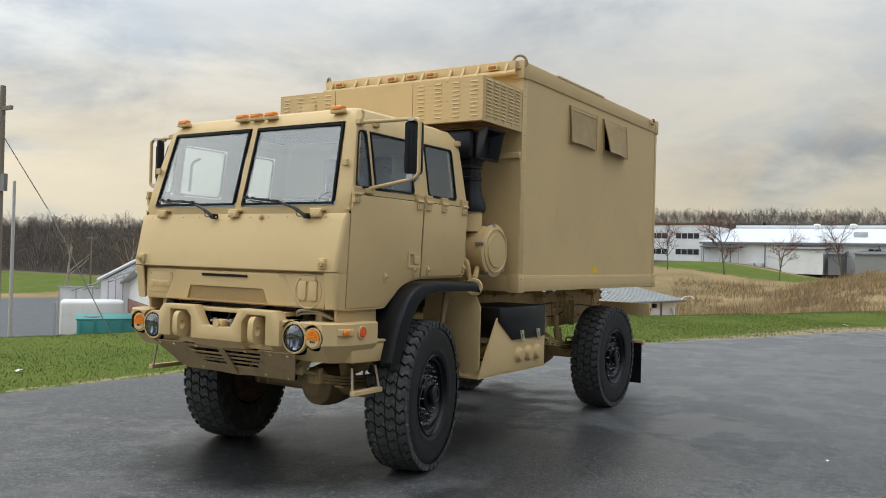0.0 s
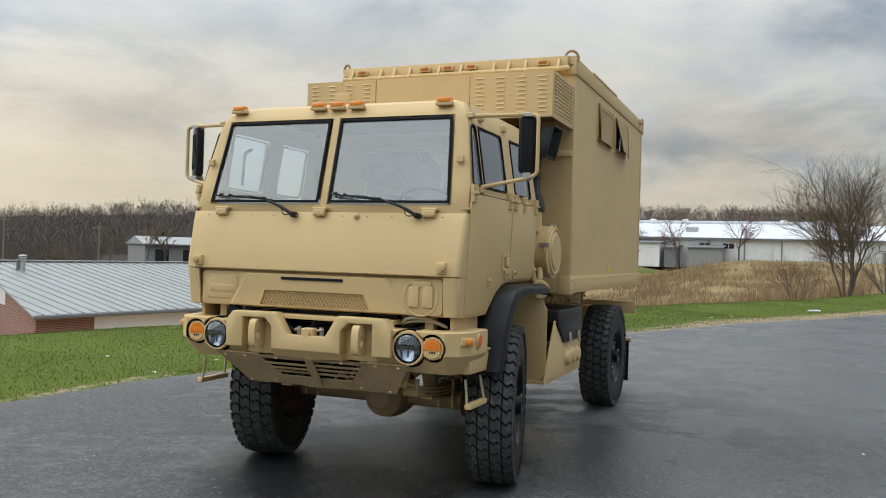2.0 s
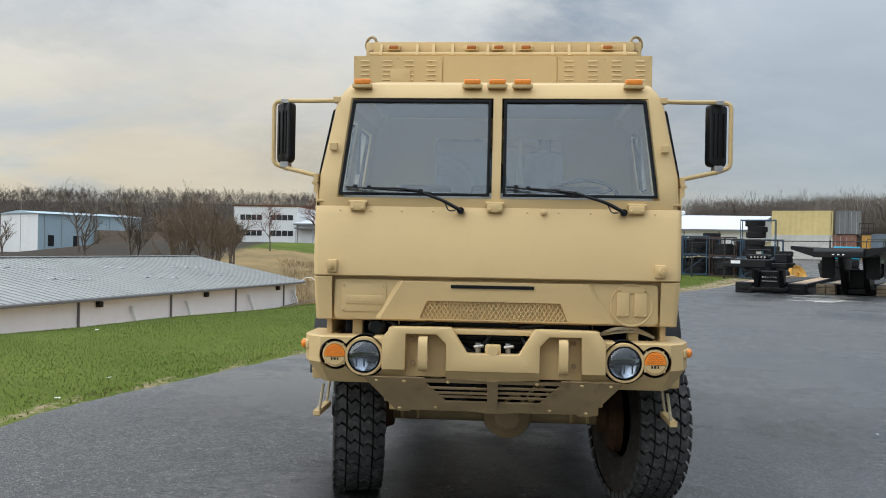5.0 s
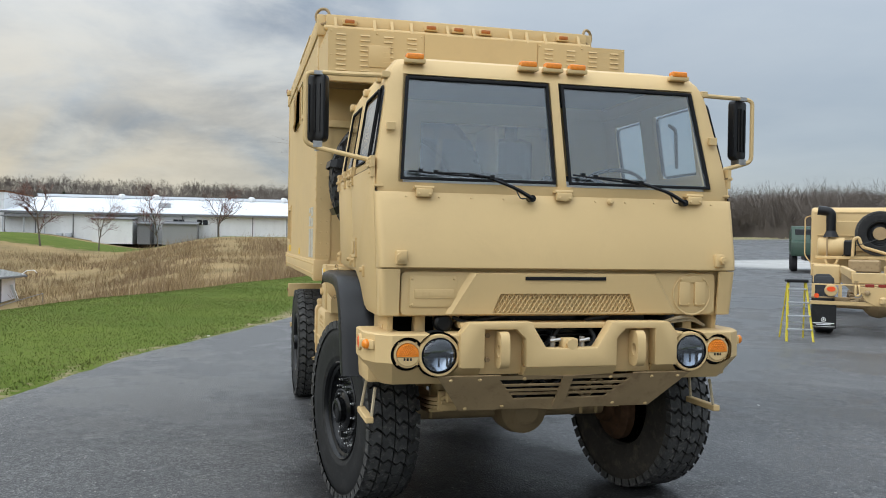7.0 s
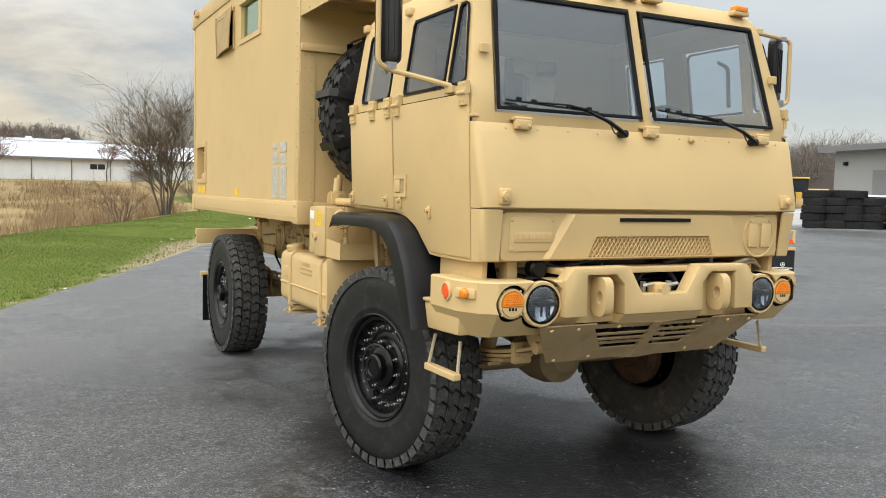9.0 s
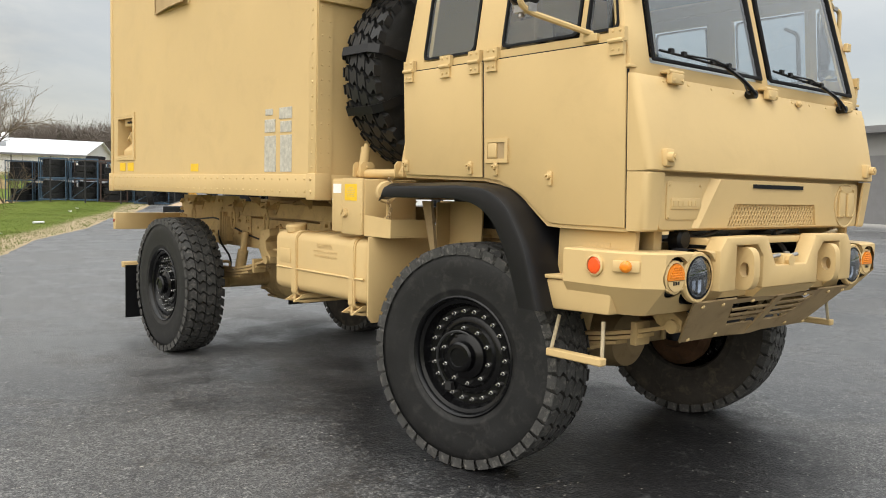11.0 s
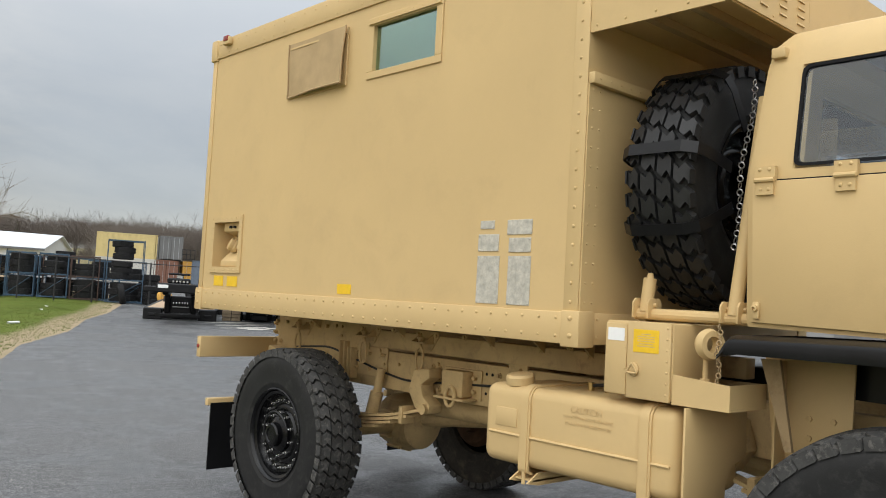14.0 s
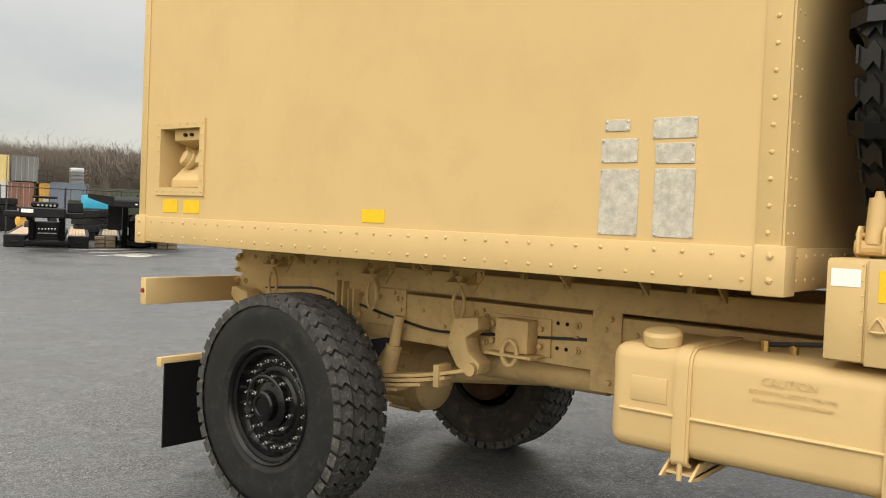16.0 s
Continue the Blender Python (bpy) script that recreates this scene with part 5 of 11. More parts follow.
# -- step boxes, hanging steps, fenders
FEND = [(0.63, 1.36), (0.60, 1.435), (-0.06, 1.448), (-0.27, 1.43), (-0.40, 1.35), (-0.52, 1.17), (-0.58, 1.0), (-0.625, 0.87)]
FEND_IN = [(0.63, 1.345), (0.57, 1.36), (-0.03, 1.365), (-0.19, 1.335), (-0.30, 1.26), (-0.40, 1.10), (-0.45, 0.97), (-0.49, 0.87)]
for s_ in (-1, 1):
    part("step_box", slab([(-0.955, 1.025), (-0.53, 1.01), (-0.565, 0.875), (-0.94, 0.885)], "x", *sorted((s_ * 0.80, s_ * 1.075)), 0.012), M["tan"], truck, "tan step box behind the bumper")
    part("step_lid", slab([(-0.975, 1.026), (-0.52, 1.012), (-0.52, 1.03), (-0.975, 1.044)], "x", *sorted((s_ * 0.79, s_ * 1.085)), 0.006), M["tan"], truck)
    part("cab_skirt", slab([(-0.985, 1.03), (-0.55, 1.015), (-0.56, 1.295), (-1.0, 1.30)], "x", *sorted((s_ * 0.95, s_ * 0.98)), 0.004), M["tan"], truck, "tan side skirt with a faded label")
    part("skirt_label", block(*sorted((s_ * 0.9805, s_ * 0.9835)), -0.86, -0.74, 1.15, 1.19), M["ink"], truck)
    b_ = bmesh.new()
    box(b_, *sorted((s_ * 1.03, s_ * 1.075)), -0.905, -0.58, 0.655, 0.69)
    bev(b_, 0.005, 1)
    st = part("hanging_step", b_, M["tan"], truck, "folded step hung on two ropes")
    part("step_rope", tubes(([(s_ * 1.04, -0.885, 0.69), (s_ * 1.02, -0.87, 0.845)], 0.009), n=6), M["rope"], st, "stiff pale rope")
    part("step_rope", tubes(([(s_ * 1.055, -0.60, 0.69), (s_ * 1.03, -0.62, 0.845)], 0.009), n=6), M["rope"], st, "stiff pale rope")
    # moulded fender: outer face, top and inner flange
    b_ = bmesh.new()
    outer = fillet([(0, *p) for p in FEND], 0.07, 4)
    inner = fillet([(0, *p) for p in FEND_IN], 0.07, 4)
    rows = []
    for x, src, k in ((0.62, outer, 0.0), (1.125, outer, 0.0), (1.165, outer, 0.018), (1.172, outer, 0.035), (1.165, inner, 0.0), (1.10, inner, -0.0)):
        row = []
        for a, b in zip(outer, inner):
            p = Vector(a if src is outer else b)
            d = (Vector(b) - Vector(a))
            p = p + d * (k / max(d.length, 0.02)) if src is outer else p
            row.append((s_ * x, p.y, p.z))
        rows.append(row)
    sheet(b_, rows)
    bmesh.ops.recalc_face_normals(b_, faces=b_.faces)
    thicken(b_, 0.008)
    fd = part("fender", b_, M["black"], truck, "moulded black plastic fender", sharp=40)
    b_ = bmesh.new()
    prism(b_, [(0.62, 1.425), (-0.10, 1.43), (-0.36, 1.30), (-0.50, 1.05), (-0.40, 1.0), (-0.2, 1.18), (0.62, 1.20)], "x", *sorted((s_ * 0.60, s_ * 0.62)))
    part("fender_liner", b_, M["black"], fd)
    # splash plates behind the front wheels
    part("splash_plate", slab([(s_ * 0.55, 0.66), (s_ * 1.10, 0.66), (s_ * 1.13, 0.70), (s_ * 1.13, 1.22), (s_ * 1.06, 1.36), (s_ * 0.55, 1.36)] if s_ > 0 else [(-0.80, 0.62), (-1.10, 0.62), (-1.13, 0.66), (-1.13, 1.122), (-0.62, 1.122), (-0.62, 0.88), (-0.74, 0.85), (-0.79, 0.78)], "y", 0.70 if s_ > 0 else 0.775, 0.712 if s_ > 0 else 0.787, 0.004), M["tan"], truck, "flat tan splash plate")
    b_ = bmesh.new()
    prism(b_, [(0.58, 1.34), (0.50, 1.34), (0.44, 0.98), (0.47, 0.98)], "x", *sorted((s_ * 0.88, s_ * 0.90)))
    part("fender_bracket", b_, M["tan_dark"], truck)


# -- wheels
def build_wheel_meshes():
    R = 0.580
    ms = {}

    def narrow(bm):
        for v in bm.verts:
            v.co.x *= 0.86
        return bm
    bm = bmesh.new()
    # carcass, open at the beads
    prof_ = [(0.285, -0.120), (0.300, -0.163), (0.338, -0.176), (0.345, -0.181), (0.352, -0.180), (0.42, -0.188), (0.47, -0.188), (0.50, -0.184), (0.538, -0.172), (0.552, -0.155), (0.556, -0.08), (0.558, 0.0),
             (0.556, 0.08), (0.552, 0.155), (0.538, 0.172), (0.50, 0.184), (0.47, 0.188), (0.42, 0.188), (0.352, 0.179), (0.345, 0.181), (0.338, 0.176), (0.300, 0.163), (0.285, 0.120)]
    lathe(bm, prof_, (0, 0, 0), (1, 0, 0), 72)
    ms["tyre"] = to_mesh("tyre", narrow(bm), M["rubber"], 40)
    ms["tyre"].materials.append(M["muddy_rubber"])
    for f in ms["tyre"].polygons:
        f.material_index = 2 if math.hypot(f.center.y, f.center.z) > 0.53 else int(f.center.x > 0.10)      # the inner side is caked with dry mud
    ms["spare_tyre"] = ms["tyre"].copy()
    for name, key in (("tyre", "groove"), ("spare_tyre", "rubber")):
        ms[name].materials.append(M[key])
    FS, ZZ = (0.0, 0.30, 0.62, 1.0), (0.0, 0.30, 0.02, 0.26)

    def tread_mesh(N, outer, inner, gap, material):
        """Four columns of N wavy blocks, the outer ones notched at the shoulder; lengths are in steps."""
        bm = bmesh.new()

        def lug(pts, a0, r0, r1):
            lo, hi = [], []
            cx = sum(p[0] for p in pts) / len(pts)
            cy = sum(p[1] for p in pts) / len(pts)
            for x, u in pts:
                for lst, r, k in ((lo, r0, 1.0), (hi, r1, 0.935)):
                    xx, uu = cx + (x - cx) * k, cy + (u - cy) * k
                    drop = 0.0 if abs(xx) < 0.12 else (abs(xx) - 0.12) ** 2 * 5.2
                    a = a0 + uu * 2 * math.pi / N
                    lst.append(bm.verts.new((xx, (r - drop) * math.cos(a), (r - drop) * math.sin(a))))
            bm.faces.new(hi)
            for i in range(len(pts)):
                j = (i + 1) % len(pts)
                bm.faces.new((lo[i], lo[j], hi[j], hi[i]))
        for i in range(N):
            a = 2 * math.pi * i / N
            for x0, x1, o, ln in ((-0.189, -0.097 - gap, 0.10, outer), (-0.097 + gap, -gap, 0.42, inner), (gap, 0.097 - gap, 0.72, inner), (0.097 + gap, 0.189, 1.02, outer)):
                lower = [(x0 + (x1 - x0) * f, o + z) for f, z in zip(FS, ZZ)]
                lug(lower + [(x, u + ln) for x, u in lower[::-1]], a, 0.548, R + 0.002)
            for sd, o in ((-1, 0.14), (1, 1.30)):
                # shoulder bars running down the side
                ends = ((0.572, 0.181), (0.572, 0.1905), (0.535 - 0.012 * (i % 2), 0.1895))
                vs = [[bm.verts.new((sd * xx, rr * math.cos(a + (o + uu) * 2 * math.pi / N), rr * math.sin(a + (o + uu) * 2 * math.pi / N))) for rr, xx in ends] for uu in (0.0, outer - 0.1)]
                bm.faces.new((vs[0][1], vs[1][1], vs[1][2], vs[0][2]))
                bm.faces.new((vs[0][0], vs[1][0], vs[1][1], vs[0][1]))
                bm.faces.new(vs[0]), bm.faces.new(vs[1])
        return to_mesh("tread", narrow(bm), material, 30)
    ms["tread"] = tread_mesh(42, 0.83, 0.85, 0.003, M["tread"])
    ms["spare_tread"] = tread_mesh(34, 0.66, 0.76, 0.005, M["fresh_tread"])
    bm = bmesh.new()
    lathe(bm, [(0.272, 0.135), (0.280, 0.10), (0.258, 0.06), (0.256, -0.04), (0.268, -0.10), (0.284, -0.130), (0.312, -0.160), (0.314, -0.172), (0.306, -0.178), (0.296, -0.170), (0.290, -0.148), (0.272, -0.138), (0.266, -0.105),
               (0.252, -0.085), (0.205, -0.080), (0.196, -0.090), (0.172, -0.092), (0.160, -0.108), (0.12, -0.112), (0.10, -0.09), (0.10, 0.0), (0.0, 0.0)], (0, 0, 0), (1, 0, 0), 56)
    ms["wheel"] = to_mesh("wheel", narrow(bm), M["black_steel"], 40)
    bm = bmesh.new()
    lathe(bm, [(0.118, -0.06), (0.118, -0.115), (0.095, -0.128), (0.082, -0.132), (0.078, -0.165), (0.068, -0.175), (0.050, -0.177), (0.046, -0.170), (0.0, -0.170)], (0, 0, 0), (1, 0, 0), 36)
    lathe(bm, [(0.012, -0.11), (0.016, -0.12), (0.0, -0.125)], (0, 0.05, 0.09), (1, 0, 0), 10)
    ms["hub"] = to_mesh("hub", bm, M["black_steel"], 35)
    bm = bmesh.new()
    lathe(bm, [(0.0105, 0.02), (0.0105, -0.014), (0.007, -0.015), (0.007, -0.028), (0.005, -0.031), (0.0, -0.032)], (0, 0, 0), (1, 0, 0), 8)
    ms["stud"] = to_mesh("stud", bm, M["zinc"], 35)
    bm = bmesh.new()
    arc = [Vector((-0.112 - 0.035 * math.sin(math.pi * t), (0.09 + 0.12 * t) * math.cos(2.4 - 3.4 * t), (0.09 + 0.12 * t) * math.sin(2.4 - 3.4 * t))) for t in np.linspace(0, 1, 18)]
    tube(bm, arc, 0.0065, 6)
    box(bm, -0.12, -0.08, arc[-1].y - 0.02, arc[-1].y + 0.02, arc[-1].z - 0.02, arc[-1].z + 0.02)
    ms["air_line"] = to_mesh("air_line", narrow(bm), M["hose"], 35)
    return ms


WM = build_wheel_meshes()


def wheel(m, label, spare=False):
    w = part("wheel", WM["wheel"], None, truck, label, m)
    part("tyre", WM["spare_tyre" if spare else "tyre"], None, w, "worn black off-road tyre", m)
    part("tread", WM["spare_tread" if spare else "tread"], None, w, "chunky block tread", m)
    if spare:
        return w
    part("hub", WM["hub"], None, w, "", m)
    part("air_line", WM["air_line"], None, w, "", m)
    for n_, r, x, ph in ((22, 0.228, -0.083, 0.0), (10, 0.143, -0.108, 0.2)):
        for i in range(n_):
            a = ph + 2 * math.pi * i / n_
            part("stud", WM["stud"], None, w, "", m @ Matrix.Translation((x * 0.86, r * math.cos(a), r * math.sin(a))))
    return w


AXLE_Z, WX = 0.545, 0.965
for y, turn_, nm in ((0.0, 0, "front"), (3.9, 40, "rear")):
    AXLE_Z = 0.558 if y < 1 else 0.530
    lock = 12 if y < 1 else 0                # the front wheels stand steered
    wheel(pose(-WX, y, AXLE_Z, 0, 0, lock) @ pose(0, 0, 0, turn_), "black steel road wheel with bright studs")
    wheel(pose(WX, y, AXLE_Z, 0, 0, 180 + lock) @ pose(0, 0, 0, turn_ + 20), "black steel road wheel with bright studs")

# bracket panel between the cab step and the tank
pn = part("cab_bracket", slab([(0.30, 0.70), (0.52, 0.70), (0.60, 0.80), (0.66, 1.34), (0.28, 1.34)], "x", -0.70, -0.685, 0.004), M["tan"], truck, "tan bracket panel behind the wheel")
part("bracket_flange", block(-0.80, -0.70, 0.56, 0.572, 0.80, 1.33, 0.003), M["tan"], truck, "upright flange")
for y in (0.36, 0.46):
    for z in (0.78, 0.86, 0.94, 1.02, 1.10):
        b_ = bmesh.new()
        cyl(b_, (-0.70, y, z), (-0.712, y, z), 0.013, n=6)
        part("panel_bolt", b_, M["tan_dusty"], pn)

# spare, standing across behind the cab, strapped to its cradle
SP = Vector((-0.50, 1.0, 2.105))
wheel(Matrix.Translation(SP) @ pose(0, 0, 0, 0, 0, 90) @ pose(0, 0, 0, 15, 0, 0), "spare wheel standing behind the cab", spare=True)
for a in (2.2, 2.95, 3.55):
    b_ = bmesh.new()
    d_, t_ = Vector((math.cos(a), 0, math.sin(a))), Vector((-math.sin(a), 0, math.cos(a)))
    path = [(0.30, -0.205), (0.50, -0.205), (0.565, -0.19), (0.607, -0.13), (0.610, 0.13), (0.565, 0.19), (0.50, 0.205), (0.30, 0.205)]
    for k in range(len(path) - 1):
        vs = []
        for (r, y) in path[k:k + 2]:
            for w_ in (-0.026, 0.026):
                vs.append(b_.verts.new(SP + d_ * r + t_ * w_ + Vector((0, y, 0))))
        b_.faces.new((vs[0], vs[1], vs[3], vs[2]))
    bmesh.ops.remove_doubles(b_, verts=b_.verts, dist=0.0005)
    bmesh.ops.recalc_face_normals(b_, faces=b_.faces)
    thicken(b_, 0.004)
    part("spare_strap", b_, M["black"], truck, "black webbing strap")
b_ = tubes(([(-0.95, 0.60, 1.495), (-0.95, 1.16, 1.495)], 0.026), ([(-0.93, 0.80, 1.49), (0.2, 0.80, 1.49)], 0.028), ([(-0.93, 1.14, 1.48), (0.2, 1.14, 1.48)], 0.028), ([(-0.35, 1.2, 1.48), (-0.35, 1.24, 2.4)], 0.03), n=12)
part("spare_cradle", b_, M["tan"], truck, "tan tube spare-wheel cradle")
for y, top in ((0.675, (-0.80, 0.645, 2.45)), (1.105, (-0.935, 1.10, 1.655))):
    for d_ in (-0.042, 0.034):
        part("cradle_bracket", slab([(-1.0, 1.475), (-0.89, 1.475), (-0.89, 1.545), (-0.91, 1.565), (-0.98, 1.565), (-1.0, 1.545)], "y", y + d_, y + d_ + 0.010, 0.003), M["tan"], truck, "clevis plate")
    b_ = bmesh.new()
    cyl(b_, (-0.952, y, 1.505), top, 0.030, n=16)
    cyl(b_, (-0.95, y - 0.055, 1.535), (-0.95, y + 0.055, 1.535), 0.010, n=8)
    part("cradle_strut", b_, M["tan"], truck, "round strut pinned in a clevis")
b_ = bmesh.new()
cyl(b_, (-0.935, 1.10, 1.62), (-0.933, 1.10, 1.68), 0.024, 0.012, n=12)
part("strut_end", b_, M["tan"], truck, "tapered strut end")
b_ = bmesh.new()
for i in range(26):
    t = i / 25
    p = Vector((-0.72 - 0.18 * t, 0.74 - 0.02 * t, 2.55 - 0.75 * t)) + Vector((0.02 * math.sin(9 * t), 0, 0))
    lathe(b_, [(0.013, -0.003), (0.017, 0.0), (0.013, 0.003), (0.010, 0.0)], p, (1, 0, 0.2) if i % 2 else (0, 1, 0.2), 8, close=True)
part("spare_chain", b_, M["steel"], truck, "hanging steel chain")

# upright drum and plate added to block light in the gap behind the cab
b_ = bmesh.new()
lathe(b_, [(0.0, 0.0), (0.12, 0.0), (0.17, 0.03), (0.17, 0.92), (0.12, 0.95), (0.05, 0.96), (0.05, 1.12), (0.0, 1.12)], (0.36, 1.02, 1.52), (0, 0, 1), 28)
part("silencer", b_, M["black_steel"], truck, "upright dark drum added to block light behind the cab")
part("heat_shield", block(0.14, 0.17, 0.74, 1.28, 1.45, 2.55, 0.004), M["tan_dark"], truck, "flat plate added to block light behind the cab")

# -- frame, axles, springs
for s_ in (-1, 1):
    rail = part("frame_rail", block(*sorted((s_ * 0.38, s_ * 0.46)), -0.85, 5.02, 0.86, 1.12, 0.008), M["tan_dusty"], truck, "dusty tan frame rail")
    part("sub_rail", block(*sorted((s_ * 0.37, s_ * 0.475)), 1.30, 5.0, 1.14, 1.262, 0.008), M["tan_dusty"], truck)
    # side plates and bolts
    for y0, y1, z0, z1 in ((4.20, 4.95, 0.92, 1.30), (3.52, 3.86, 0.93, 1.14), (2.59, 2.93, 0.89, 1.075), (2.22, 2.37, 0.77, 1.16)):
        b_ = block(*sorted((s_ * 0.462, s_ * 0.474)), y0, y1, z0, z1, 0.004)
        for y in np.arange(y0 + 0.05, y1, 0.14):
            for z in (z0 + 0.05, z1 - 0.05):
                cyl(b_, (s_ * 0.474, y, z), (s_ * 0.50, y, z), 0.014, n=6)
        part("frame_plate", b_, M["tan_dusty"], truck, "bolted side plate")
    for y in (4.55, 3.10, 3.71):
        b_ = bmesh.new()
        ring = [(s_ * 0.545, y + 0.036 * math.cos(a), 1.105 + 0.082 * math.sin(a)) for a in np.linspace(0, 2 * math.pi, 21)]
        tube(b_, ring, 0.009, 8, caps=False)
        box(b_, *sorted((s_ * 0.476, s_ * 0.585)), y - 0.075, y + 0.075, 1.208, 1.218)
        prism(b_, [(y - 0.105, 1.285), (y + 0.105, 1.285), (y + 0.105, 1.25), (y + 0.045, 1.165), (y - 0.045, 1.165), (y - 0.105, 1.25)], "x", *sorted((s_ * 0.476, s_ * 0.484)))
        for d_ in (-0.06, 0.06):
            prism(b_, [(s_ * 0.48, 1.215), (s_ * 0.575, 1.215), (s_ * 0.48, 1.275)], "y", y + d_ - 0.005, y + d_ + 0.005)
        cyl(b_, (s_ * 0.545, y, 1.17), (s_ * 0.545, y, 1.235), 0.015, n=10)
        cyl(b_, (s_ * 0.545, y, 1.235), (s_ * 0.545, y, 1.25), 0.024, n=6)
        for d_ in (-0.088, 0.088):
            cyl(b_, (s_ * 0.484, y + d_, 1.262), (s_ * 0.502, y + d_, 1.262), 0.014, n=6)
        bmesh.ops.recalc_face_normals(b_, faces=b_.faces[:])
        part("tie_ring", b_, M["tan_dusty"], truck, "hanging tie-down ring on a bracket")
    # bolt heads along the rails, in rows and columns
    b_ = bmesh.new()
    spots = [(4.98, z) for z in (0.95, 1.02, 1.09, 1.16, 1.23)] + [(4.90, z) for z in (0.95, 1.02, 1.09)] + [(4.05, 1.26), (4.05, 1.19), (4.12, 1.26), (3.55, 1.09), (3.55, 1.03), (3.60, 1.12), (3.45, 1.27), (2.75, 1.27), (1.9, 1.27), (2.98, 1.05), (2.98, 0.98), (2.98, 0.92), (3.05, 1.06), (2.45, 1.06), (2.45, 0.94), (2.30, 1.06)]
    for y, z in spots:
        x0 = 0.474 if z > 1.14 or y > 4.2 else 0.46
        cyl(b_, (s_ * x0, y, z), (s_ * (x0 + 0.010), y, z), 0.019, n=10)
        cyl(b_, (s_ * (x0 + 0.010), y, z), (s_ * (x0 + 0.026), y, z), 0.013, n=6)
    tagged(part("frame_bolt", b_, M["tan_dusty"], truck), kind="stuff")
    # a stepped splice plate and an upright channel
    part("splice_plate", slab([(3.72, 1.305), (4.20, 1.305), (4.20, 0.95), (3.98, 0.95), (3.86, 1.10), (3.72, 1.12)], "x", *sorted((s_ * 0.476, s_ * 0.486)), 0.003), M["tan_dusty"], truck, "stepped splice plate")
    for d_ in (-0.035, 0.02):
        part("channel", block(*sorted((s_ * 0.487, s_ * 0.535)), 3.98 + d_, 3.995 + d_, 0.86, 1.16, 0.003), M["tan_dusty"], truck, "upright channel bar")
    for y0 in (0.0, 3.9):
        for i in range(4):
            L = 0.95 - 0.16 * i
            b_ = bmesh.new()
            ribbon(b_, [(s_ * 0.58, y0 + d_, 0.665 - 0.024 * i + 0.135 * (d_ / 0.95) ** 2) for d_ in np.linspace(-L, L, 11)], (1, 0, 0), 0.085, 0.018)
            part("leaf_spring", b_, M["tan_dusty"], truck, "curved spring leaf")
        for e_ in (-1, 1):
            yy = y0 + e_ * 0.95
            b_ = bmesh.new()
            prism(b_, [(yy - e_ * dy, z) for dy, z in ((-0.02, 1.06), (0.13, 1.04), (0.17, 0.90), (0.10, 0.80), (0.03, 0.765), (-0.035, 0.775), (-0.045, 0.83), (0.03, 0.88), (0.05, 0.95), (-0.03, 1.0))], "x", *sorted((s_ * 0.50, s_ * 0.61)))
            part("spring_hanger", bev(b_, 0.010, 2), M["tan_dusty"], truck, "cast curved spring hanger")
            b_ = bmesh.new()
            cyl(b_, (s_ * 0.49, yy, 0.80), (s_ * 0.635, yy, 0.80), 0.033, n=14)
            part("spring_pin", b_, M["tan_dusty"], truck)
            yc = y0 + e_ * 0.74
            part("spring_clip", block(*sorted((s_ * 0.525, s_ * 0.635)), yc - 0.018, yc + 0.018, 0.68, 0.795, 0.005), M["tan_dusty"], truck)
        b_ = bmesh.new()
        cyl(b_, (s_ * 0.55, y0 - 0.33, 0.66), (s_ * 0.53, y0 - 0.36, 0.84), 0.046, n=16)
        cyl(b_, (s_ * 0.53, y0 - 0.36, 0.84), (s_ * 0.52, y0 - 0.38, 1.0), 0.030, n=14)
        part("damper", b_, M["tan_dusty"], truck, "tan shock absorber")
        for dy in (-0.09, 0.09):
            b_ = tubes((fillet([(s_ * 0.525, y0 + dy, 0.50), (s_ * 0.525, y0 + dy, 0.72), (s_ * 0.635, y0 + dy, 0.72), (s_ * 0.635, y0 + dy, 0.50)], 0.03), 0.012), n=6)
            part("u_bolt", b_, M["tan_dusty"], truck)
    # towing bracket: a box with a ring, holes, tabs under the body
    part("tow_bracket", block(*sorted((s_ * 0.475, s_ * 0.57)), 2.66, 2.85, 0.905, 1.065, 0.008), M["tan_dusty"], truck, "boxed tie-down bracket")
    b_ = bmesh.new()
    tube(b_, [(s_ * 0.585, 2.75 + 0.042 * math.cos(a), 0.905 + 0.06 * math.sin(a)) for a in np.linspace(0, 2 * math.pi, 19)], 0.013, 8, caps=False)
    part("tow_ring", b_, M["tan_dusty"], truck, "heavy hanging ring")
    part("bracket_lip", block(*sorted((s_ * 0.475, s_ * 0.60)), 2.62, 2.89, 0.885, 0.90, 0.003), M["tan_dusty"], truck)
    for y in (2.56, 2.51):
        for z in (0.94, 1.06):
            b_ = bmesh.new()
            cyl(b_, (s_ * 0.458, y, z), (s_ * 0.4615, y, z), 0.010, n=10)
            part("rail_hole", b_, M["seal"], truck)
    for y in (4.35, 3.35, 2.5, 2.1, 1.75):
        b_ = bmesh.new()
        prism(b_, [(s_ * 0.470, 1.305), (s_ * 0.575, 1.305), (s_ * 0.565, 1.292), (s_ * 0.470, 1.225)], "y", y - 0.006, y + 0.006)
        bmesh.ops.recalc_face_normals(b_, faces=b_.faces[:])
        part("body_tab", b_, M["tan_dusty"], truck, "three-cornered gusset")
        b_ = bmesh.new()
        cyl(b_, (s_ * 0.462, y + 0.035, 1.24), (s_ * 0.482, y + 0.035, 1.24), 0.014, n=6)
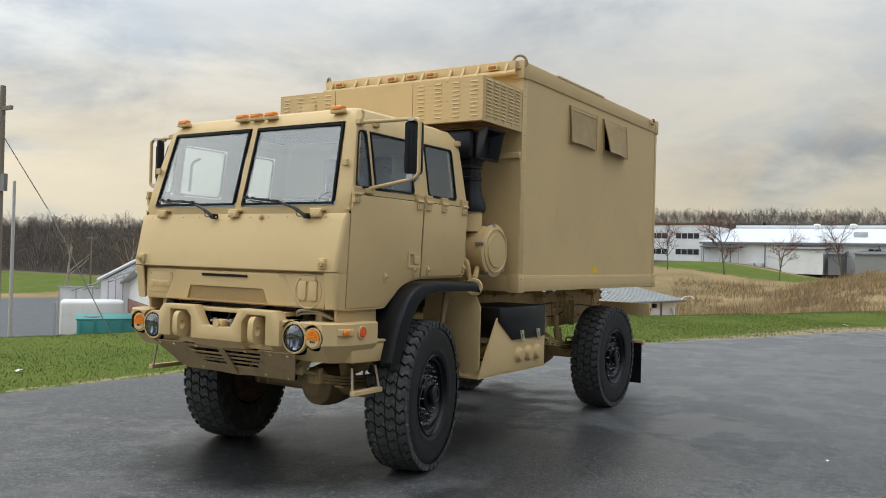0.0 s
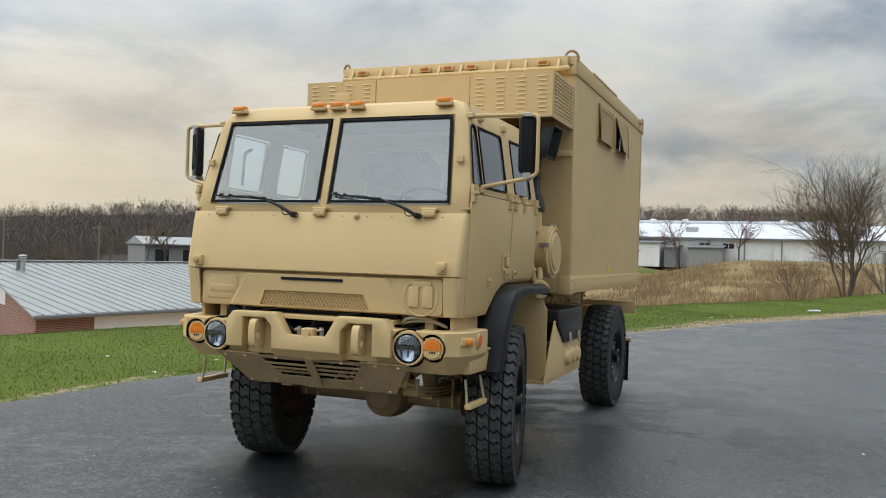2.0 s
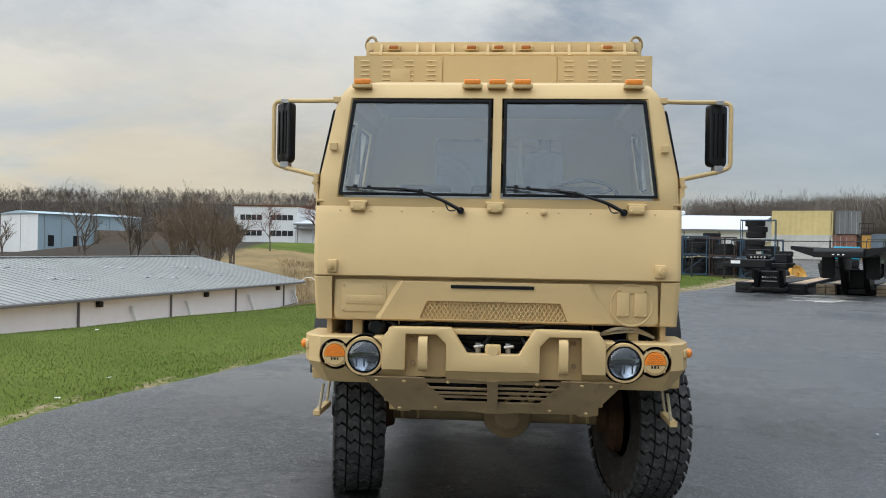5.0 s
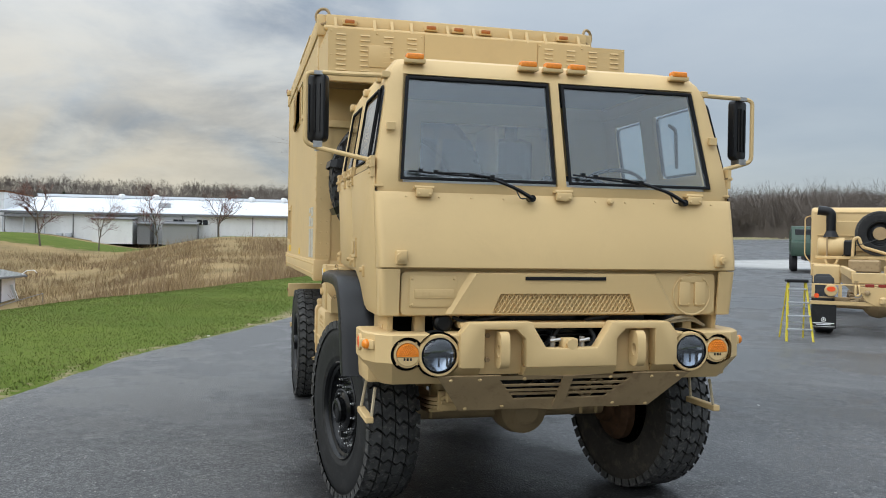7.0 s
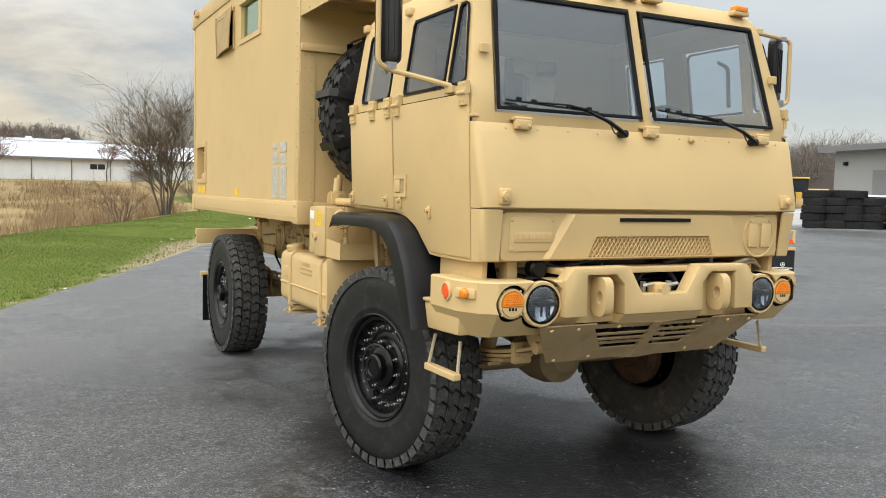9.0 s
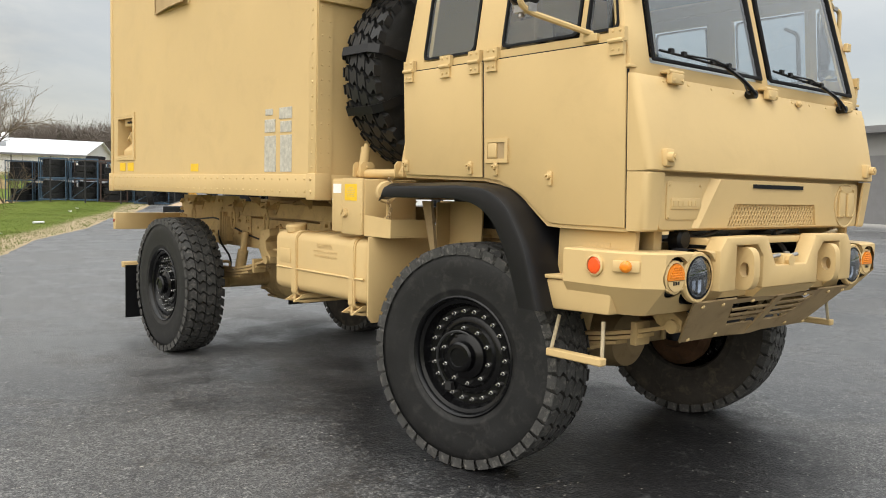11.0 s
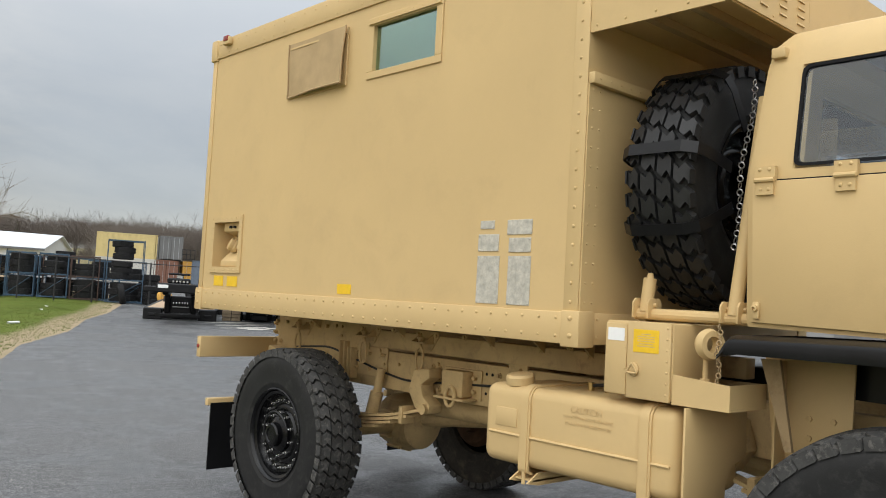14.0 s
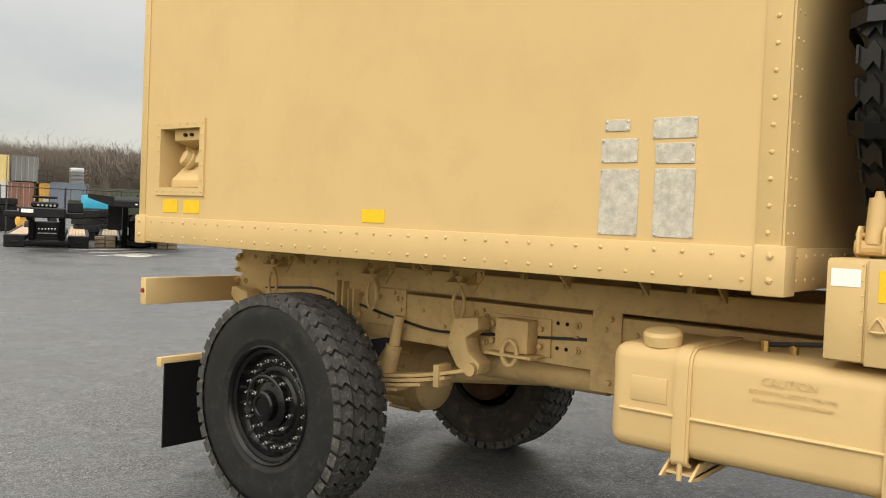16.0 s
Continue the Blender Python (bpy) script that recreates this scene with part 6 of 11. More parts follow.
        part("tab_bolt", b_, M["tan_dusty"], truck)
    for y in (3.86, 3.90):
        part("stiffener", block(*sorted((s_ * 0.475, s_ * 0.54)), y - 0.006, y + 0.006, 0.90, 1.12, 0.002), M["tan_dusty"], truck)
    for y, z in ((3.40, 1.04), (3.25, 0.97), (3.0, 1.08), (2.45, 1.0), (2.15, 1.05), (1.6, 1.0)):
        b_ = bmesh.new()
        cyl(b_, (s_ * 0.459, y, z), (s_ * 0.476, y, z), 0.012, n=6)
        part("rail_bolt", b_, M["tan_dusty"], truck)
    # rear beam, mudflaps
    b_ = block(*sorted((s_ * 0.46, s_ * 1.14)), 4.99, 5.05, 0.955, 1.115, 0.006)
    part("rear_beam", b_, M["tan"], truck, "tan rear cross beam end")
    b_ = bmesh.new()
    lathe(b_, [(0.016, 0), (0.014, 0.008), (0.0, 0.010)], (s_ * 1.14, 5.02, 1.04), (s_, 0, 0), 12)
    part("beam_marker", b_, M["dark_red"], truck)
    bar = part("flap_bar", block(*sorted((s_ * 0.62, s_ * 1.12)), 4.84, 4.89, 0.60, 0.655, 0.005), M["tan"], truck, "tan mudflap bar")
    part("mudflap", slab([(s_ * 0.66, 0.62), (s_ * 1.10, 0.62), (s_ * 1.10, 0.12), (s_ * 0.66, 0.12)], "y", 4.83, 4.842), M["black"], bar, "black rubber mudflap")
    b_ = tubes((fillet([(s_ * 0.70, 4.86, 0.63), (s_ * 0.5, 4.86, 0.80), (s_ * 0.45, 4.86, 0.90)], 0.05), 0.025), n=8)
    part("flap_arm", b_, M["tan_dusty"], truck)
for y in (0.3, 1.4, 2.5, 4.95):
    part("cross_member", block(-0.40, 0.40, y - 0.05, y + 0.05, 0.90, 1.08, 0.008), M["tan_dusty"], truck)
for y0 in (0.0, 3.9):
    b_ = bmesh.new()
    cyl(b_, (-0.78, y0, 0.55), (0.78, y0, 0.55), 0.075, n=18)
    dz_ = 1.0 if y0 else 0.82
    lathe(b_, [(0.09 * dz_, -0.24), (0.19 * dz_, -0.18), (0.215 * dz_, -0.05), (0.215 * dz_, 0.05), (0.19 * dz_, 0.16), (0.10 * dz_, 0.22), (0.0, 0.24)], (0.09, y0, 0.55), (0, -1, 0), 24)
    for a in np.linspace(0, 2 * math.pi, 13)[:-1] if y0 else ():
        cyl(b_, (0.06 + 0.20 * math.cos(a), y0 - 0.07, 0.54 + 0.20 * math.sin(a)), (0.06 + 0.20 * math.cos(a), y0 + 0.09, 0.54 + 0.20 * math.sin(a)), 0.012, n=6)
    # front axle darker: the shade under the truck is put into its colour
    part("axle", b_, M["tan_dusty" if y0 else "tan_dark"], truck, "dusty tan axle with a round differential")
    for s_ in (-1, 1):
        b_ = bmesh.new()
        lathe(b_, [(0.23, 0.0), (0.235, 0.05), (0.20, 0.09), (0.12, 0.10), (0.10, 0.16), (0.0, 0.16)], (s_ * 0.86, y0, AXLE_Z), (-s_, 0, 0), 28)
        part("brake_drum", b_, M["drum"], truck, "rusty brake drum inside the wheel")
        b_ = bmesh.new()
        lathe(b_, [(0.05, 0.0), (0.085, 0.02), (0.085, 0.12), (0.05, 0.14), (0.0, 0.14)], (s_ * 0.62, y0 + 0.16, 0.66), (0, 1, 0.3), 18)
        part("brake_chamber", b_, M["tan_dusty"], truck)
b_ = tubes(([(0.04, 0.3, 0.62), (0.04, 1.6, 0.80)], 0.05), ([(0.04, 2.2, 0.78), (0.04, 3.66, 0.60)], 0.05), n=12)
part("drive_shaft", b_, M["tan_dusty"], truck)
part("gearbox", block(-0.30, 0.30, 1.5, 2.25, 0.62, 0.98, 0.06, 3), M["tan_dusty"], truck, "dusty transfer case")
b_ = tubes(([(-0.30, 2.35, 0.80), (-0.30, 3.15, 0.79)], 0.078), n=18)
part("air_tank", b_, M["tan_dusty"], truck, "long round air tank")
b_ = tubes((fillet([(-0.47, 4.7, 1.06), (-0.49, 4.2, 1.10), (-0.48, 3.6, 0.98), (-0.49, 3.3, 0.94), (-0.47, 2.4, 1.0)], 0.1), 0.008),
           (fillet([(-0.5, 4.1, 0.98), (-0.56, 3.95, 0.90), (-0.52, 3.8, 0.75), (-0.5, 3.85, 0.62)], 0.06), 0.010),
           (fillet([(0.47, 4.7, 1.06), (0.49, 4.2, 1.10), (0.48, 3.6, 0.98), (0.47, 2.4, 1.0)], 0.1), 0.008), n=5)
part("brake_hose", b_, M["hose"], truck)
part("tie_rod", tubes(([(-0.72, 0.24, 0.52), (0.72, 0.24, 0.52)], 0.02), n=8), M["rust"], truck)

# -- fuel tank, boxes: passenger side
b_ = bmesh.new()
box(b_, -1.10, -0.56, 0.83, 1.95, 0.715, 1.105)
bev(b_, 0.055, 4)
tank = part("fuel_tank", b_, M["tan"], truck, "tan rounded fuel tank with two straps")
b_ = bmesh.new()
tube(b_, [(-1.103, 0.86, 0.865), (-1.103, 1.90, 0.865)], 0.007, 6)
part("weld_seam", b_, M["tan"], tank)
for y in (0.98, 1.66):
    b_ = bmesh.new()
    path = fillet([(-0.60, y, 1.108), (-1.104, y, 1.108), (-1.104, y, 0.70), (-1.07, y, 0.69)], 0.075, 6)
    ribbon(b_, path, (0, 1, 0), 0.062, 0.012)
    ribbon(b_, [p + Vector((-0.004, 0, 0.003)) for p in path[1:-2]], (0, 1, 0), 0.040, 0.012)
    part("tank_strap", b_, M["tan"], tank, "tan steel strap")
    b_ = bmesh.new()
    prism(b_, [(-1.14, 0.655), (-1.06, 0.64), (-0.60, 0.64), (-0.60, 0.70), (-1.06, 0.70)], "y", y - 0.06, y - 0.05)
    prism(b_, [(-1.14, 0.655), (-1.06, 0.64), (-0.60, 0.64), (-0.60, 0.70), (-1.06, 0.70)], "y", y + 0.05, y + 0.06)
    box(b_, -1.10, -0.60, y - 0.06, y + 0.06, 0.66, 0.668)
    cyl(b_, (-1.10, y, 0.64), (-1.10, y, 0.72), 0.010, n=8)
    part("tank_bracket", b_, M["tan"], tank, "tan tank bracket")
b_ = bmesh.new()
lathe(b_, [(0.062, 0.0), (0.062, 0.02), (0.070, 0.024), (0.072, 0.06), (0.064, 0.072), (0.02, 0.074), (0.0, 0.070)], (-1.015, 1.78, 1.085), (-0.15, 0, 1), 20)
part("filler_cap", b_, M["tan"], tank, "ribbed tan filler cap")
part("tank_plate", block(-1.104, -1.098, 1.72, 1.86, 0.90, 0.99, 0.002), M["tan"], tank)


def lettering(text, size, at, facing, material, parent, name):
    """Flat lettering in the built-in font, as a mesh. facing: degrees about z from facing -y."""
    cu = bpy.data.curves.new(name, "FONT")
    cu.body, cu.size, cu.align_x, cu.align_y, cu.extrude = text, size, "CENTER", "CENTER", 0.0006
    ob = bpy.data.objects.new(name, cu)
    scene.collection.objects.link(ob)
    me = bpy.data.meshes.new_from_object(ob.evaluated_get(bpy.context.evaluated_depsgraph_get()))
    scene.collection.objects.unlink(ob)
    bpy.data.objects.remove(ob)
    me.materials.clear()
    me.materials.append(material)
    return part(name, me, material, parent, "", pose(*at, 90, 0, facing))


lettering("CAUTION", 0.040, (-1.1035, 1.30, 1.035), -90, M["ink"], tank, "caution_text")
lettering("DO NOT FILL ABOVE THIS LINE", 0.020, (-1.1035, 1.29, 1.000), -90, M["ink"], tank, "caution_text")
lettering("TO ALLOW FOR EXPANSION", 0.020, (-1.1035, 1.29, 0.970), -90, M["ink"], tank, "caution_text")
b_ = tubes((fillet([(-0.86, 1.45, 1.13), (-0.88, 1.2, 1.16), (-0.84, 1.0, 1.14)], 0.06), 0.010), n=6)
part("fuel_line", b_, M["hose"], tank)
for y, r in ((1.46, 0.018), (1.36, 0.016), (1.15, 0.026)):
    b_ = bmesh.new()
    cyl(b_, (-0.86, y, 1.095), (-0.86, y, 1.145), r, n=8)
    part("tank_fitting", b_, M["brass"], tank, "brass pipe fitting")

# battery-like control box with a folding tray
b_ = bmesh.new()
box(b_, -1.105, -0.72, 0.86, 1.205, 1.135, 1.46)
bev(b_, 0.010, 2)
cb = part("control_box", b_, M["tan"], truck, "tan riveted control box with labels")
part("box_side", block(-1.110, -1.100, 1.090, 1.203, 1.140, 1.448, 0.003), M["tan"], cb, "narrow side panel")
part("box_door", block(-1.118, -1.100, 0.866, 1.082, 1.130, 1.462, 0.004), M["tan"], cb, "flat box door")
part("white_label", block(-1.1115, -1.1095, 1.103, 1.190, 1.372, 1.428), M["white"], cb, "white blank label")
part("yellow_label", block(-1.1195, -1.1175, 0.922, 1.050, 1.330, 1.428), M["yellow"], cb, "yellow warning label")
for z, w in ((1.408, 0.05), (1.398, 0.09), (1.388, 0.085), (1.378, 0.09), (1.366, 0.07), (1.356, 0.088)):
    part("label_line", block(-1.1199, -1.1193, 0.986 - w / 2, 0.986 + w / 2, z - 0.0018, z + 0.0018), M["ink"], cb)
b_ = bmesh.new()
lathe(b_, [(0.030, 0.0), (0.030, 0.008), (0.015, 0.014), (0.0, 0.014)], (-1.118, 1.045, 1.255), (-1, 0, 0), 16)
tube(b_, fillet([(-1.132, 1.045, 1.238), (-1.132, 1.018, 1.240), (-1.134, 1.045, 1.284), (-1.132, 1.072, 1.240), (-1.132, 1.045, 1.238)], 0.010), 0.0055, 6)
part("box_latch", b_, M["tan_dusty"], cb, "three-cornered twist latch")
b_ = bmesh.new()
for z in np.linspace(1.16, 1.44, 7):
    dome(b_, (-1.118, 0.882, z), (-1, 0, 0), 0.006)
    dome(b_, (-1.110, 1.098, z), (-1, 0, 0), 0.004)
tagged(part("box_rivet", b_, M["tan"], cb), kind="stuff")
b_ = bmesh.new()
prism(b_, [(0.86, 1.126), (0.60, 1.126), (0.60, 1.23), (0.86, 1.25)], "x", -1.105, -1.095)
box(b_, -1.0945, -0.80, 0.60, 0.61, 1.136, 1.23)
box(b_, -1.0945, -0.80, 0.60, 0.86, 1.126, 1.1355)
part("tray", b_, M["tan"], cb, "small folded tray")
b_ = bmesh.new()
lathe(b_, [(0.034, 0.0), (0.058, 0.0), (0.066, 0.02), (0.058, 0.05), (0.034, 0.05)], (-1.03, 0.755, 1.385), (-0.4, -1, 0), 28, close=True)
cyl(b_, (-1.0, 0.77, 1.33), (-1.0, 0.77, 1.24), 0.012, n=10)
cyl(b_, (-1.0, 0.77, 1.24), (-1.0, 0.77, 1.136), 0.022, n=10)
part("tow_ring", b_, M["tan"], cb, "round tan pintle ring")
b_ = bmesh.new()
for i in range(14):
    p = Vector((-1.06 + 0.012 * math.sin(i), 0.68, 1.46 - 0.022 * i))
    lathe(b_, [(0.010, -0.003), (0.014, 0.0), (0.010, 0.003), (0.007, 0.0)], p, (1, 0, 0) if i % 2 else (0, 1, 0), 8, close=True)
part("box_chain", b_, M["tan_dark"], cb, "short hanging chain")

# -- driver's side: air cleaner, intake stack, batteries
b_ = bmesh.new()
lathe(b_, [(0.0, 0.0), (0.16, 0.0), (0.205, 0.03), (0.215, 0.06), (0.215, 0.43), (0.228, 0.432), (0.230, 0.455), (0.215, 0.462), (0.200, 0.464), (0.196, 0.476), (0.184, 0.478), (0.178, 0.468), (0.150, 0.470), (0.146, 0.482), (0.10, 0.486), (0.0, 0.486)], (0.64, 0.98, 1.70), (1, 0, 0), 44)
ac = part("air_cleaner", b_, M["tan"], truck, "round tan air cleaner drum")
for a in (0.5, 1.7, 2.9, 4.2, 5.4):
    b_ = bmesh.new()
    p = Vector((1.06, 0.98 + 0.222 * math.cos(a), 1.70 + 0.222 * math.sin(a)))
    box(b_, p.x - 0.03, p.x + 0.05, p.y - 0.014, p.y + 0.014, p.z - 0.014, p.z + 0.014)
    part("drum_clip", b_, M["steel"], ac, "bright clip")
b_ = bmesh.new()
cyl(b_, (0.90, 0.86, 1.86), (0.90, 0.86, 2.04), 0.115, n=28)
part("intake_neck", b_, M["tan"], ac)
b_ = bmesh.new()
rings_ = []
for z, hx, hy in ((2.03, 0.122, 0.122), (2.055, 0.126, 0.126), (2.10, 0.124, 0.122), (2.20, 0.090, 0.092), (2.24, 0.086, 0.088), (2.30, 0.084, 0.086), (2.305, 0.092, 0.094), (2.33, 0.092, 0.094), (2.335, 0.082, 0.084), (2.40, 0.082, 0.084), (2.405, 0.091, 0.093), (2.43, 0.091, 0.093), (2.435, 0.086, 0.088), (2.50, 0.095, 0.10)):
    rings_.append([b_.verts.new((0.90 + hx * math.copysign(abs(math.cos(a)) ** 0.55, math.cos(a)), 0.86 + hy * math.copysign(abs(math.sin(a)) ** 0.55, math.sin(a)), z)) for a in np.linspace(0, 2 * math.pi, 25)[:-1]])
for r0, r1 in zip(rings_, rings_[1:]):
    for i in range(24):
        b_.faces.new((r0[i], r0[(i + 1) % 24], r1[(i + 1) % 24], r1[i]))
part("intake_duct", b_, M["black"], ac, "black moulded air intake stack with a square foot", sharp=40)
part("intake_head", block(0.60, 0.985, 0.735, 1.03, 2.475, 2.745, 0.045, 3), M["black"], ac, "black box-shaped intake head")
b_ = bmesh.new()
# a flared mouth opening outwards, with a lip and a dark throat
secs_ = [[b_.verts.new((x + tilt * (z - 2.6), y, z)) for y, z in ((y0, z0), (y1, z0), (y1, z1), (y0, z1))] for x, y0, y1, z0, z1, tilt in ((0.97, 0.79, 1.0, 2.51, 2.71, 0.1), (1.085, 0.74, 1.05, 2.475, 2.745, 0.25), (1.10, 0.74, 1.05, 2.475, 2.745, 0.25), (1.10, 0.757, 1.033, 2.492, 2.728, 0.25), (1.02, 0.80, 0.99, 2.52, 2.70, 0.1))]
for r0, r1 in zip(secs_, secs_[1:]):
    for i in range(4):
        b_.faces.new((r0[i], r0[(i + 1) % 4], r1[(i + 1) % 4], r1[i]))
b_.faces.new(secs_[-1])
part("intake_mouth", b_, M["black"], ac, "flared intake mouth")
b_ = tubes((fillet([(0.72, 0.70, 1.50), (0.86, 0.66, 1.58), (0.98, 0.70, 1.62), (1.0, 0.72, 1.45)], 0.05), 0.025), (fillet([(0.80, 0.72, 1.9), (0.95, 0.68, 1.84), (0.95, 0.70, 1.6)], 0.05), 0.02),
           (fillet([(0.95, 0.75, 1.42), (1.06, 0.72, 1.46), (1.03, 0.80, 1.55)], 0.04), 0.022), n=10)
part("intake_pipe", b_, M["tan_dusty"], truck, "dusty pipework")
b_ = bmesh.new()
lathe(b_, [(0.05, 0.0), (0.07, 0.0), (0.078, 0.02), (0.07, 0.04), (0.05, 0.04)], (1.06, 0.70, 1.385), (0.5, -1, 0), 24, close=True)
part("tow_ring", b_, M["tan"], truck, "round tan pintle ring")
b_ = bmesh.new()
prism(b_, [(1.03, 1.20), (1.95, 1.20), (1.95, 0.90), (1.30, 0.90), (1.03, 1.08)], "x", 0.62, 1.14)
bev(b_, 0.015, 2)
bat = part("battery_cover", b_, M["black"], truck, "black plastic battery cover")
for y in (1.45, 1.78):
    b_ = bmesh.new()
    tube(b_, fillet([(1.145, y - 0.02, 0.97), (1.16, y - 0.02, 0.88), (1.16, y + 0.02, 0.88), (1.145, y + 0.02, 0.97)], 0.02), 0.007, 6)
    box(b_, 1.14, 1.155, y - 0.025, y + 0.025, 0.95, 0.98)
    part("cover_latch", b_, M["rope"], bat)
part("battery_tray", slab([(0.72, 1.16), (1.06, 1.16), (1.30, 0.90), (1.98, 0.90), (1.98, 0.62), (1.90, 0.615), (0.72, 0.615)][1:], "x", 1.10, 1.12, 0.003), M["tan"], truck, "tan bracket plate")
part("tray_floor", block(0.55, 1.12, 0.72, 1.98, 0.605, 0.622), M["tan"], truck)
for i, y in enumerate((1.44, 1.62, 1.80)):
    b_ = bmesh.new()
    lathe(b_, [(0.0, 0.0), (0.05, 0.008), (0.075, 0.04), (0.075, 0.46), (0.055, 0.50), (0.0, 0.51)], (0.66, y, 0.76), (1, 0, 0), 24)
    part("air_reservoir", b_, M["tan"], truck, "small tan air reservoir")

# -- van body
BX, BY0, BY1, BZ0, BZ1 = 1.148, 1.335, 5.065, 1.345, 3.418


def van_shell():
    """The body as six skins, with real openings for two windows a side and the cable recess."""
    bm = bmesh.new()
    t = 0.05

    def wall(side, holes):
        ys = sorted({BY0, BY1, *[h[0] for h in holes], *[h[1] for h in holes]})
        zs = sorted({BZ0, BZ1, *[h[2] for h in holes], *[h[3] for h in holes]})
        for a, b in zip(ys, ys[1:]):
            for c, d in zip(zs, zs[1:]):
                if any(h[0] <= a and b <= h[1] and h[2] <= c and d <= h[3] for h in holes):
                    continue
                v = [bm.verts.new((side * BX, y, z)) for y, z in ((a, c), (b, c), (b, d), (a, d))]
                w = [bm.verts.new((side * (BX - t), y, z)) for y, z in ((a, c), (b, c), (b, d), (a, d))]
                bm.faces.new(v), bm.faces.new(w[::-1])
        for y0, y1, z0, z1 in holes:
            o = [(y0, z0), (y1, z0), (y1, z1), (y0, z1)]
            for p, q in zip(o, o[1:] + o[:1]):
                bm.faces.new([bm.verts.new((side * x, *r)) for x, r in ((BX, p), (BX, q), (BX - t, q), (BX - t, p))])
    win = [(2.42, 2.99, 2.865, 3.15), (3.31, 3.87, 2.865, 3.15)]
    wall(-1, win + [(4.48, 4.855, 1.655, 1.99)])
    wall(1, win)
    for y0, y1 in ((BY0, BY0 + t), (BY1 - t, BY1)):
        box(bm, -BX, BX, y0, y1, BZ0, BZ1)
    box(bm, -BX, BX, BY0, BY1, BZ1 - t, BZ1)
    box(bm, -BX, BX, BY0, BY1, BZ0, BZ0 + t)
    bmesh.ops.remove_doubles(bm, verts=bm.verts, dist=0.0005)
    return part("van_body", bm, M["tan"], truck, "large riveted tan van body", sharp=20)


van = van_shell()


def rivets(places, normal, r=0.0085):
    bm = bmesh.new()
    for p in places:
        dome(bm, p, normal, r)
    return tagged(part("rivet", bm, M["tan"], van), kind="stuff")


for s_ in (-1, 1):
    xs = sorted((s_ * BX, s_ * (BX + 0.012)))
    X1 = s_ * (BX + 0.012)
    part("bottom_rail", block(*xs, BY0 - 0.012, BY1 + 0.012, BZ0 - 0.01, 1.483, 0.004), M["tan"], van, "riveted bottom rail")
    part("top_rail", block(*xs, BY0 - 0.012, BY1 + 0.012, 3.285, BZ1 + 0.010, 0.004), M["tan"], van, "riveted top rail")
    part("top_cap", block(*sorted((s_ * (BX - 0.06), s_ * (BX + 0.018))), 2.05, 3.25, BZ1 + 0.002, BZ1 + 0.024, 0.004), M["tan"], van)
    part("corner_strip", block(*sorted((s_ * BX, s_ * (BX + 0.006))), BY0, BY0 + 0.085, 1.484, 3.284, 0.002), M["tan"], van)
    part("corner_strip", block(*sorted((s_ * BX, s_ * (BX + 0.006))), BY1 - 0.06, BY1, 1.484, 3.284, 0.002), M["tan"], van)
    rivets([(X1, y, z) for y in np.arange(BY0 + 0.12, BY1 - 0.08, 0.105) for z in (1.372, 1.455)], (s_, 0, 0))
    rivets([(X1, y, z) for y in np.arange(BY0 + 0.10, BY1 - 0.05, 0.13) for z in (3.312, 3.392)], (s_, 0, 0), 0.006)
    rivets([(s_ * (BX + 0.006), BY0 + dy, z) for z in np.arange(1.53, 3.27, 0.088) for dy in (0.045,)], (s_, 0, 0), 0.009)
    rivets([(s_ * (BX + 0.006), BY1 - 0.03, z) for z in np.arange(1.55, 3.27, 0.14)], (s_, 0, 0), 0.006)
    for y in (BY0, BY1):
        dy = -1 if y == BY0 else 1
        part("bottom_casting", block(*sorted((s_ * (BX - 0.10), s_ * (BX + 0.020))), *sorted((y + dy * 0.020, y - dy * 0.085)), BZ0 - 0.022, 1.49, 0.006), M["tan"], van, "blocky corner casting")
        part("top_casting", block(*sorted((s_ * (BX - 0.10), s_ * (BX + 0.022))), *sorted((y + dy * 0.022, y - dy * 0.075)), 3.27, BZ1 + 0.02, 0.012), M["tan"], van)
        for z in (1.375, 1.455):
            b_ = bmesh.new()
            dome(b_, (s_ * (BX + 0.020), y - dy * 0.03, z), (s_, 0, 0), 0.013)
            part("casting_bolt", b_, M["tan"], van)
    # dark-red roof edge marker near the tail
    part("roof_marker", block(*sorted((s_ * (BX + 0.01), s_ * (BX + 0.05))), 4.76, 4.86, 3.362, 3.42, 0.008), M["tan"], van)
    part("roof_marker_lens", block(*sorted((s_ * (BX + 0.03), s_ * (BX + 0.056))), 4.775, 4.845, 3.387, 3.43, 0.008), M["dark_red"], van, "dark red marker lens")
    # front roof rail end ring
    b_ = bmesh.new()
    ring = [(s_ * 1.125 + 0.05 * math.cos(a), 1.315 + s_ * 0.033 * math.cos(a), 3.418 + 0.060 * math.sin(a)) for a in np.linspace(0, 2 * math.pi, 25)]
    tube(b_, ring, 0.012, 8, caps=False)
    part("lifting_ring", b_, M["tan_dark"], van, "lifting ring")

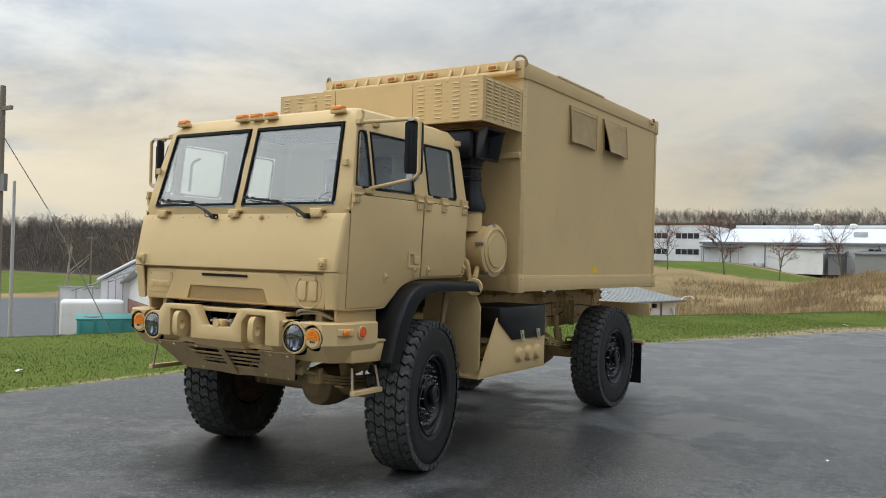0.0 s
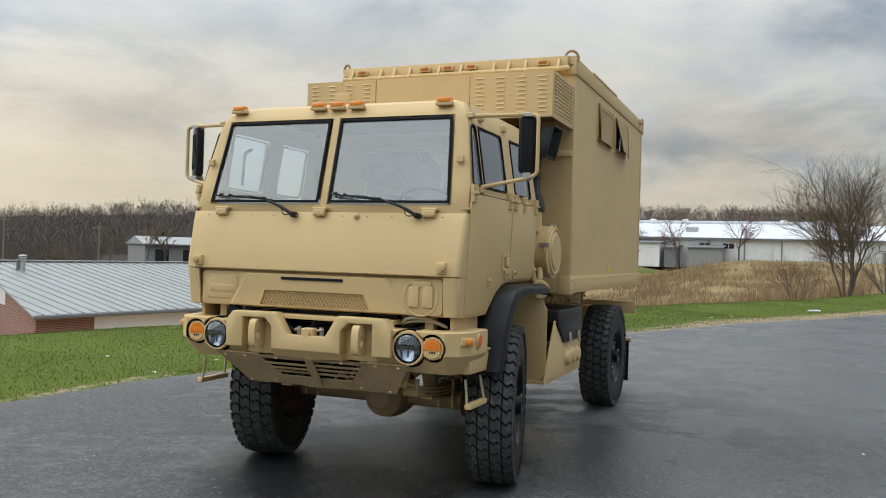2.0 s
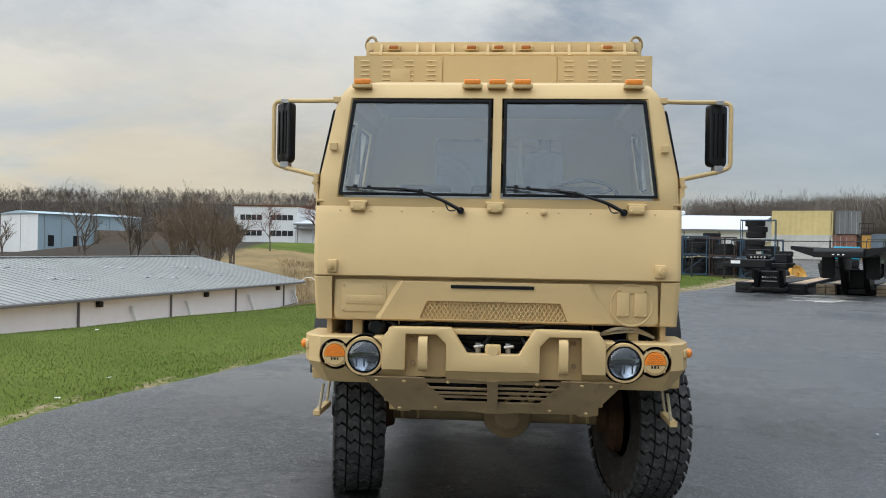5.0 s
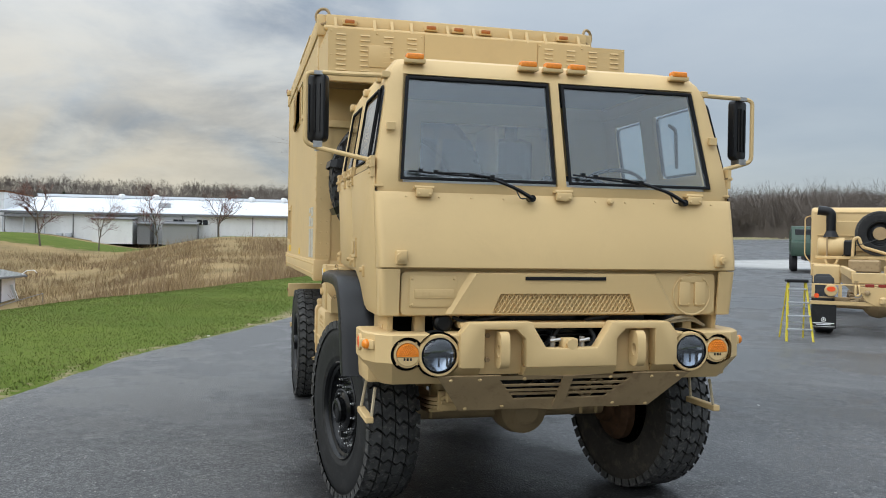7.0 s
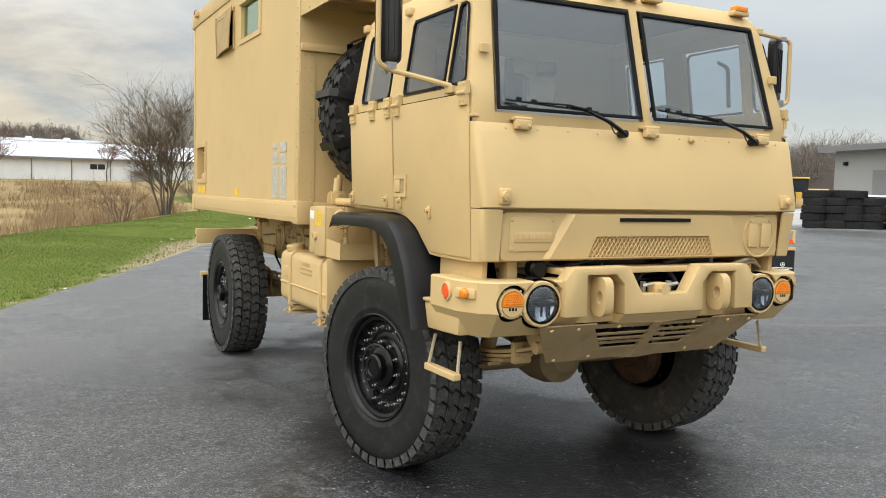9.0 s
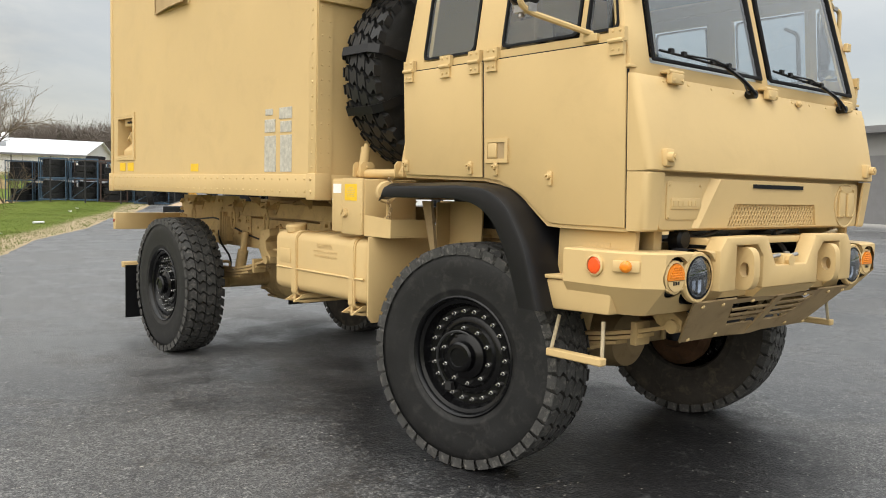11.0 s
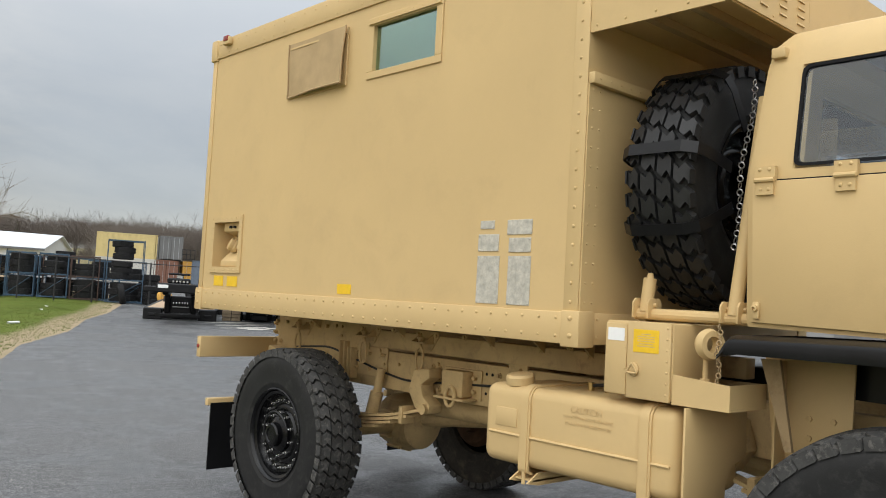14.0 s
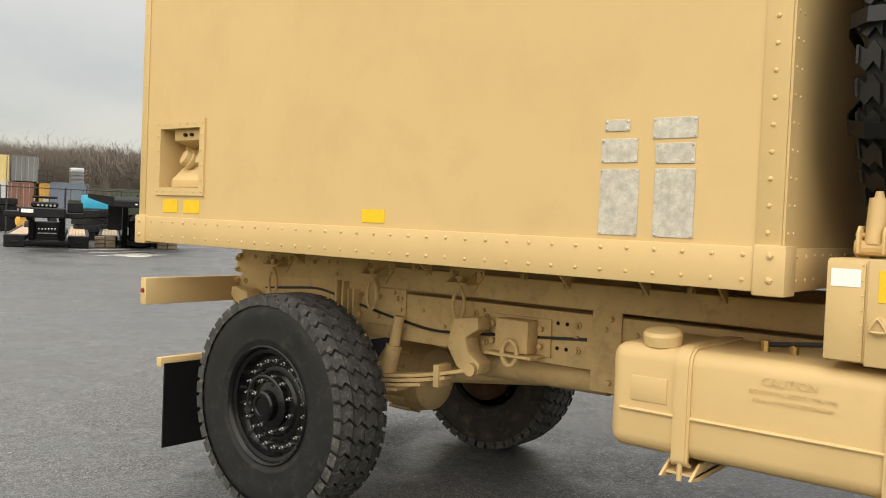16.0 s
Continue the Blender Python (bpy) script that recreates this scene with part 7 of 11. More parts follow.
# front roof rail with gussets and marker lamps
part("roof_rail", block(-1.10, 1.10, 1.27, 1.335, 3.30, 3.43, 0.006), M["tan"], van, "front roof rail")
part("roof_tube", tubes(([(-1.12, 1.245, 3.315), (1.12, 1.245, 3.315)], 0.022), n=10), M["tan"], van)
for x in (-0.72, -0.58, -0.42, -0.12, 0.10, 0.42, 0.56, 0.72, 1.02, -1.03):
    part("rail_gusset", slab([(1.268, 3.41), (1.268, 3.31), (1.215, 3.305), (1.225, 3.33)], "x", x - 0.012, x + 0.012), M["tan"], van)
for x in (-0.92, -0.26, -0.03, 0.20, 0.88):
    part("roof_marker", block(x - 0.055, x + 0.055, 1.235, 1.275, 3.35, 3.395, 0.008), M["tan"], van)
    part("roof_marker_lens", block(x - 0.040, x + 0.040, 1.226, 1.262, 3.360, 3.392, 0.010), M["dull_amber"], van, "dull amber marker lens")

# air-conditioner bay over the cab
b_ = bmesh.new()
AY, AZ0, AZ1 = 0.635, 2.785, 3.165
bay = None
for r in ((-BX, -BX + 0.012, AY, BY0, AZ0, AZ1), (BX - 0.012, BX, AY, BY0, AZ0, AZ1), (-BX + 0.012, BX - 0.012, AY, BY0, AZ1 - 0.012, AZ1), (-BX + 0.012, BX - 0.012, AY, AY + 0.012, AZ0 + 0.0, AZ1 - 0.012)):
    if bay is None:
        box(b_, *r)
        bay = part("air_conditioner_bay", b_, M["tan"], truck, "tan louvred bay over the cab")
    else:
        part("bay_panel", block(*r), M["tan"], bay)
part("bay_floor", block(-BX + 0.012, BX - 0.012, AY + 0.012, BY0, AZ0 + 0.07, AZ0 + 0.08), M["tan"], bay)
for y in (0.85, 1.08):
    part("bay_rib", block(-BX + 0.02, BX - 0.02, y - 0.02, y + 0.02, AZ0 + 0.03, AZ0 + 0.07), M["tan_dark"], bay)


def louvre_panel(x0, x1, rows, y=AY):
    """A bolted panel with punched louvres in columns."""
    bm = bmesh.new()
    box(bm, x0 + 0.004, x1 - 0.004, y - 0.010, y, AZ0 + 0.004, AZ1 - 0.004)
    part("louvre_panel", bm, M["tan"], bay, "bolted louvre panel")
    bm, dk = bmesh.new(), bmesh.new()
    cols = np.linspace(x0 + 0.09, x1 - 0.09, rows)
    for k, x in enumerate(cols):
        for z in np.arange(AZ0 + 0.045, AZ1 - 0.03, 0.036):
            prism(bm, [(y - 0.010, z + 0.012), (y - 0.017, z), (y - 0.010, z + 0.001)], "x", x - 0.034, x + 0.034)
            # a strip of darker tan paints the slot's shade below each lip
            box(dk, x - 0.031, x + 0.031, y - 0.0125, y - 0.0102, z - 0.0015, z + 0.0012)
    tagged(part("louvre", bm, M["tan"], bay), kind="stuff")
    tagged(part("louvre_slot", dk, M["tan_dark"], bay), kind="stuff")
    bm = bmesh.new()
    for x in (x0 + 0.02, (x0 + x1) / 2, x1 - 0.02):
        for z in (AZ0 + 0.022, (AZ0 + AZ1) / 2, AZ1 - 0.022):
            dome(bm, (x, y - 0.010, z), (0, -1, 0), 0.007)
    tagged(part("panel_bolt", bm, M["tan"], bay), kind="stuff")


louvre_panel(-BX, -0.45, 4)
louvre_panel(0.43, BX, 4)
part("plain_panel", block(-0.446, 0.426, AY - 0.007, AY, AZ0 + 0.004, AZ1 - 0.004), M["tan"], bay)
part("bay_door", block(-0.86, -0.70, AY - 0.016, AY - 0.009, 2.90, 3.06, 0.002), M["tan"], bay)
b_, dk_ = bmesh.new(), bmesh.new()
for y in np.linspace(0.72, 1.24, 5):
    for z in np.arange(AZ0 + 0.05, AZ1 - 0.03, 0.030):
        prism(b_, [(BX, z + 0.013), (BX + 0.009, z), (BX, z + 0.001)], "y", y - 0.044, y + 0.044)
        # slot shade again as a darker strip on the side louvres
        box(dk_, BX + 0.0002, BX + 0.0025, y - 0.040, y + 0.040, z - 0.0015, z + 0.0012)
tagged(part("louvre", b_, M["tan"], bay), kind="stuff")
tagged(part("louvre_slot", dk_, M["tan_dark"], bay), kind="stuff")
b_ = bmesh.new()
for y in np.linspace(0.67, 1.30, 5):
    for z in (AZ0 + 0.03, AZ1 - 0.03):
        dome(b_, (-BX, y, z), (-1, 0, 0), 0.007)
        dome(b_, (BX, y, z), (1, 0, 0), 0.007)
tagged(part("bay_bolt", b_, M["tan"], bay), kind="stuff")

# front wall: ledge and rivets in the shade of the bay
part("front_ledge", block(-BX, BX, BY0 - 0.035, BY0, 2.545, 2.60, 0.005), M["tan"], van, "riveted ledge")
part("front_strip", block(-BX, -BX + 0.11, BY0 - 0.008, BY0, 1.49, 2.545), M["tan"], van)
part("front_strip", block(BX - 0.11, BX, BY0 - 0.008, BY0, 1.49, 2.545), M["tan"], van)
rivets([(s * (BX - dx), BY0 - 0.008, z) for s in (-1, 1) for dx in (0.03, 0.085) for z in np.arange(1.53, 2.53, 0.09)], (0, -1, 0), 0.007)
rivets([(x, BY0 - 0.035, 2.572) for x in np.arange(-1.1, 1.12, 0.08)], (0, -1, 0), 0.006)
part("front_rail", block(-BX, BX, BY0 - 0.012, BY0, BZ0 - 0.01, 1.483, 0.003), M["tan"], van)
rivets([(x, BY0 - 0.012, z) for x in np.arange(-1.02, 1.05, 0.105) for z in (1.372, 1.455)], (0, -1, 0))

# side windows and canvas covers
def van_window(side, y0, y1, cover):
    z0, z1 = 2.865, 3.15
    bm = bmesh.new()
    for r in ((y0 - 0.055, y1 + 0.055, z0 - 0.045, z0), (y0 - 0.055, y1 + 0.055, z1, z1 + 0.05), (y0 - 0.055, y0, z0, z1), (y1, y1 + 0.055, z0, z1)):
        box(bm, *sorted((side * BX, side * (BX + 0.010))), *r)
    bev(bm, 0.003, 1)
    fr = part("window_frame", bm, M["tan"], van, "screwed window frame")
    bm = bmesh.new()
    prism(bm, [(y0, z0), (y1, z0), (y1, z1), (y0, z1)], "x", *sorted((side * (BX - 0.02), side * (BX - 0.026))))
    part("window_pane", bm, M["box_glass"], van, "greenish window pane").visible_shadow = False
    bm = bmesh.new()
    for yy in np.linspace(y0 - 0.03, y1 + 0.03, 9):
        dome(bm, (side * (BX + 0.010), yy, z1 + 0.03), (side, 0, 0), 0.005)
    box(bm, *sorted((side * (BX + 0.010), side * (BX + 0.022))), y0 - 0.04, y1 + 0.04, z1 + 0.008, z1 + 0.020)
    part("cover_track", bm, M["tan"], van)
    if not cover:
        return
    # a canvas flap, fixed at the top and hanging free below
    bm = bmesh.new()
    rows = []
    ny, nz = 18, 14
    for j in range(nz + 1):
        v = j / nz
        row = []
        for i in range(ny + 1):
            u = i / ny
            y = y0 - 0.06 + (y1 - y0 + 0.12) * u
            z = z1 + 0.05 - (z1 - z0 + 0.085) * v
            # stiff flaps that stand off along their front edge
            if side < 0:
                out = 0.014 + 0.045 * (1 - u) * (0.35 + 0.65 * v) + 0.004 * math.sin(7 * u + 4 * v)
            else:
                out = 0.014 + cover * v * (1 - 0.65 * u) + 0.006 * math.sin(7 * u + 4 * v) * v
            row.append((side * (BX + out), y + 0.005 * math.sin(4 * v + 2 * u) * v, z + 0.004 * v * math.sin(5 * u)))
        rows.append(row)
    sheet(bm, rows)
    bmesh.ops.recalc_face_normals(bm, faces=bm.faces)
    thicken(bm, 0.004)
    c = part("window_cover", bm, M["canvas"], van, "loose tan canvas cover", sharp=60)
    bm = bmesh.new()
    for u in (0, -1):
        tube(bm, [Vector(r[u]) + Vector((side * 0.004, 0, 0)) for r in rows], 0.006, 5)
    tube(bm, [Vector(p) + Vector((side * 0.004, 0, 0)) for p in rows[-1]], 0.007, 5)
    part("cover_hem", bm, M["canvas"], van, "stitched cover hem")


van_window(-1, 2.42, 2.99, 0)
van_window(-1, 3.31, 3.87, 0.035)
van_window(1, 2.42, 2.99, 0.030)
van_window(1, 3.31, 3.87, 0.095)
# inner partition so the windows look into a dim room
part("van_lining", block(-BX + 0.06, BX - 0.06, BY0 + 0.06, BY1 - 0.06, 1.40, 1.42), M["liner"], van)

# labels and bare plates
for y0, y1, z0, z1 in ((3.08, 3.22, 1.505, 1.565), (4.685, 4.825, 1.512, 1.588), (4.475, 4.625, 1.512, 1.586)):
    lb = part("yellow_label", block(-BX - 0.003, -BX, y0, y1, z0, z1), M["yellow"], van, "small yellow label")
part("yellow_label", block(BX, BX + 0.003, 3.06, 3.20, 1.505, 1.57), M["yellow"], van, "small yellow label")
for y0, y1, z0, z1 in ((1.89, 1.99, 1.88, 1.922), (1.855, 2.0, 1.765, 1.852), (1.845, 2.0, 1.50, 1.742), (1.635, 1.80, 1.848, 1.922), (1.64, 1.785, 1.76, 1.832), (1.635, 1.785, 1.50, 1.742)):
    b_ = block(-BX - 0.004, -BX, y0, y1, z0, z1, 0.001, 1)
    for y in (y0 + 0.008, y1 - 0.008):
        for z in (z0 + 0.008, z1 - 0.008):
            dome(b_, (-BX - 0.004, y, z), (-1, 0, 0), 0.005)
    part("data_plate", b_, M["plate"], van, "scuffed bare metal plate")

# cable recess at the rear
b_ = bmesh.new()
y0, y1, z0, z1, d_ = 4.48, 4.855, 1.655, 1.99, 0.16
for r in ((-BX + d_, -BX + d_ + 0.01, y0, y1, z0, z1), (-BX + 0.05, -BX + d_, y0 - 0.01, y0, z0, z1), (-BX + 0.05, -BX + d_, y1, y1 + 0.01, z0, z1), (-BX + 0.05, -BX + d_, y0, y1, z0 - 0.01, z0), (-BX + 0.05, -BX + d_, y0, y1, z1, z1 + 0.01)):
    box(b_, *r)
part("recess", b_, M["tan"], van, "recessed cable entry")
b_ = bmesh.new()
for r in ((y0 - 0.045, y1 + 0.045, z0 - 0.045, z0), (y0 - 0.045, y1 + 0.045, z1, z1 + 0.05), (y0 - 0.045, y0, z0, z1), (y1, y1 + 0.045, z0, z1)):
    box(b_, -BX - 0.012, -BX, *r)
for y in np.linspace(y0 - 0.025, y1 + 0.025, 7):
    dome(b_, (-BX - 0.012, y, z0 - 0.022), (-1, 0, 0), 0.007), dome(b_, (-BX - 0.012, y, z1 + 0.025), (-1, 0, 0), 0.007)
for z in np.linspace(z0 + 0.04, z1 - 0.04, 4):
    dome(b_, (-BX - 0.012, y0 - 0.022, z), (-1, 0, 0), 0.007), dome(b_, (-BX - 0.012, y1 + 0.022, z), (-1, 0, 0), 0.007)
part("recess_frame", b_, M["tan"], van, "riveted frame")
b_ = bmesh.new()
prism(b_, [(-BX + d_, 1.99), (-BX + 0.03, 1.99), (-BX + 0.03, 1.925), (-BX + d_, 1.885)], "y", y0 + 0.002, y1 - 0.075)
prism(b_, [(-BX + d_, 1.657), (-BX + 0.02, 1.657), (-BX + 0.02, 1.70), (-BX + 0.10, 1.78), (-BX + d_, 1.80)], "y", y0 + 0.002, y1 - 0.07)
bev(b_, 0.006, 2)
part("recess_bracket", b_, M["tan"], van)
for y in (4.68, 4.53):
    b_ = bmesh.new()
    ax = Vector((-0.75, 0.25, 0.35)).normalized()
    lathe(b_, [(0.040, -0.02), (0.040, 0.02), (0.052, 0.024), (0.052, 0.05), (0.046, 0.055), (0.046, 0.085), (0.038, 0.09), (0.0, 0.09)], (-BX + 0.12, y, 1.80), ax, 20)
    part("power_socket", b_, M["tan"], van, "capped round power socket")
b_ = bmesh.new()
for y in (4.60, 4.66):
    cyl(b_, (-BX + 0.03, y, 1.955), (-BX + 0.012, y, 1.955), 0.010, n=8)
part("recess_switch", b_, M["black"], van)

# ---- buildings ----
M["white_metal"] = surface("white_metal_wall", (0.72, 0.72, 0.71), 0.55, var=0.06, scale=0.8, fine=12, bump=0.05, stretch=(1, 1, 0.15), dirt=(0.45, 0.43, 0.40), dirt_amount=0.25)
M["pink_white"] = surface("pale_metal_wall", (0.90, 0.88, 0.91), 0.55, var=0.03, scale=0.6, fine=12, bump=0.05, dirt=(0.55, 0.52, 0.52), dirt_amount=0.1)
M["grey_roof"] = surface("grey_metal_roof", (0.33, 0.335, 0.325), 0.5, metal=0.15, var=0.10, scale=0.35, fine=9, bump=0.05, dirt=(0.24, 0.24, 0.235), dirt_amount=0.3)
M["white_roof"] = surface("white_metal_roof", (0.66, 0.68, 0.71), 0.45, var=0.05, scale=0.2, fine=6, bump=0.03)
M["dark_trim"] = surface("dark_trim", (0.16, 0.16, 0.165), 0.5, var=0.1, scale=3, bump=0.05)
M["dark_window"] = surface("dark_window", (0.02, 0.023, 0.028), 0.12, var=0.2, scale=3, bump=0.0)
M["blue_wall"] = surface("pale_blue_wall", (0.36, 0.46, 0.52), 0.6, var=0.06, scale=0.5, bump=0.04)
M["brown_wall"] = surface("brown_wall", (0.25, 0.19, 0.14), 0.7, var=0.1, scale=0.5, bump=0.04)
k_ = Nodes("red_brick")
sx_, cx_, bt_ = k_.n.new("ShaderNodeSeparateXYZ"), k_.n.new("ShaderNodeCombineXYZ"), k_.n.new("ShaderNodeTexBrick")
k_.l.new(k_.tc.outputs["Object"], sx_.inputs[0])
k_.put(cx_.inputs[0], k_.math("ADD", sx_.outputs[0], sx_.outputs[1])), k_.put(cx_.inputs[1], sx_.outputs[2])
k_.l.new(cx_.outputs[0], bt_.inputs["Vector"])
for nm_, v_ in (("Color1", (0.22, 0.075, 0.05)), ("Color2", (0.31, 0.12, 0.075)), ("Mortar", (0.42, 0.36, 0.32)), ("Scale", 1.0), ("Mortar Size", 0.012), ("Brick Width", 0.26), ("Row Height", 0.085)):
    k_.put(bt_.inputs[nm_], v_)
k_.set(Base_Color=k_.mix(k_.math("MULTIPLY", k_.noise(1.2, 5, 0.6), 0.4), bt_.outputs["Color"], (0.16, 0.06, 0.045)), Roughness=0.9)
M["brick"] = k_.bump(bt_.outputs["Fac"], 0.2, 0.01).m
M["grey_wall"] = surface("grey_metal_wall", (0.25, 0.25, 0.245), 0.6, var=0.06, scale=0.6, bump=0.04, stretch=(1, 1, 0.2))
M["teal"] = surface("teal_paint", (0.03, 0.22, 0.21), 0.5, var=0.15, scale=1.5, bump=0.05, dirt=(0.10, 0.12, 0.11))
M["wood_pole"] = surface("weathered_pole", (0.20, 0.17, 0.14), 0.9, var=0.2, scale=4, fine=40, bump=0.3, stretch=(8, 8, 0.5))
M["galv"] = surface("galvanised", (0.45, 0.46, 0.47), 0.45, metal=0.6, var=0.1, scale=6, bump=0.05)


def frame_of(p0, p1):
    """A local frame with x along p0-p1, y to its left, z up, at p0."""
    d = (Vector((*p1, 0)) - Vector((*p0, 0)))
    a = math.atan2(d.y, d.x)
    return Matrix.Translation((*p0, 0)) @ Matrix.Rotation(a, 4, "Z"), d.length


def skewed(bm, x0, k, back=False):
    """Slant the end of a long form: what lies past x0 moves along x by k times its y, behind or before its front."""
    for v in bm.verts:
        if v.co.x > x0:
            v.co.x += k * (max(v.co.y, 0.0) if back else min(v.co.y, 0.0))
    return bm


def local(bm, m):
    bmesh.ops.transform(bm, matrix=m, verts=bm.verts)
    return bm


# the low shed in the dip, with its long ribbed roof
m_, L_ = frame_of((-21.4, 79.5), (-31.8, 25.6))
shed = thing("storage_shed", (-26, 52, -5.0), "long pale metal shed with a ribbed grey roof", "building")
D_ = 24.0
EV, RG, BS, SK = -1.95, 0.25, -5.3, 0.32
part("wall", local(block(0, L_ - 3.3, -0.25, 0, BS, EV), m_), M["pink_white"], shed, "pale metal front wall")
part("wall", local(block(0, 0.25, -D_, -0.25, BS, EV), m_), M["pink_white"], shed)
part("wall", local(skewed(block(0.25, L_, -D_, -D_ + 0.25, BS, EV), L_ - 1, SK), m_), M["pink_white"], shed)
def gable_at(xx, ya, yb, mat, label):
    """The wall under the roof's slope between two places across the end."""
    def top(y):
        return EV + (RG - 0.05 - EV) * (1 - abs(y + D_ / 2) / (D_ / 2))
    ring = [(ya, EV), (yb, EV), (yb, top(yb))] + ([(-D_ / 2, top(-D_ / 2))] if yb > -D_ / 2 > ya else []) + [(ya, top(ya))]
    b2 = bmesh.new()
    prism(b2, [p for i, p in enumerate(ring) if p != ring[i - 1]], "x", xx, xx + 0.25)
    part("gable", local(skewed(b2, L_ - 1, SK), m_), M[mat], shed, label)


gable_at(0.02, -D_, 0.0, "white_metal", "white metal gable")
gable_at(L_ - 0.27, -6.5, 0.0, "brick", "brick under the roof slope")
gable_at(L_ - 0.27, -D_, -6.5, "white_metal", "white metal gable")
wall_b = part("brick_wall", local(block(L_ - 3.3, L_, -0.25, 0, BS, EV), m_), M["brick"], shed, "red brick wall section")
part("brick_wall", local(skewed(block(L_ - 0.25, L_, -D_, -0.25, BS, EV), L_ - 1, SK), m_), M["brick"], shed, "red brick gable wall")
for sg, y0, y1 in ((0, 0.7, -D_ / 2), (1, -D_ - 0.7, -D_ / 2)):
    ez = EV - 0.7 * (RG - EV) / (D_ / 2)
    b_ = bmesh.new()
    prism(b_, [(y0, ez), (y1, RG), (y1, RG + 0.10), (y0, ez + 0.10)], "x", -0.6, L_ + 0.6)
    skewed(b_, L_ - 1, SK)
    part("roof", local(b_, m_), M["grey_roof"], shed, "grey metal roof")
    b_ = bmesh.new()
    for x in np.arange(-0.55, L_ + 0.6, 0.75):
        c_ = min(1.0, max(0.0, ((x - L_ - 0.5) / SK - y0) / (y1 - y0)))     # ribs stop at the slanted edge
        if sg and x > L_ + 0.5 + SK * y1:
            continue
        c_ = 1.0 if sg else c_
        ym, zm = y0 + (y1 - y0) * c_, ez + (RG - ez) * c_
        if c_ > 0.02:
            prism(b_, [(y0, ez + 0.10), (ym, zm + 0.10), (ym, zm + 0.16), (y0, ez + 0.16)], "x", x - 0.05, x + 0.05)
    tagged(part("roof_rib", local(b_, m_), M["grey_roof"], shed), kind="stuff")
part("gutter", local(block(-0.6, L_ + 0.6, 0.70, 0.85, EV - 0.24, EV - 0.06, 0.03), m_), M["dark_trim"], shed)
part("ridge_cap", local(block(-0.6, L_ + 0.6 - SK * D_ / 2, -D_ / 2 - 0.3, -D_ / 2 + 0.3, RG + 0.14, RG + 0.20), m_), M["galv"], shed)
for x in (3.0, 12.5, 22.5, 33.0, 44.0):
    part("downpipe", local(block(x - 0.06, x + 0.06, 0.02, 0.14, BS, EV - 0.1), m_), M["dark_trim"], shed)
for x in (4.4, 17.5, 31, 45):
    b_ = block(x - 0.25, x + 0.25, 0.0, 0.28, EV - 0.75, EV - 0.35, 0.05)
    part("wall_lamp", local(b_, m_), M["black"], shed, "black wall lamp")
for x in (1.0, 10.3, 20.5, 27.5):
    b_ = bmesh.new()
    prism(b_, [(0.0, EV - 0.9), (0.25, EV - 0.9), (1.2, BS), (0.9, BS)], "x", x - 0.09, x + 0.09)
    part("wall_brace", local(b_, m_), M["white_metal"], shed)
b_ = bmesh.new()
for k, (x0, y0) in enumerate(((8, -3), (8, -6.5), (17, -3.2), (17, -7), (27, -4), (27, -8), (36, -5))):
    for i in range(3):
        x, y = x0 + 1.4 * i, y0 - 0.35 * i
        z = EV + (RG - EV) * (-y) / (D_ / 2) + 0.16
        b2 = box(b_, x - 0.35, x + 0.35, y - 0.08, y + 0.08, z, z + 0.05)
tagged(part("snow_guard", local(b_, m_), M["white_roof"], shed), kind="stuff")
b_ = bmesh.new()
FX = L_ - 5.2
cyl(b_, (FX + 0.55, -9.2, RG - 1.2), (FX + 0.55, -9.2, RG + 0.42), 0.16, n=16)
lathe(b_, [(0.16, 0), (0.24, 0.02), (0.24, 0.06), (0.17, 0.1), (0.25, 0.14), (0.2, 0.2), (0, 0.22)], (FX + 0.55, -9.2, RG + 0.38), (0, 0, 1), 16)
part("roof_flue", local(b_, m_), M["galv"], shed, "galvanised flue")
b_ = bmesh.new()
cyl(b_, (FX + 0.72, -9.35, RG - 1.2), (FX + 0.72, -9.35, RG + 0.22), 0.13, n=16)
lathe(b_, [(0.13, 0), (0.2, 0.02), (0.2, 0.06), (0.0, 0.14)], (FX + 0.72, -9.35, RG + 0.2), (0, 0, 1), 16)
part("roof_flue", local(b_, m_), M["dark_trim"], shed, "slim dark-capped flue")
b_ = tubes((fillet([(0, 0.2, EV - 0.3), (-0.2, 0.9, EV + 0.35), (-0.5, 1.5, EV + 0.4), (-0.6, 1.7, EV + 0.15)], 0.2), 0.04), n=6)
part("yard_lamp", local(b_, m_), M["white"], shed)
rail = thing("handrail", (-20, 60, -4.2), "thin dark pipe rail along the bank", "rail")
ps = [(-17.5, 72), (-19.5, 62), (-21.5, 52), (-24, 42), (-26, 34)]
b_ = tubes(([(x, y, float(height(x, y)) + 1.0) for x, y in ps], 0.035), n=5)
part("rail", b_, M["dark_trim"], rail)
for x, y in ps:
    h = float(height(x, y))
    part("post", tubes(([(x, y, h - 0.1), (x, y, h + 1.0)], 0.03), n=5), M["dark_trim"], rail)

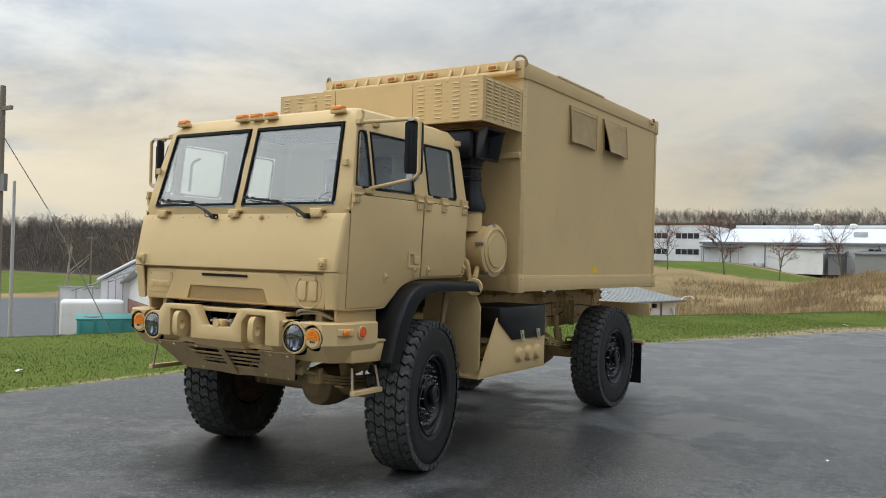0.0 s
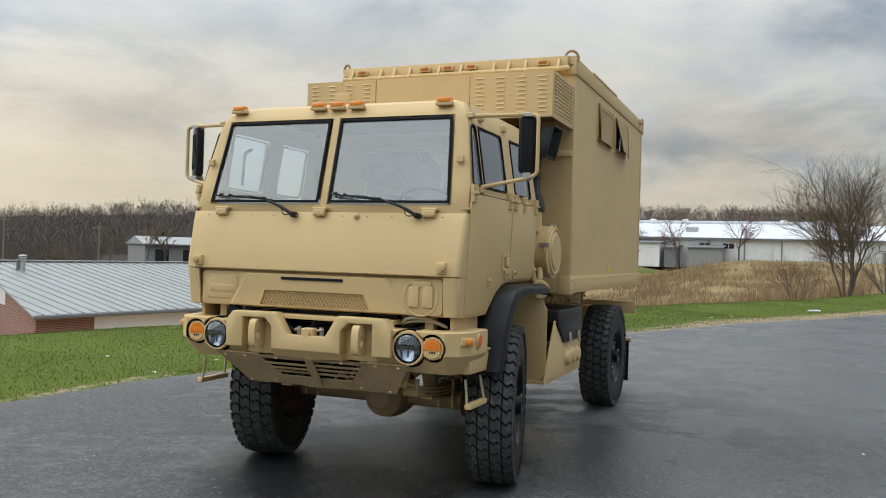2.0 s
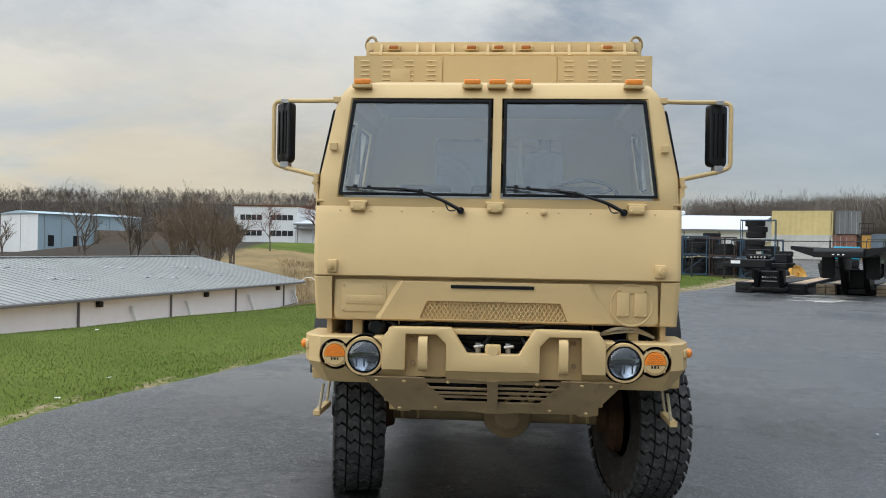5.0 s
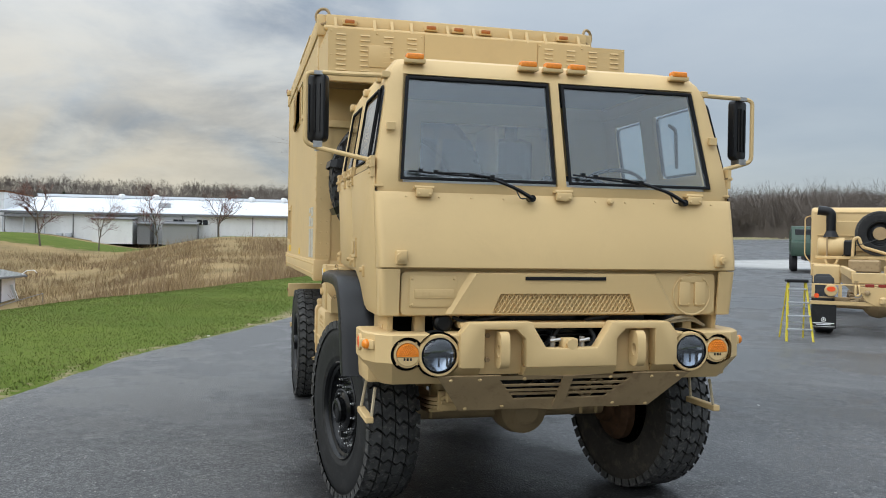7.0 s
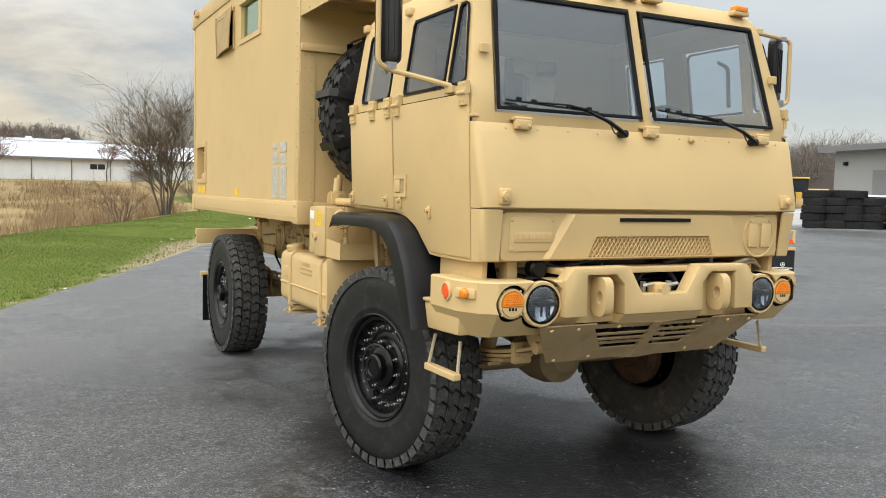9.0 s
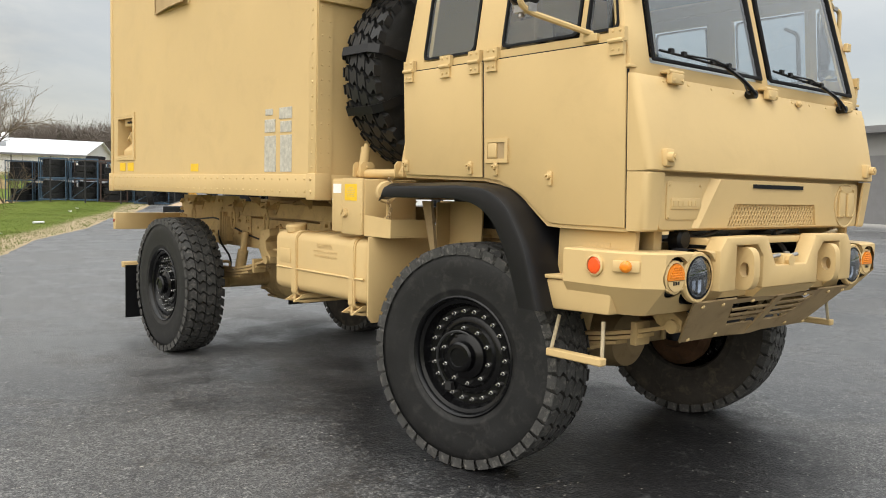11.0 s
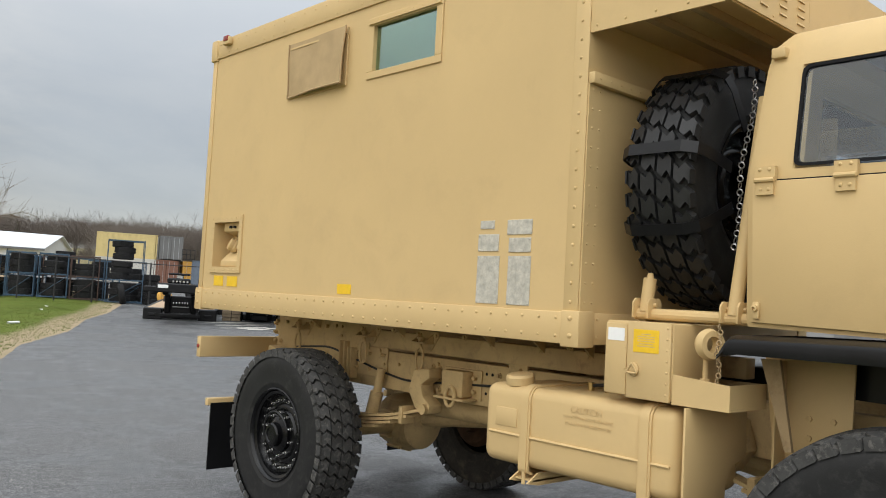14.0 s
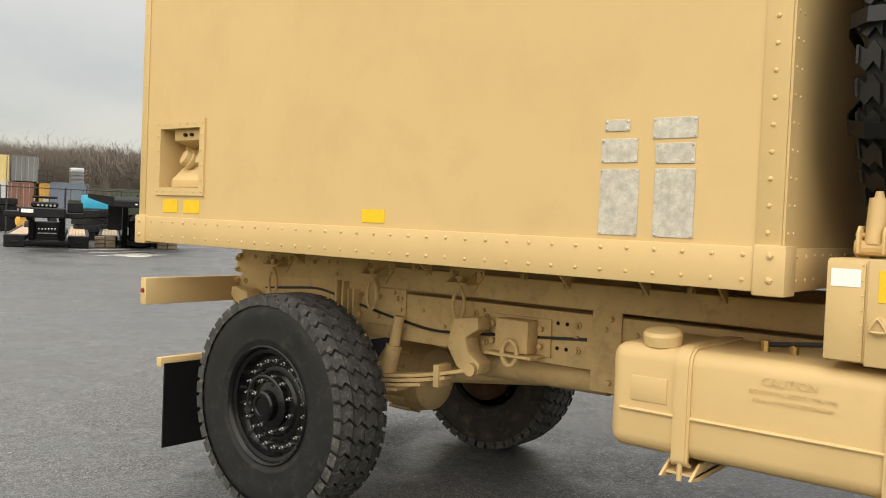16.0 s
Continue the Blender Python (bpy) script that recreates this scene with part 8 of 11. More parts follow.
# things beyond the shed's end
site = thing("lean_to", (-48, 35, -5.2), "white corrugated lean-to behind the shed", "building")
m_, L_ = frame_of((-49.2, 33.0), (-46.2, 37.2))
b_ = bmesh.new()
prism(b_, [(0, -5.2), (3.0, -5.2), (3.0, 0.5), (2.3, 0.6), (0, -0.75)], "y", 0, 4.0)
part("wall", local(b_, m_), M["pink_white"], site, "white corrugated wall")
b_ = bmesh.new()
prism(b_, [(-0.3, -0.80), (2.4, 0.75), (3.4, 0.55), (3.4, 0.67), (2.4, 0.90), (-0.3, -0.65)], "y", -0.4, 4.3)
part("roof", local(b_, m_), M["galv"], site, "sloping metal roof")
for i in range(1, 6):
    part("seam", local(block(0.5 * i - 0.03, 0.5 * i + 0.03, -0.03, 0.0, -5.0, -0.9 + 0.22 * i), m_), M["galv"], site)
yard = thing("yard_wall", (-52.5, 35, -5.2), "long white panelled yard wall", "wall")
m_, L_ = frame_of((-53.9, 32.8), (-50.6, 37.6))
part("panel", local(block(0, L_, 0, 0.2, -5.2, -1.35), m_), M["white_metal"], yard)
for i in range(6):
    part("batten", local(block(L_ * i / 5 - 0.04, L_ * i / 5 + 0.04, -0.05, 0, -5.2, -1.3), m_), M["galv"], yard)
part("coping", local(block(-0.1, L_ + 0.1, -0.1, 0.3, -1.35, -1.25), m_), M["galv"], yard)
tank_ = thing("storage_tank", (-46, 30, -5.2), "white rectangular storage tank with rounded edges", "tank")
m_, L_ = frame_of((-47.2, 28.5), (-44.9, 31.9))
part("shell", local(block(0, L_, 0, 2.3, -5.0, -1.9, 0.28, 4), m_), M["white_metal"], tank_)
for x in (0.7, 3.3):
    part("skid", local(block(x - 0.2, x + 0.2, 0.1, 2.2, -5.25, -5.0), m_), M["galv"], tank_)
part("post", local(block(-0.35, -0.22, -0.1, 0.05, -5.2, -2.0), m_), M["galv"], tank_)
bin_ = thing("skip", (-40.5, 27.5, -5.2), "teal steel container with a hatch on its lid", "container")
m_, L_ = frame_of((-41.6, 26.0), (-39.6, 29.0))
part("body", local(block(0, L_, 0, 2.0, -5.2, -2.75, 0.06, 2), m_), M["teal"], bin_)
part("lid", local(slab([(0.0, -2.75), (2.0, -2.75), (2.0, -2.45), (0.0, -2.66)], "x", -0.06, L_ + 0.06, 0.02), m_), M["teal"], bin_, "sloping teal lid")
b_ = bmesh.new()
lathe(b_, [(0.5, 0.0), (0.5, 0.06), (0.42, 0.08), (0.0, 0.08)], (0.9, 0.9, -2.62), (0, 0, 1), 20)
part("hatch", local(b_, m_), M["dark_trim"], bin_, "dark round hatch")
for x in np.linspace(0.2, L_ - 0.2, 5):
    part("rib", local(block(x - 0.05, x + 0.05, -0.07, 0.0, -5.1, -2.8), m_), M["teal"], bin_)
# a side road down in the dip
b_ = bmesh.new()
rows_ = [[(r_ * math.sin(radians(a_)), r_ * math.cos(radians(a_)), float(height(r_ * math.sin(radians(a_)), r_ * math.cos(radians(a_)))) + 0.06) for a_ in np.linspace(-66, -57.4, 14)] for r_ in np.linspace(58, 116, 24)]
sheet(b_, rows_)
M["side_road"] = surface("old_asphalt", (0.075, 0.078, 0.085), 0.8, var=0.2, scale=0.5, fine=20, bump=0.1, dirt=(0.15, 0.145, 0.14), dirt_amount=0.4)
single("side_road", b_, M["side_road"], "dark asphalt drive down in the dip", "road", kind="structure")


def pole(x, y, h, r, name, label, mat):
    z = float(height(x, y)) - 0.3
    t = thing(name, (x, y, z), label, "pole")
    part("shaft", tubes(([(x, y, z), (x, y, z + h * 0.5), (x, y, z + h)], [r, r * 0.7]), n=10), mat, t)
    return t, z


p_, z_ = pole(-38.5, 19.2, 15.5, 0.20, "utility_pole", "weathered wooden utility pole with a guy wire", M["wood_pole"])
part("cross_arm", block(-39.4, -37.6, 19.1, 19.25, z_ + 14.2, z_ + 14.4), M["wood_pole"], p_)
part("bracket", block(-38.35, -38.0, 19.1, 19.3, z_ + 10.0, z_ + 10.9), M["dark_trim"], p_)
part("guy_wire", tubes(([(-38.4, 19.2, z_ + 12.9), (-36.9, 21.0, z_ + 9.0), (-34.6, 24.2, z_ + 1.0)], 0.025), n=4), M["dark_trim"], p_)
part("insulator", tubes(([(-36.95, 20.95, z_ + 9.2), (-36.85, 21.1, z_ + 8.8)], 0.06), n=6), M["white"], p_)
p_, z_ = pole(-37.2, 19.2, 10.5, 0.11, "lamp_post", "slim pale galvanised lamp post", M["galv"])
for x, y, h in ((-92, 62, 9), (-84, 68, 10), (-77, 76, 9), (-105, 170, 12), (-92, 178, 12)):
    p_, z_ = pole(x, y, h, 0.12, "utility_pole", "distant dark wooden pole", M["wood_pole"])
    part("cross_arm", block(x - 0.9, x + 0.9, y - 0.06, y + 0.06, z_ + h - 0.8, z_ + h - 0.65), M["wood_pole"], p_)


# the white warehouse across the valley, with its office block
def facade_windows(parent, p0, p1, z0, spans, mat="dark_window", h=1.1, frame=True):
    m, _ = frame_of(p0, p1)
    for a, b in spans:
        n = max(1, round((b - a) / 1.5))
        part("window", local(block(a, b, -0.05, 0.04, z0, z0 + h), m), M[mat], parent, "dark strip window")
        for i in range(n + 1):
            x = a + (b - a) * i / n
            part("mullion", local(block(x - 0.05, x + 0.05, -0.09, 0.05, z0, z0 + h), m), M["white_metal"], parent)


wh = thing("warehouse", (10, 190, 1.5), "long low white metal warehouse with a bright roof", "building")
P0, P1 = (-49.0, 190.0), (52.9, 185.4)
m_, L_ = frame_of(P0, P1)
WK = 0.42                                   # its east end runs aslant
b_ = bmesh.new()
prism(b_, [(0, 0.2), (55, 0.2), (55, 6.9), (27, 10.8), (0, 6.9)], "x", 0, L_)
part("wall", local(skewed(b_, L_ - 1, WK, True), m_), M["white_metal"], wh, "white metal wall")
for a, c in (((-1.0, 6.75), (27, 10.9)), ((56.0, 6.75), (27, 10.9))):
    b_ = bmesh.new()
    prism(b_, [a, c, (c[0], c[1] + 0.2), (a[0], a[1] + 0.2)], "x", -0.8, L_ + 0.8)
    part("roof", local(skewed(b_, L_ - 1, WK, True), m_), M["white_roof"], wh, "bright white roof")
part("eave", local(block(-0.8, L_ + 0.8, -1.1, -0.9, 6.45, 6.85), m_), M["dark_trim"], wh)
for x in np.arange(6, L_, 7.5):
    part("downpipe", local(block(x - 0.1, x + 0.1, -0.16, -0.02, 1.0, 6.7), m_), M["dark_trim"], wh)
for x in (19, 27, 50, 58, 78, 92):
    b_ = bmesh.new()
    lathe(b_, [(0.5, 0), (0.5, 0.5), (0.8, 0.6), (0.8, 1.2), (0.55, 1.45), (0, 1.5)], (x, 25.5, 10.7), (0, 0, 1), 12)
    part("roof_vent", local(b_, m_), M["white_metal"], wh, "white roof ventilator")
for x in (31, 66, 88):
    part("roof_unit", local(block(x - 1.3, x + 1.3, 9, 11, 8.4, 9.6, 0.1), m_), M["galv"], wh)
facade_windows(wh, P0, P1, 4.6, ((34, 36.4), (39, 41.4), (62, 65)))
for x0, x1, h, mt in ((18.5, 26.5, 4.4, "white_metal"), (32.5, 39.5, 3.6, "grey_wall"), (27.5, 30, 3.5, "dark_trim"), (70, 76, 3.2, "grey_wall")):
    a = part("annex", local(block(x0, x1, -6.0, -0.1, 0.2, 0.9 + h), m_), M[mt], wh, "small lean-to annex")
    b_ = bmesh.new()
    prism(b_, [(-6.4, 0.9 + h), (0, 1.5 + h), (0, 1.7 + h), (-6.4, 1.1 + h)], "x", x0 - 0.3, x1 + 0.3)
    part("annex_roof", local(b_, m_), M["dark_trim"], wh)
for x in (11, 12.8, 29, 45, 53, 60, 83):
    part("condenser", local(block(x - 0.6, x + 0.6, -1.6, -0.5, 0.9, 2.3, 0.05), m_), M["galv"], wh, "grey cooling unit")
# upper rear hall
m2, _ = frame_of((-48.0, 218.0), (20.0, 216.0))
part("rear_hall", local(block(0, 66, 0, 30, 2, 11.3), m2), M["white_metal"], wh)
part("rear_roof", local(block(-0.5, 66.5, -0.6, 30, 11.3, 11.9), m2), M["white_roof"], wh)
off = thing("office_block", (-58, 190, 2.3), "two-storey white office with strip windows", "building")
Q0, Q1 = (-64.8, 191.0), (-49.3, 190.4)
m_, L_ = frame_of(Q0, Q1)
part("wall", local(block(0, L_, 0, 22, 0.5, 10.8), m_), M["white_metal"], off)
part("parapet", local(block(-0.15, L_ + 0.15, -0.15, 22, 10.8, 11.1), m_), M["rust"], off, "red-brown parapet")
for z in (3.9, 7.6):
    facade_windows(off, Q0, Q1, z, ((1.6, 7.0), (9.0, 14.6)), h=1.25)
part("canopy", local(block(L_, L_ + 9, -2.5, 0.0, 5.6, 5.9), m_), M["dark_trim"], off)
for x in (L_ + 0.4, L_ + 4.5, L_ + 8.6):
    part("canopy_post", local(block(x - 0.1, x + 0.1, -2.4, -2.2, 1.0, 5.6), m_), M["galv"], off)

# pale blue hall on the far side of the dip
bl = thing("blue_hall", (-98, 178, 3.0), "pale blue metal hall with a brown base", "building")
R0, R1 = (-99.4, 167.0), (-87.0, 190.2)
m_, L_ = frame_of(R0, R1)
part("wall", local(block(0, L_, 0, 14, -2.5, 7.6), m_), M["blue_wall"], bl)
part("end_wall", local(block(-0.06, 0.0, 0, 14, -2.5, 7.6), m_), M["white_metal"], bl, "white end wall")
b_ = bmesh.new()
prism(b_, [(-0.5, 7.6), (14.5, 7.6), (7, 8.3)], "x", -0.4, L_ + 0.4)
part("roof", local(b_, m_), M["blue_wall"], bl)
part("base", local(block(L_ * 0.52, L_ + 6, -1.5, 0, -1.0, 4.4), m_), M["brown_wall"], bl, "brown lower storey")
for x in (3, 9):
    part("door", local(block(x - 0.7, x + 0.7, -0.06, 0.02, 0.6, 3.0), m_), M["dark_window"], bl)
for x in (1.5, 5.5, 9.5, 13.5, 17.5, 21.5):
    part("downpipe", local(block(x - 0.07, x + 0.07, -0.12, -0.02, -2.0, 7.5), m_), M["galv"], bl)
low = thing("low_hall", (-119, 132, -1), "low pale metal hall half hidden by bare trees", "building")
m_, L_ = frame_of((-103.3, 114.0), (-92.6, 129.8))
part("wall", local(block(0, L_, 0, 12.5, -3.5, 1.8), m_), M["grey_wall"], low, "pale grey metal wall")
b_ = bmesh.new()
prism(b_, [(-0.5, 1.8), (13.0, 1.8), (6.2, 3.3)], "x", -0.4, L_ + 0.4)
part("roof", local(b_, m_), M["grey_roof"], low, "dull metal roof")
part("fascia", local(block(-0.4, L_ + 0.4, -0.62, -0.5, 1.6, 1.9), m_), M["dark_trim"], low)
for x in (3.0, 8.0, 14.0):
    part("door", local(block(x - 1.2, x + 1.2, -0.06, 0.02, -2.6, 0.9), m_), M["dark_window"], low)

# the grey workshop at the lot's far side
ws = thing("workshop", (45, 32, 0.4), "flat-roofed grey metal workshop with roller doors", "building")
W0, W1 = (34.0, 12.0), (38.2, 27.6)
m_, L_ = frame_of(W1, W0)
gz = float(height(38, 24)) - 0.1
part("wall", local(block(0, L_ + 12, 0, 12, gz, gz + 3.95), m_), M["grey_wall"], ws)
part("roof", local(block(-0.6, L_ + 12.6, -0.7, 12.5, gz + 3.95, gz + 4.25), m_), M["dark_trim"], ws, "dark overhanging roof edge")
for x0, x1, h in ((3.1, 4.6, 2.9), (7.2, 10.4, 3.0), (13.0, 16.4, 3.0)):
    part("roller_door", local(block(x0, x1, -0.06, 0.02, gz, gz + h), m_), M["dark_trim"], ws, "dark roller door")
for x in (1.0, 6.0):
    part("wall_lamp", local(block(x - 0.1, x + 0.1, -0.2, 0, gz + 3.2, gz + 3.4, 0.02), m_), M["black"], ws)
part("notice", local(block(5.0, 5.4, -0.05, 0, gz + 2.4, gz + 3.2), m_), M["white"], ws)


# ---- trees, woods, grasses ----
M["bark"] = surface("grey_bark", (0.15, 0.125, 0.10), 0.95, var=0.25, scale=3, fine=40, bump=0.3, spec=0.1)
M["pale_bark"] = surface("pale_bark", (0.36, 0.32, 0.27), 0.95, var=0.3, scale=2, fine=20, bump=0.2, spec=0.1)
k_ = Nodes("twigs")
c_ = k_.mix(k_.island(), (0.115, 0.088, 0.062), (0.19, 0.145, 0.10))
k_.set(Base_Color=c_, Roughness=0.95, Specular_IOR_Level=0.05)
M["twig"] = k_.m
k_ = Nodes("red_twigs")
c_ = k_.mix(k_.island(), (0.11, 0.055, 0.045), (0.19, 0.085, 0.065))
k_.set(Base_Color=c_, Roughness=0.95, Specular_IOR_Level=0.05)
M["red_twig"] = k_.m
k_ = Nodes("woodland")
c_ = k_.mix(k_.ramp(k_.noise(0.02, 4, 0.6), (0.35, 0.0), (0.65, 1.0)), (0.112, 0.096, 0.084), (0.152, 0.130, 0.113))
c_ = k_.mix(k_.math("MULTIPLY", k_.island(), 0.6), c_, (0.130, 0.106, 0.090))
k_.set(Base_Color=c_, Roughness=1.0, Specular_IOR_Level=0.03)
M["woods"] = k_.m
M["evergreen"] = surface("evergreen", (0.018, 0.035, 0.014), 0.95, var=0.3, scale=2, bump=0.2, spec=0.1)


def branch_out(rng, out, p, d, length, r, depth, spread, rise, kids):
    """Grow one limb as (start, end, r0, r1, depth) runs, then its own limbs."""
    segs = 3 if depth > 1 else 2 if depth else 1
    pts = [p]
    for i in range(segs):
        d = (d + Vector(rng.uniform(-1, 1, 3)) * 0.16 + Vector((0, 0, rise))).normalized()
        q = pts[-1] + d * (length / segs)
        out.append((pts[-1], q, r * (1 - i / segs * 0.55), r * (1 - (i + 1) / segs * 0.55), depth))
        pts.append(q)
    if depth <= 0:
        return
    for i in range(kids[depth - 1]):
        t = rng.uniform(0.30, 1.0)
        j = min(segs - 1, int(t * segs))
        s = pts[j].lerp(pts[j + 1], t * segs - j)
        a = rng.uniform(0, 2 * math.pi)
        side = d.orthogonal().normalized()
        side = Matrix.Rotation(a, 3, d) @ side
        nd = (d * math.cos(spread) + side * math.sin(spread)).normalized()
        branch_out(rng, out, s, nd, length * rng.uniform(0.48, 0.72), r * 0.48, depth - 1, spread, rise, kids)


def limbs_mesh(runs, sides):
    V, F = [], []
    for a, b, r0, r1, depth in runs:
        n = sides if depth > 1 else 3
        q = (b - a).to_track_quat("Z", "Y")
        i0 = len(V)
        for p, r in ((a, r0), (b, r1)):
            for k in range(n):
                V.append(p + q @ Vector((r * math.cos(2 * math.pi * k / n), r * math.sin(2 * math.pi * k / n), 0)))
        for k in range(n):
            F.append((i0 + k, i0 + (k + 1) % n, i0 + n + (k + 1) % n, i0 + n + k))
    return [tuple(v) for v in V], F


def bare_tree(name, x, y, h, seed, label, stems=1, kids=(5, 5, 6), spread=0.7, rise=0.05, twig="twig", r=0.16, lean=0.0, bark="bark", group=""):
    rng = np.random.default_rng(seed)
    z = float(height(x, y)) - 0.15
    runs = []
    depth = len(kids)
    for i in range(stems):
        a = 2 * math.pi * i / max(1, stems) + rng.uniform(-0.4, 0.4)
        tilt = 0.0 if stems == 1 else rng.uniform(0.12, lean)
        d = Vector((math.sin(tilt) * math.cos(a), math.sin(tilt) * math.sin(a), math.cos(tilt)))
        branch_out(rng, runs, Vector((x + 0.25 * math.cos(a) * (stems > 1), y + 0.25 * math.sin(a) * (stems > 1), z)), d, h * rng.uniform(0.52, 0.66), r * rng.uniform(0.7, 1.1), depth, spread, rise, kids)
    t = thing(name, (x, y, z), label, "tree", group)
    v, f = limbs_mesh([s for s in runs if s[4] >= depth - 1], 8)
    part("trunk", raw_mesh("trunk", v, f, M[bark]), None, t)
    v, f = limbs_mesh([s for s in runs if s[4] < depth - 1], 4)
    part("crown", raw_mesh("crown", v, f, M[twig]), None, t, "bare branching twigs")
    return t


bare_tree("bare_tree", 6.6, 54.5, 8.2, 3, "large many-stemmed bare tree on the field's edge", stems=9, kids=(7, 7, 8), spread=0.66, rise=0.08, r=0.08, lean=0.36)
bare_tree("shrub", 3.6, 53.5, 3.6, 5, "low tangled reddish bush", stems=12, kids=(4, 5), spread=0.6, rise=0.05, r=0.035, lean=1.0, twig="red_twig")
bare_tree("shrub", 8.8, 53.0, 3.2, 6, "low tangled brown bush", stems=12, kids=(4, 5), spread=0.6, rise=0.05, r=0.035, lean=1.0)
for i, (x, y, h) in enumerate(((-40.7, 137.5, 8.6), (-31.8, 140, 9.2), (-23.4, 142, 9.6), (-14.3, 143.5, 9.8), (-4.6, 146, 9.4), (12.5, 150, 9.5), (24.5, 160, 9.8), (-20, 205, 10))):
    bare_tree("bare_tree", x, y, h, 20 + i, "round bare tree with reddish buds", kids=(6, 7, 8), spread=0.75, rise=0.10, twig="red_twig", r=0.17, group="trees by the warehouse")
for i, (x, y, h) in enumerate(((-42, 100, 9.5), (-38.5, 102, 8), (-46, 110, 9.5), (-43, 116, 9.5), (-39, 112, 8), (-50, 122, 10), (-56, 118, 9))):
    bare_tree("bare_tree", x, y, h, 40 + i, "tall bare tree in a clump beside the field", kids=(6, 6, 7), spread=0.55, rise=0.12, r=0.17, stems=3, lean=0.3, group="clump by the field")
for i, (x, y, h, bk) in enumerate(((-97, 70, 12.5, "pale_bark"), (-86, 62, 7, "bark"), (-106, 68, 11, "pale_bark"), (-72, 66, 6, "bark"), (-95, 105, 8, "bark"), (-84, 112, 8, "bark"), (-88, 118, 9, "bark"), (-71, 130, 11, "bark"),
                                  (-104, 106, 8, "bark"), (-66, 122, 8, "bark"), (-92, 124, 9, "bark"), (-97, 112, 8, "bark"), (-78, 120, 8, "bark"))):
    bare_tree("bare_tree", x, y, h, 60 + i, "tall bare tree with pale limbs" if bk == "pale_bark" else "tall dark bare tree", kids=(5, 6, 6), spread=0.6, rise=0.08, r=0.20, bark=bk, twig="twig")


def strips(name, pa, pb, ra, rb, ux, uy, material):
    """Thin tapering strips as one mesh, from arrays of ends and half widths."""
    n = len(pa)
    u = np.stack([ux, uy, np.zeros(n)], -1)
    v = np.stack([pa - u * ra[:, None], pa + u * ra[:, None], pb + u * rb[:, None], pb - u * rb[:, None]], 1).reshape(-1, 3)
    me = bpy.data.meshes.new(name)
    me.vertices.add(4 * n), me.loops.add(4 * n), me.polygons.add(n)
    me.vertices.foreach_set("co", v.astype(np.float32).reshape(-1))
    me.loops.foreach_set("vertex_index", np.arange(4 * n, dtype=np.int32))
    me.polygons.foreach_set("loop_start", np.arange(0, 4 * n, 4, dtype=np.int32))
    me.update(calc_edges=True)
    me.materials.append(material)
    return me


def wood_free(x, y):
    """Where no woods stand: the halls, the lot and the field."""
    b, r = np.degrees(np.arctan2(x, y)), np.hypot(x, y)
    halls = ((b > -45) & (b < -33.5) & (r < 196)) | ((b > -34) & (b < -22.5) & (r < 226)) | ((x < -60) & (y < 94)) | ((b > -22.6) & (b < 12) & (r < 225))
    return ((x > -86) & (x < 60 + 0.42 * (y - 172)) & (y > 140) & (y < 252)) | ((x > 16) & (y < 128) & ~((x > 84) & (y > 30))) | halls


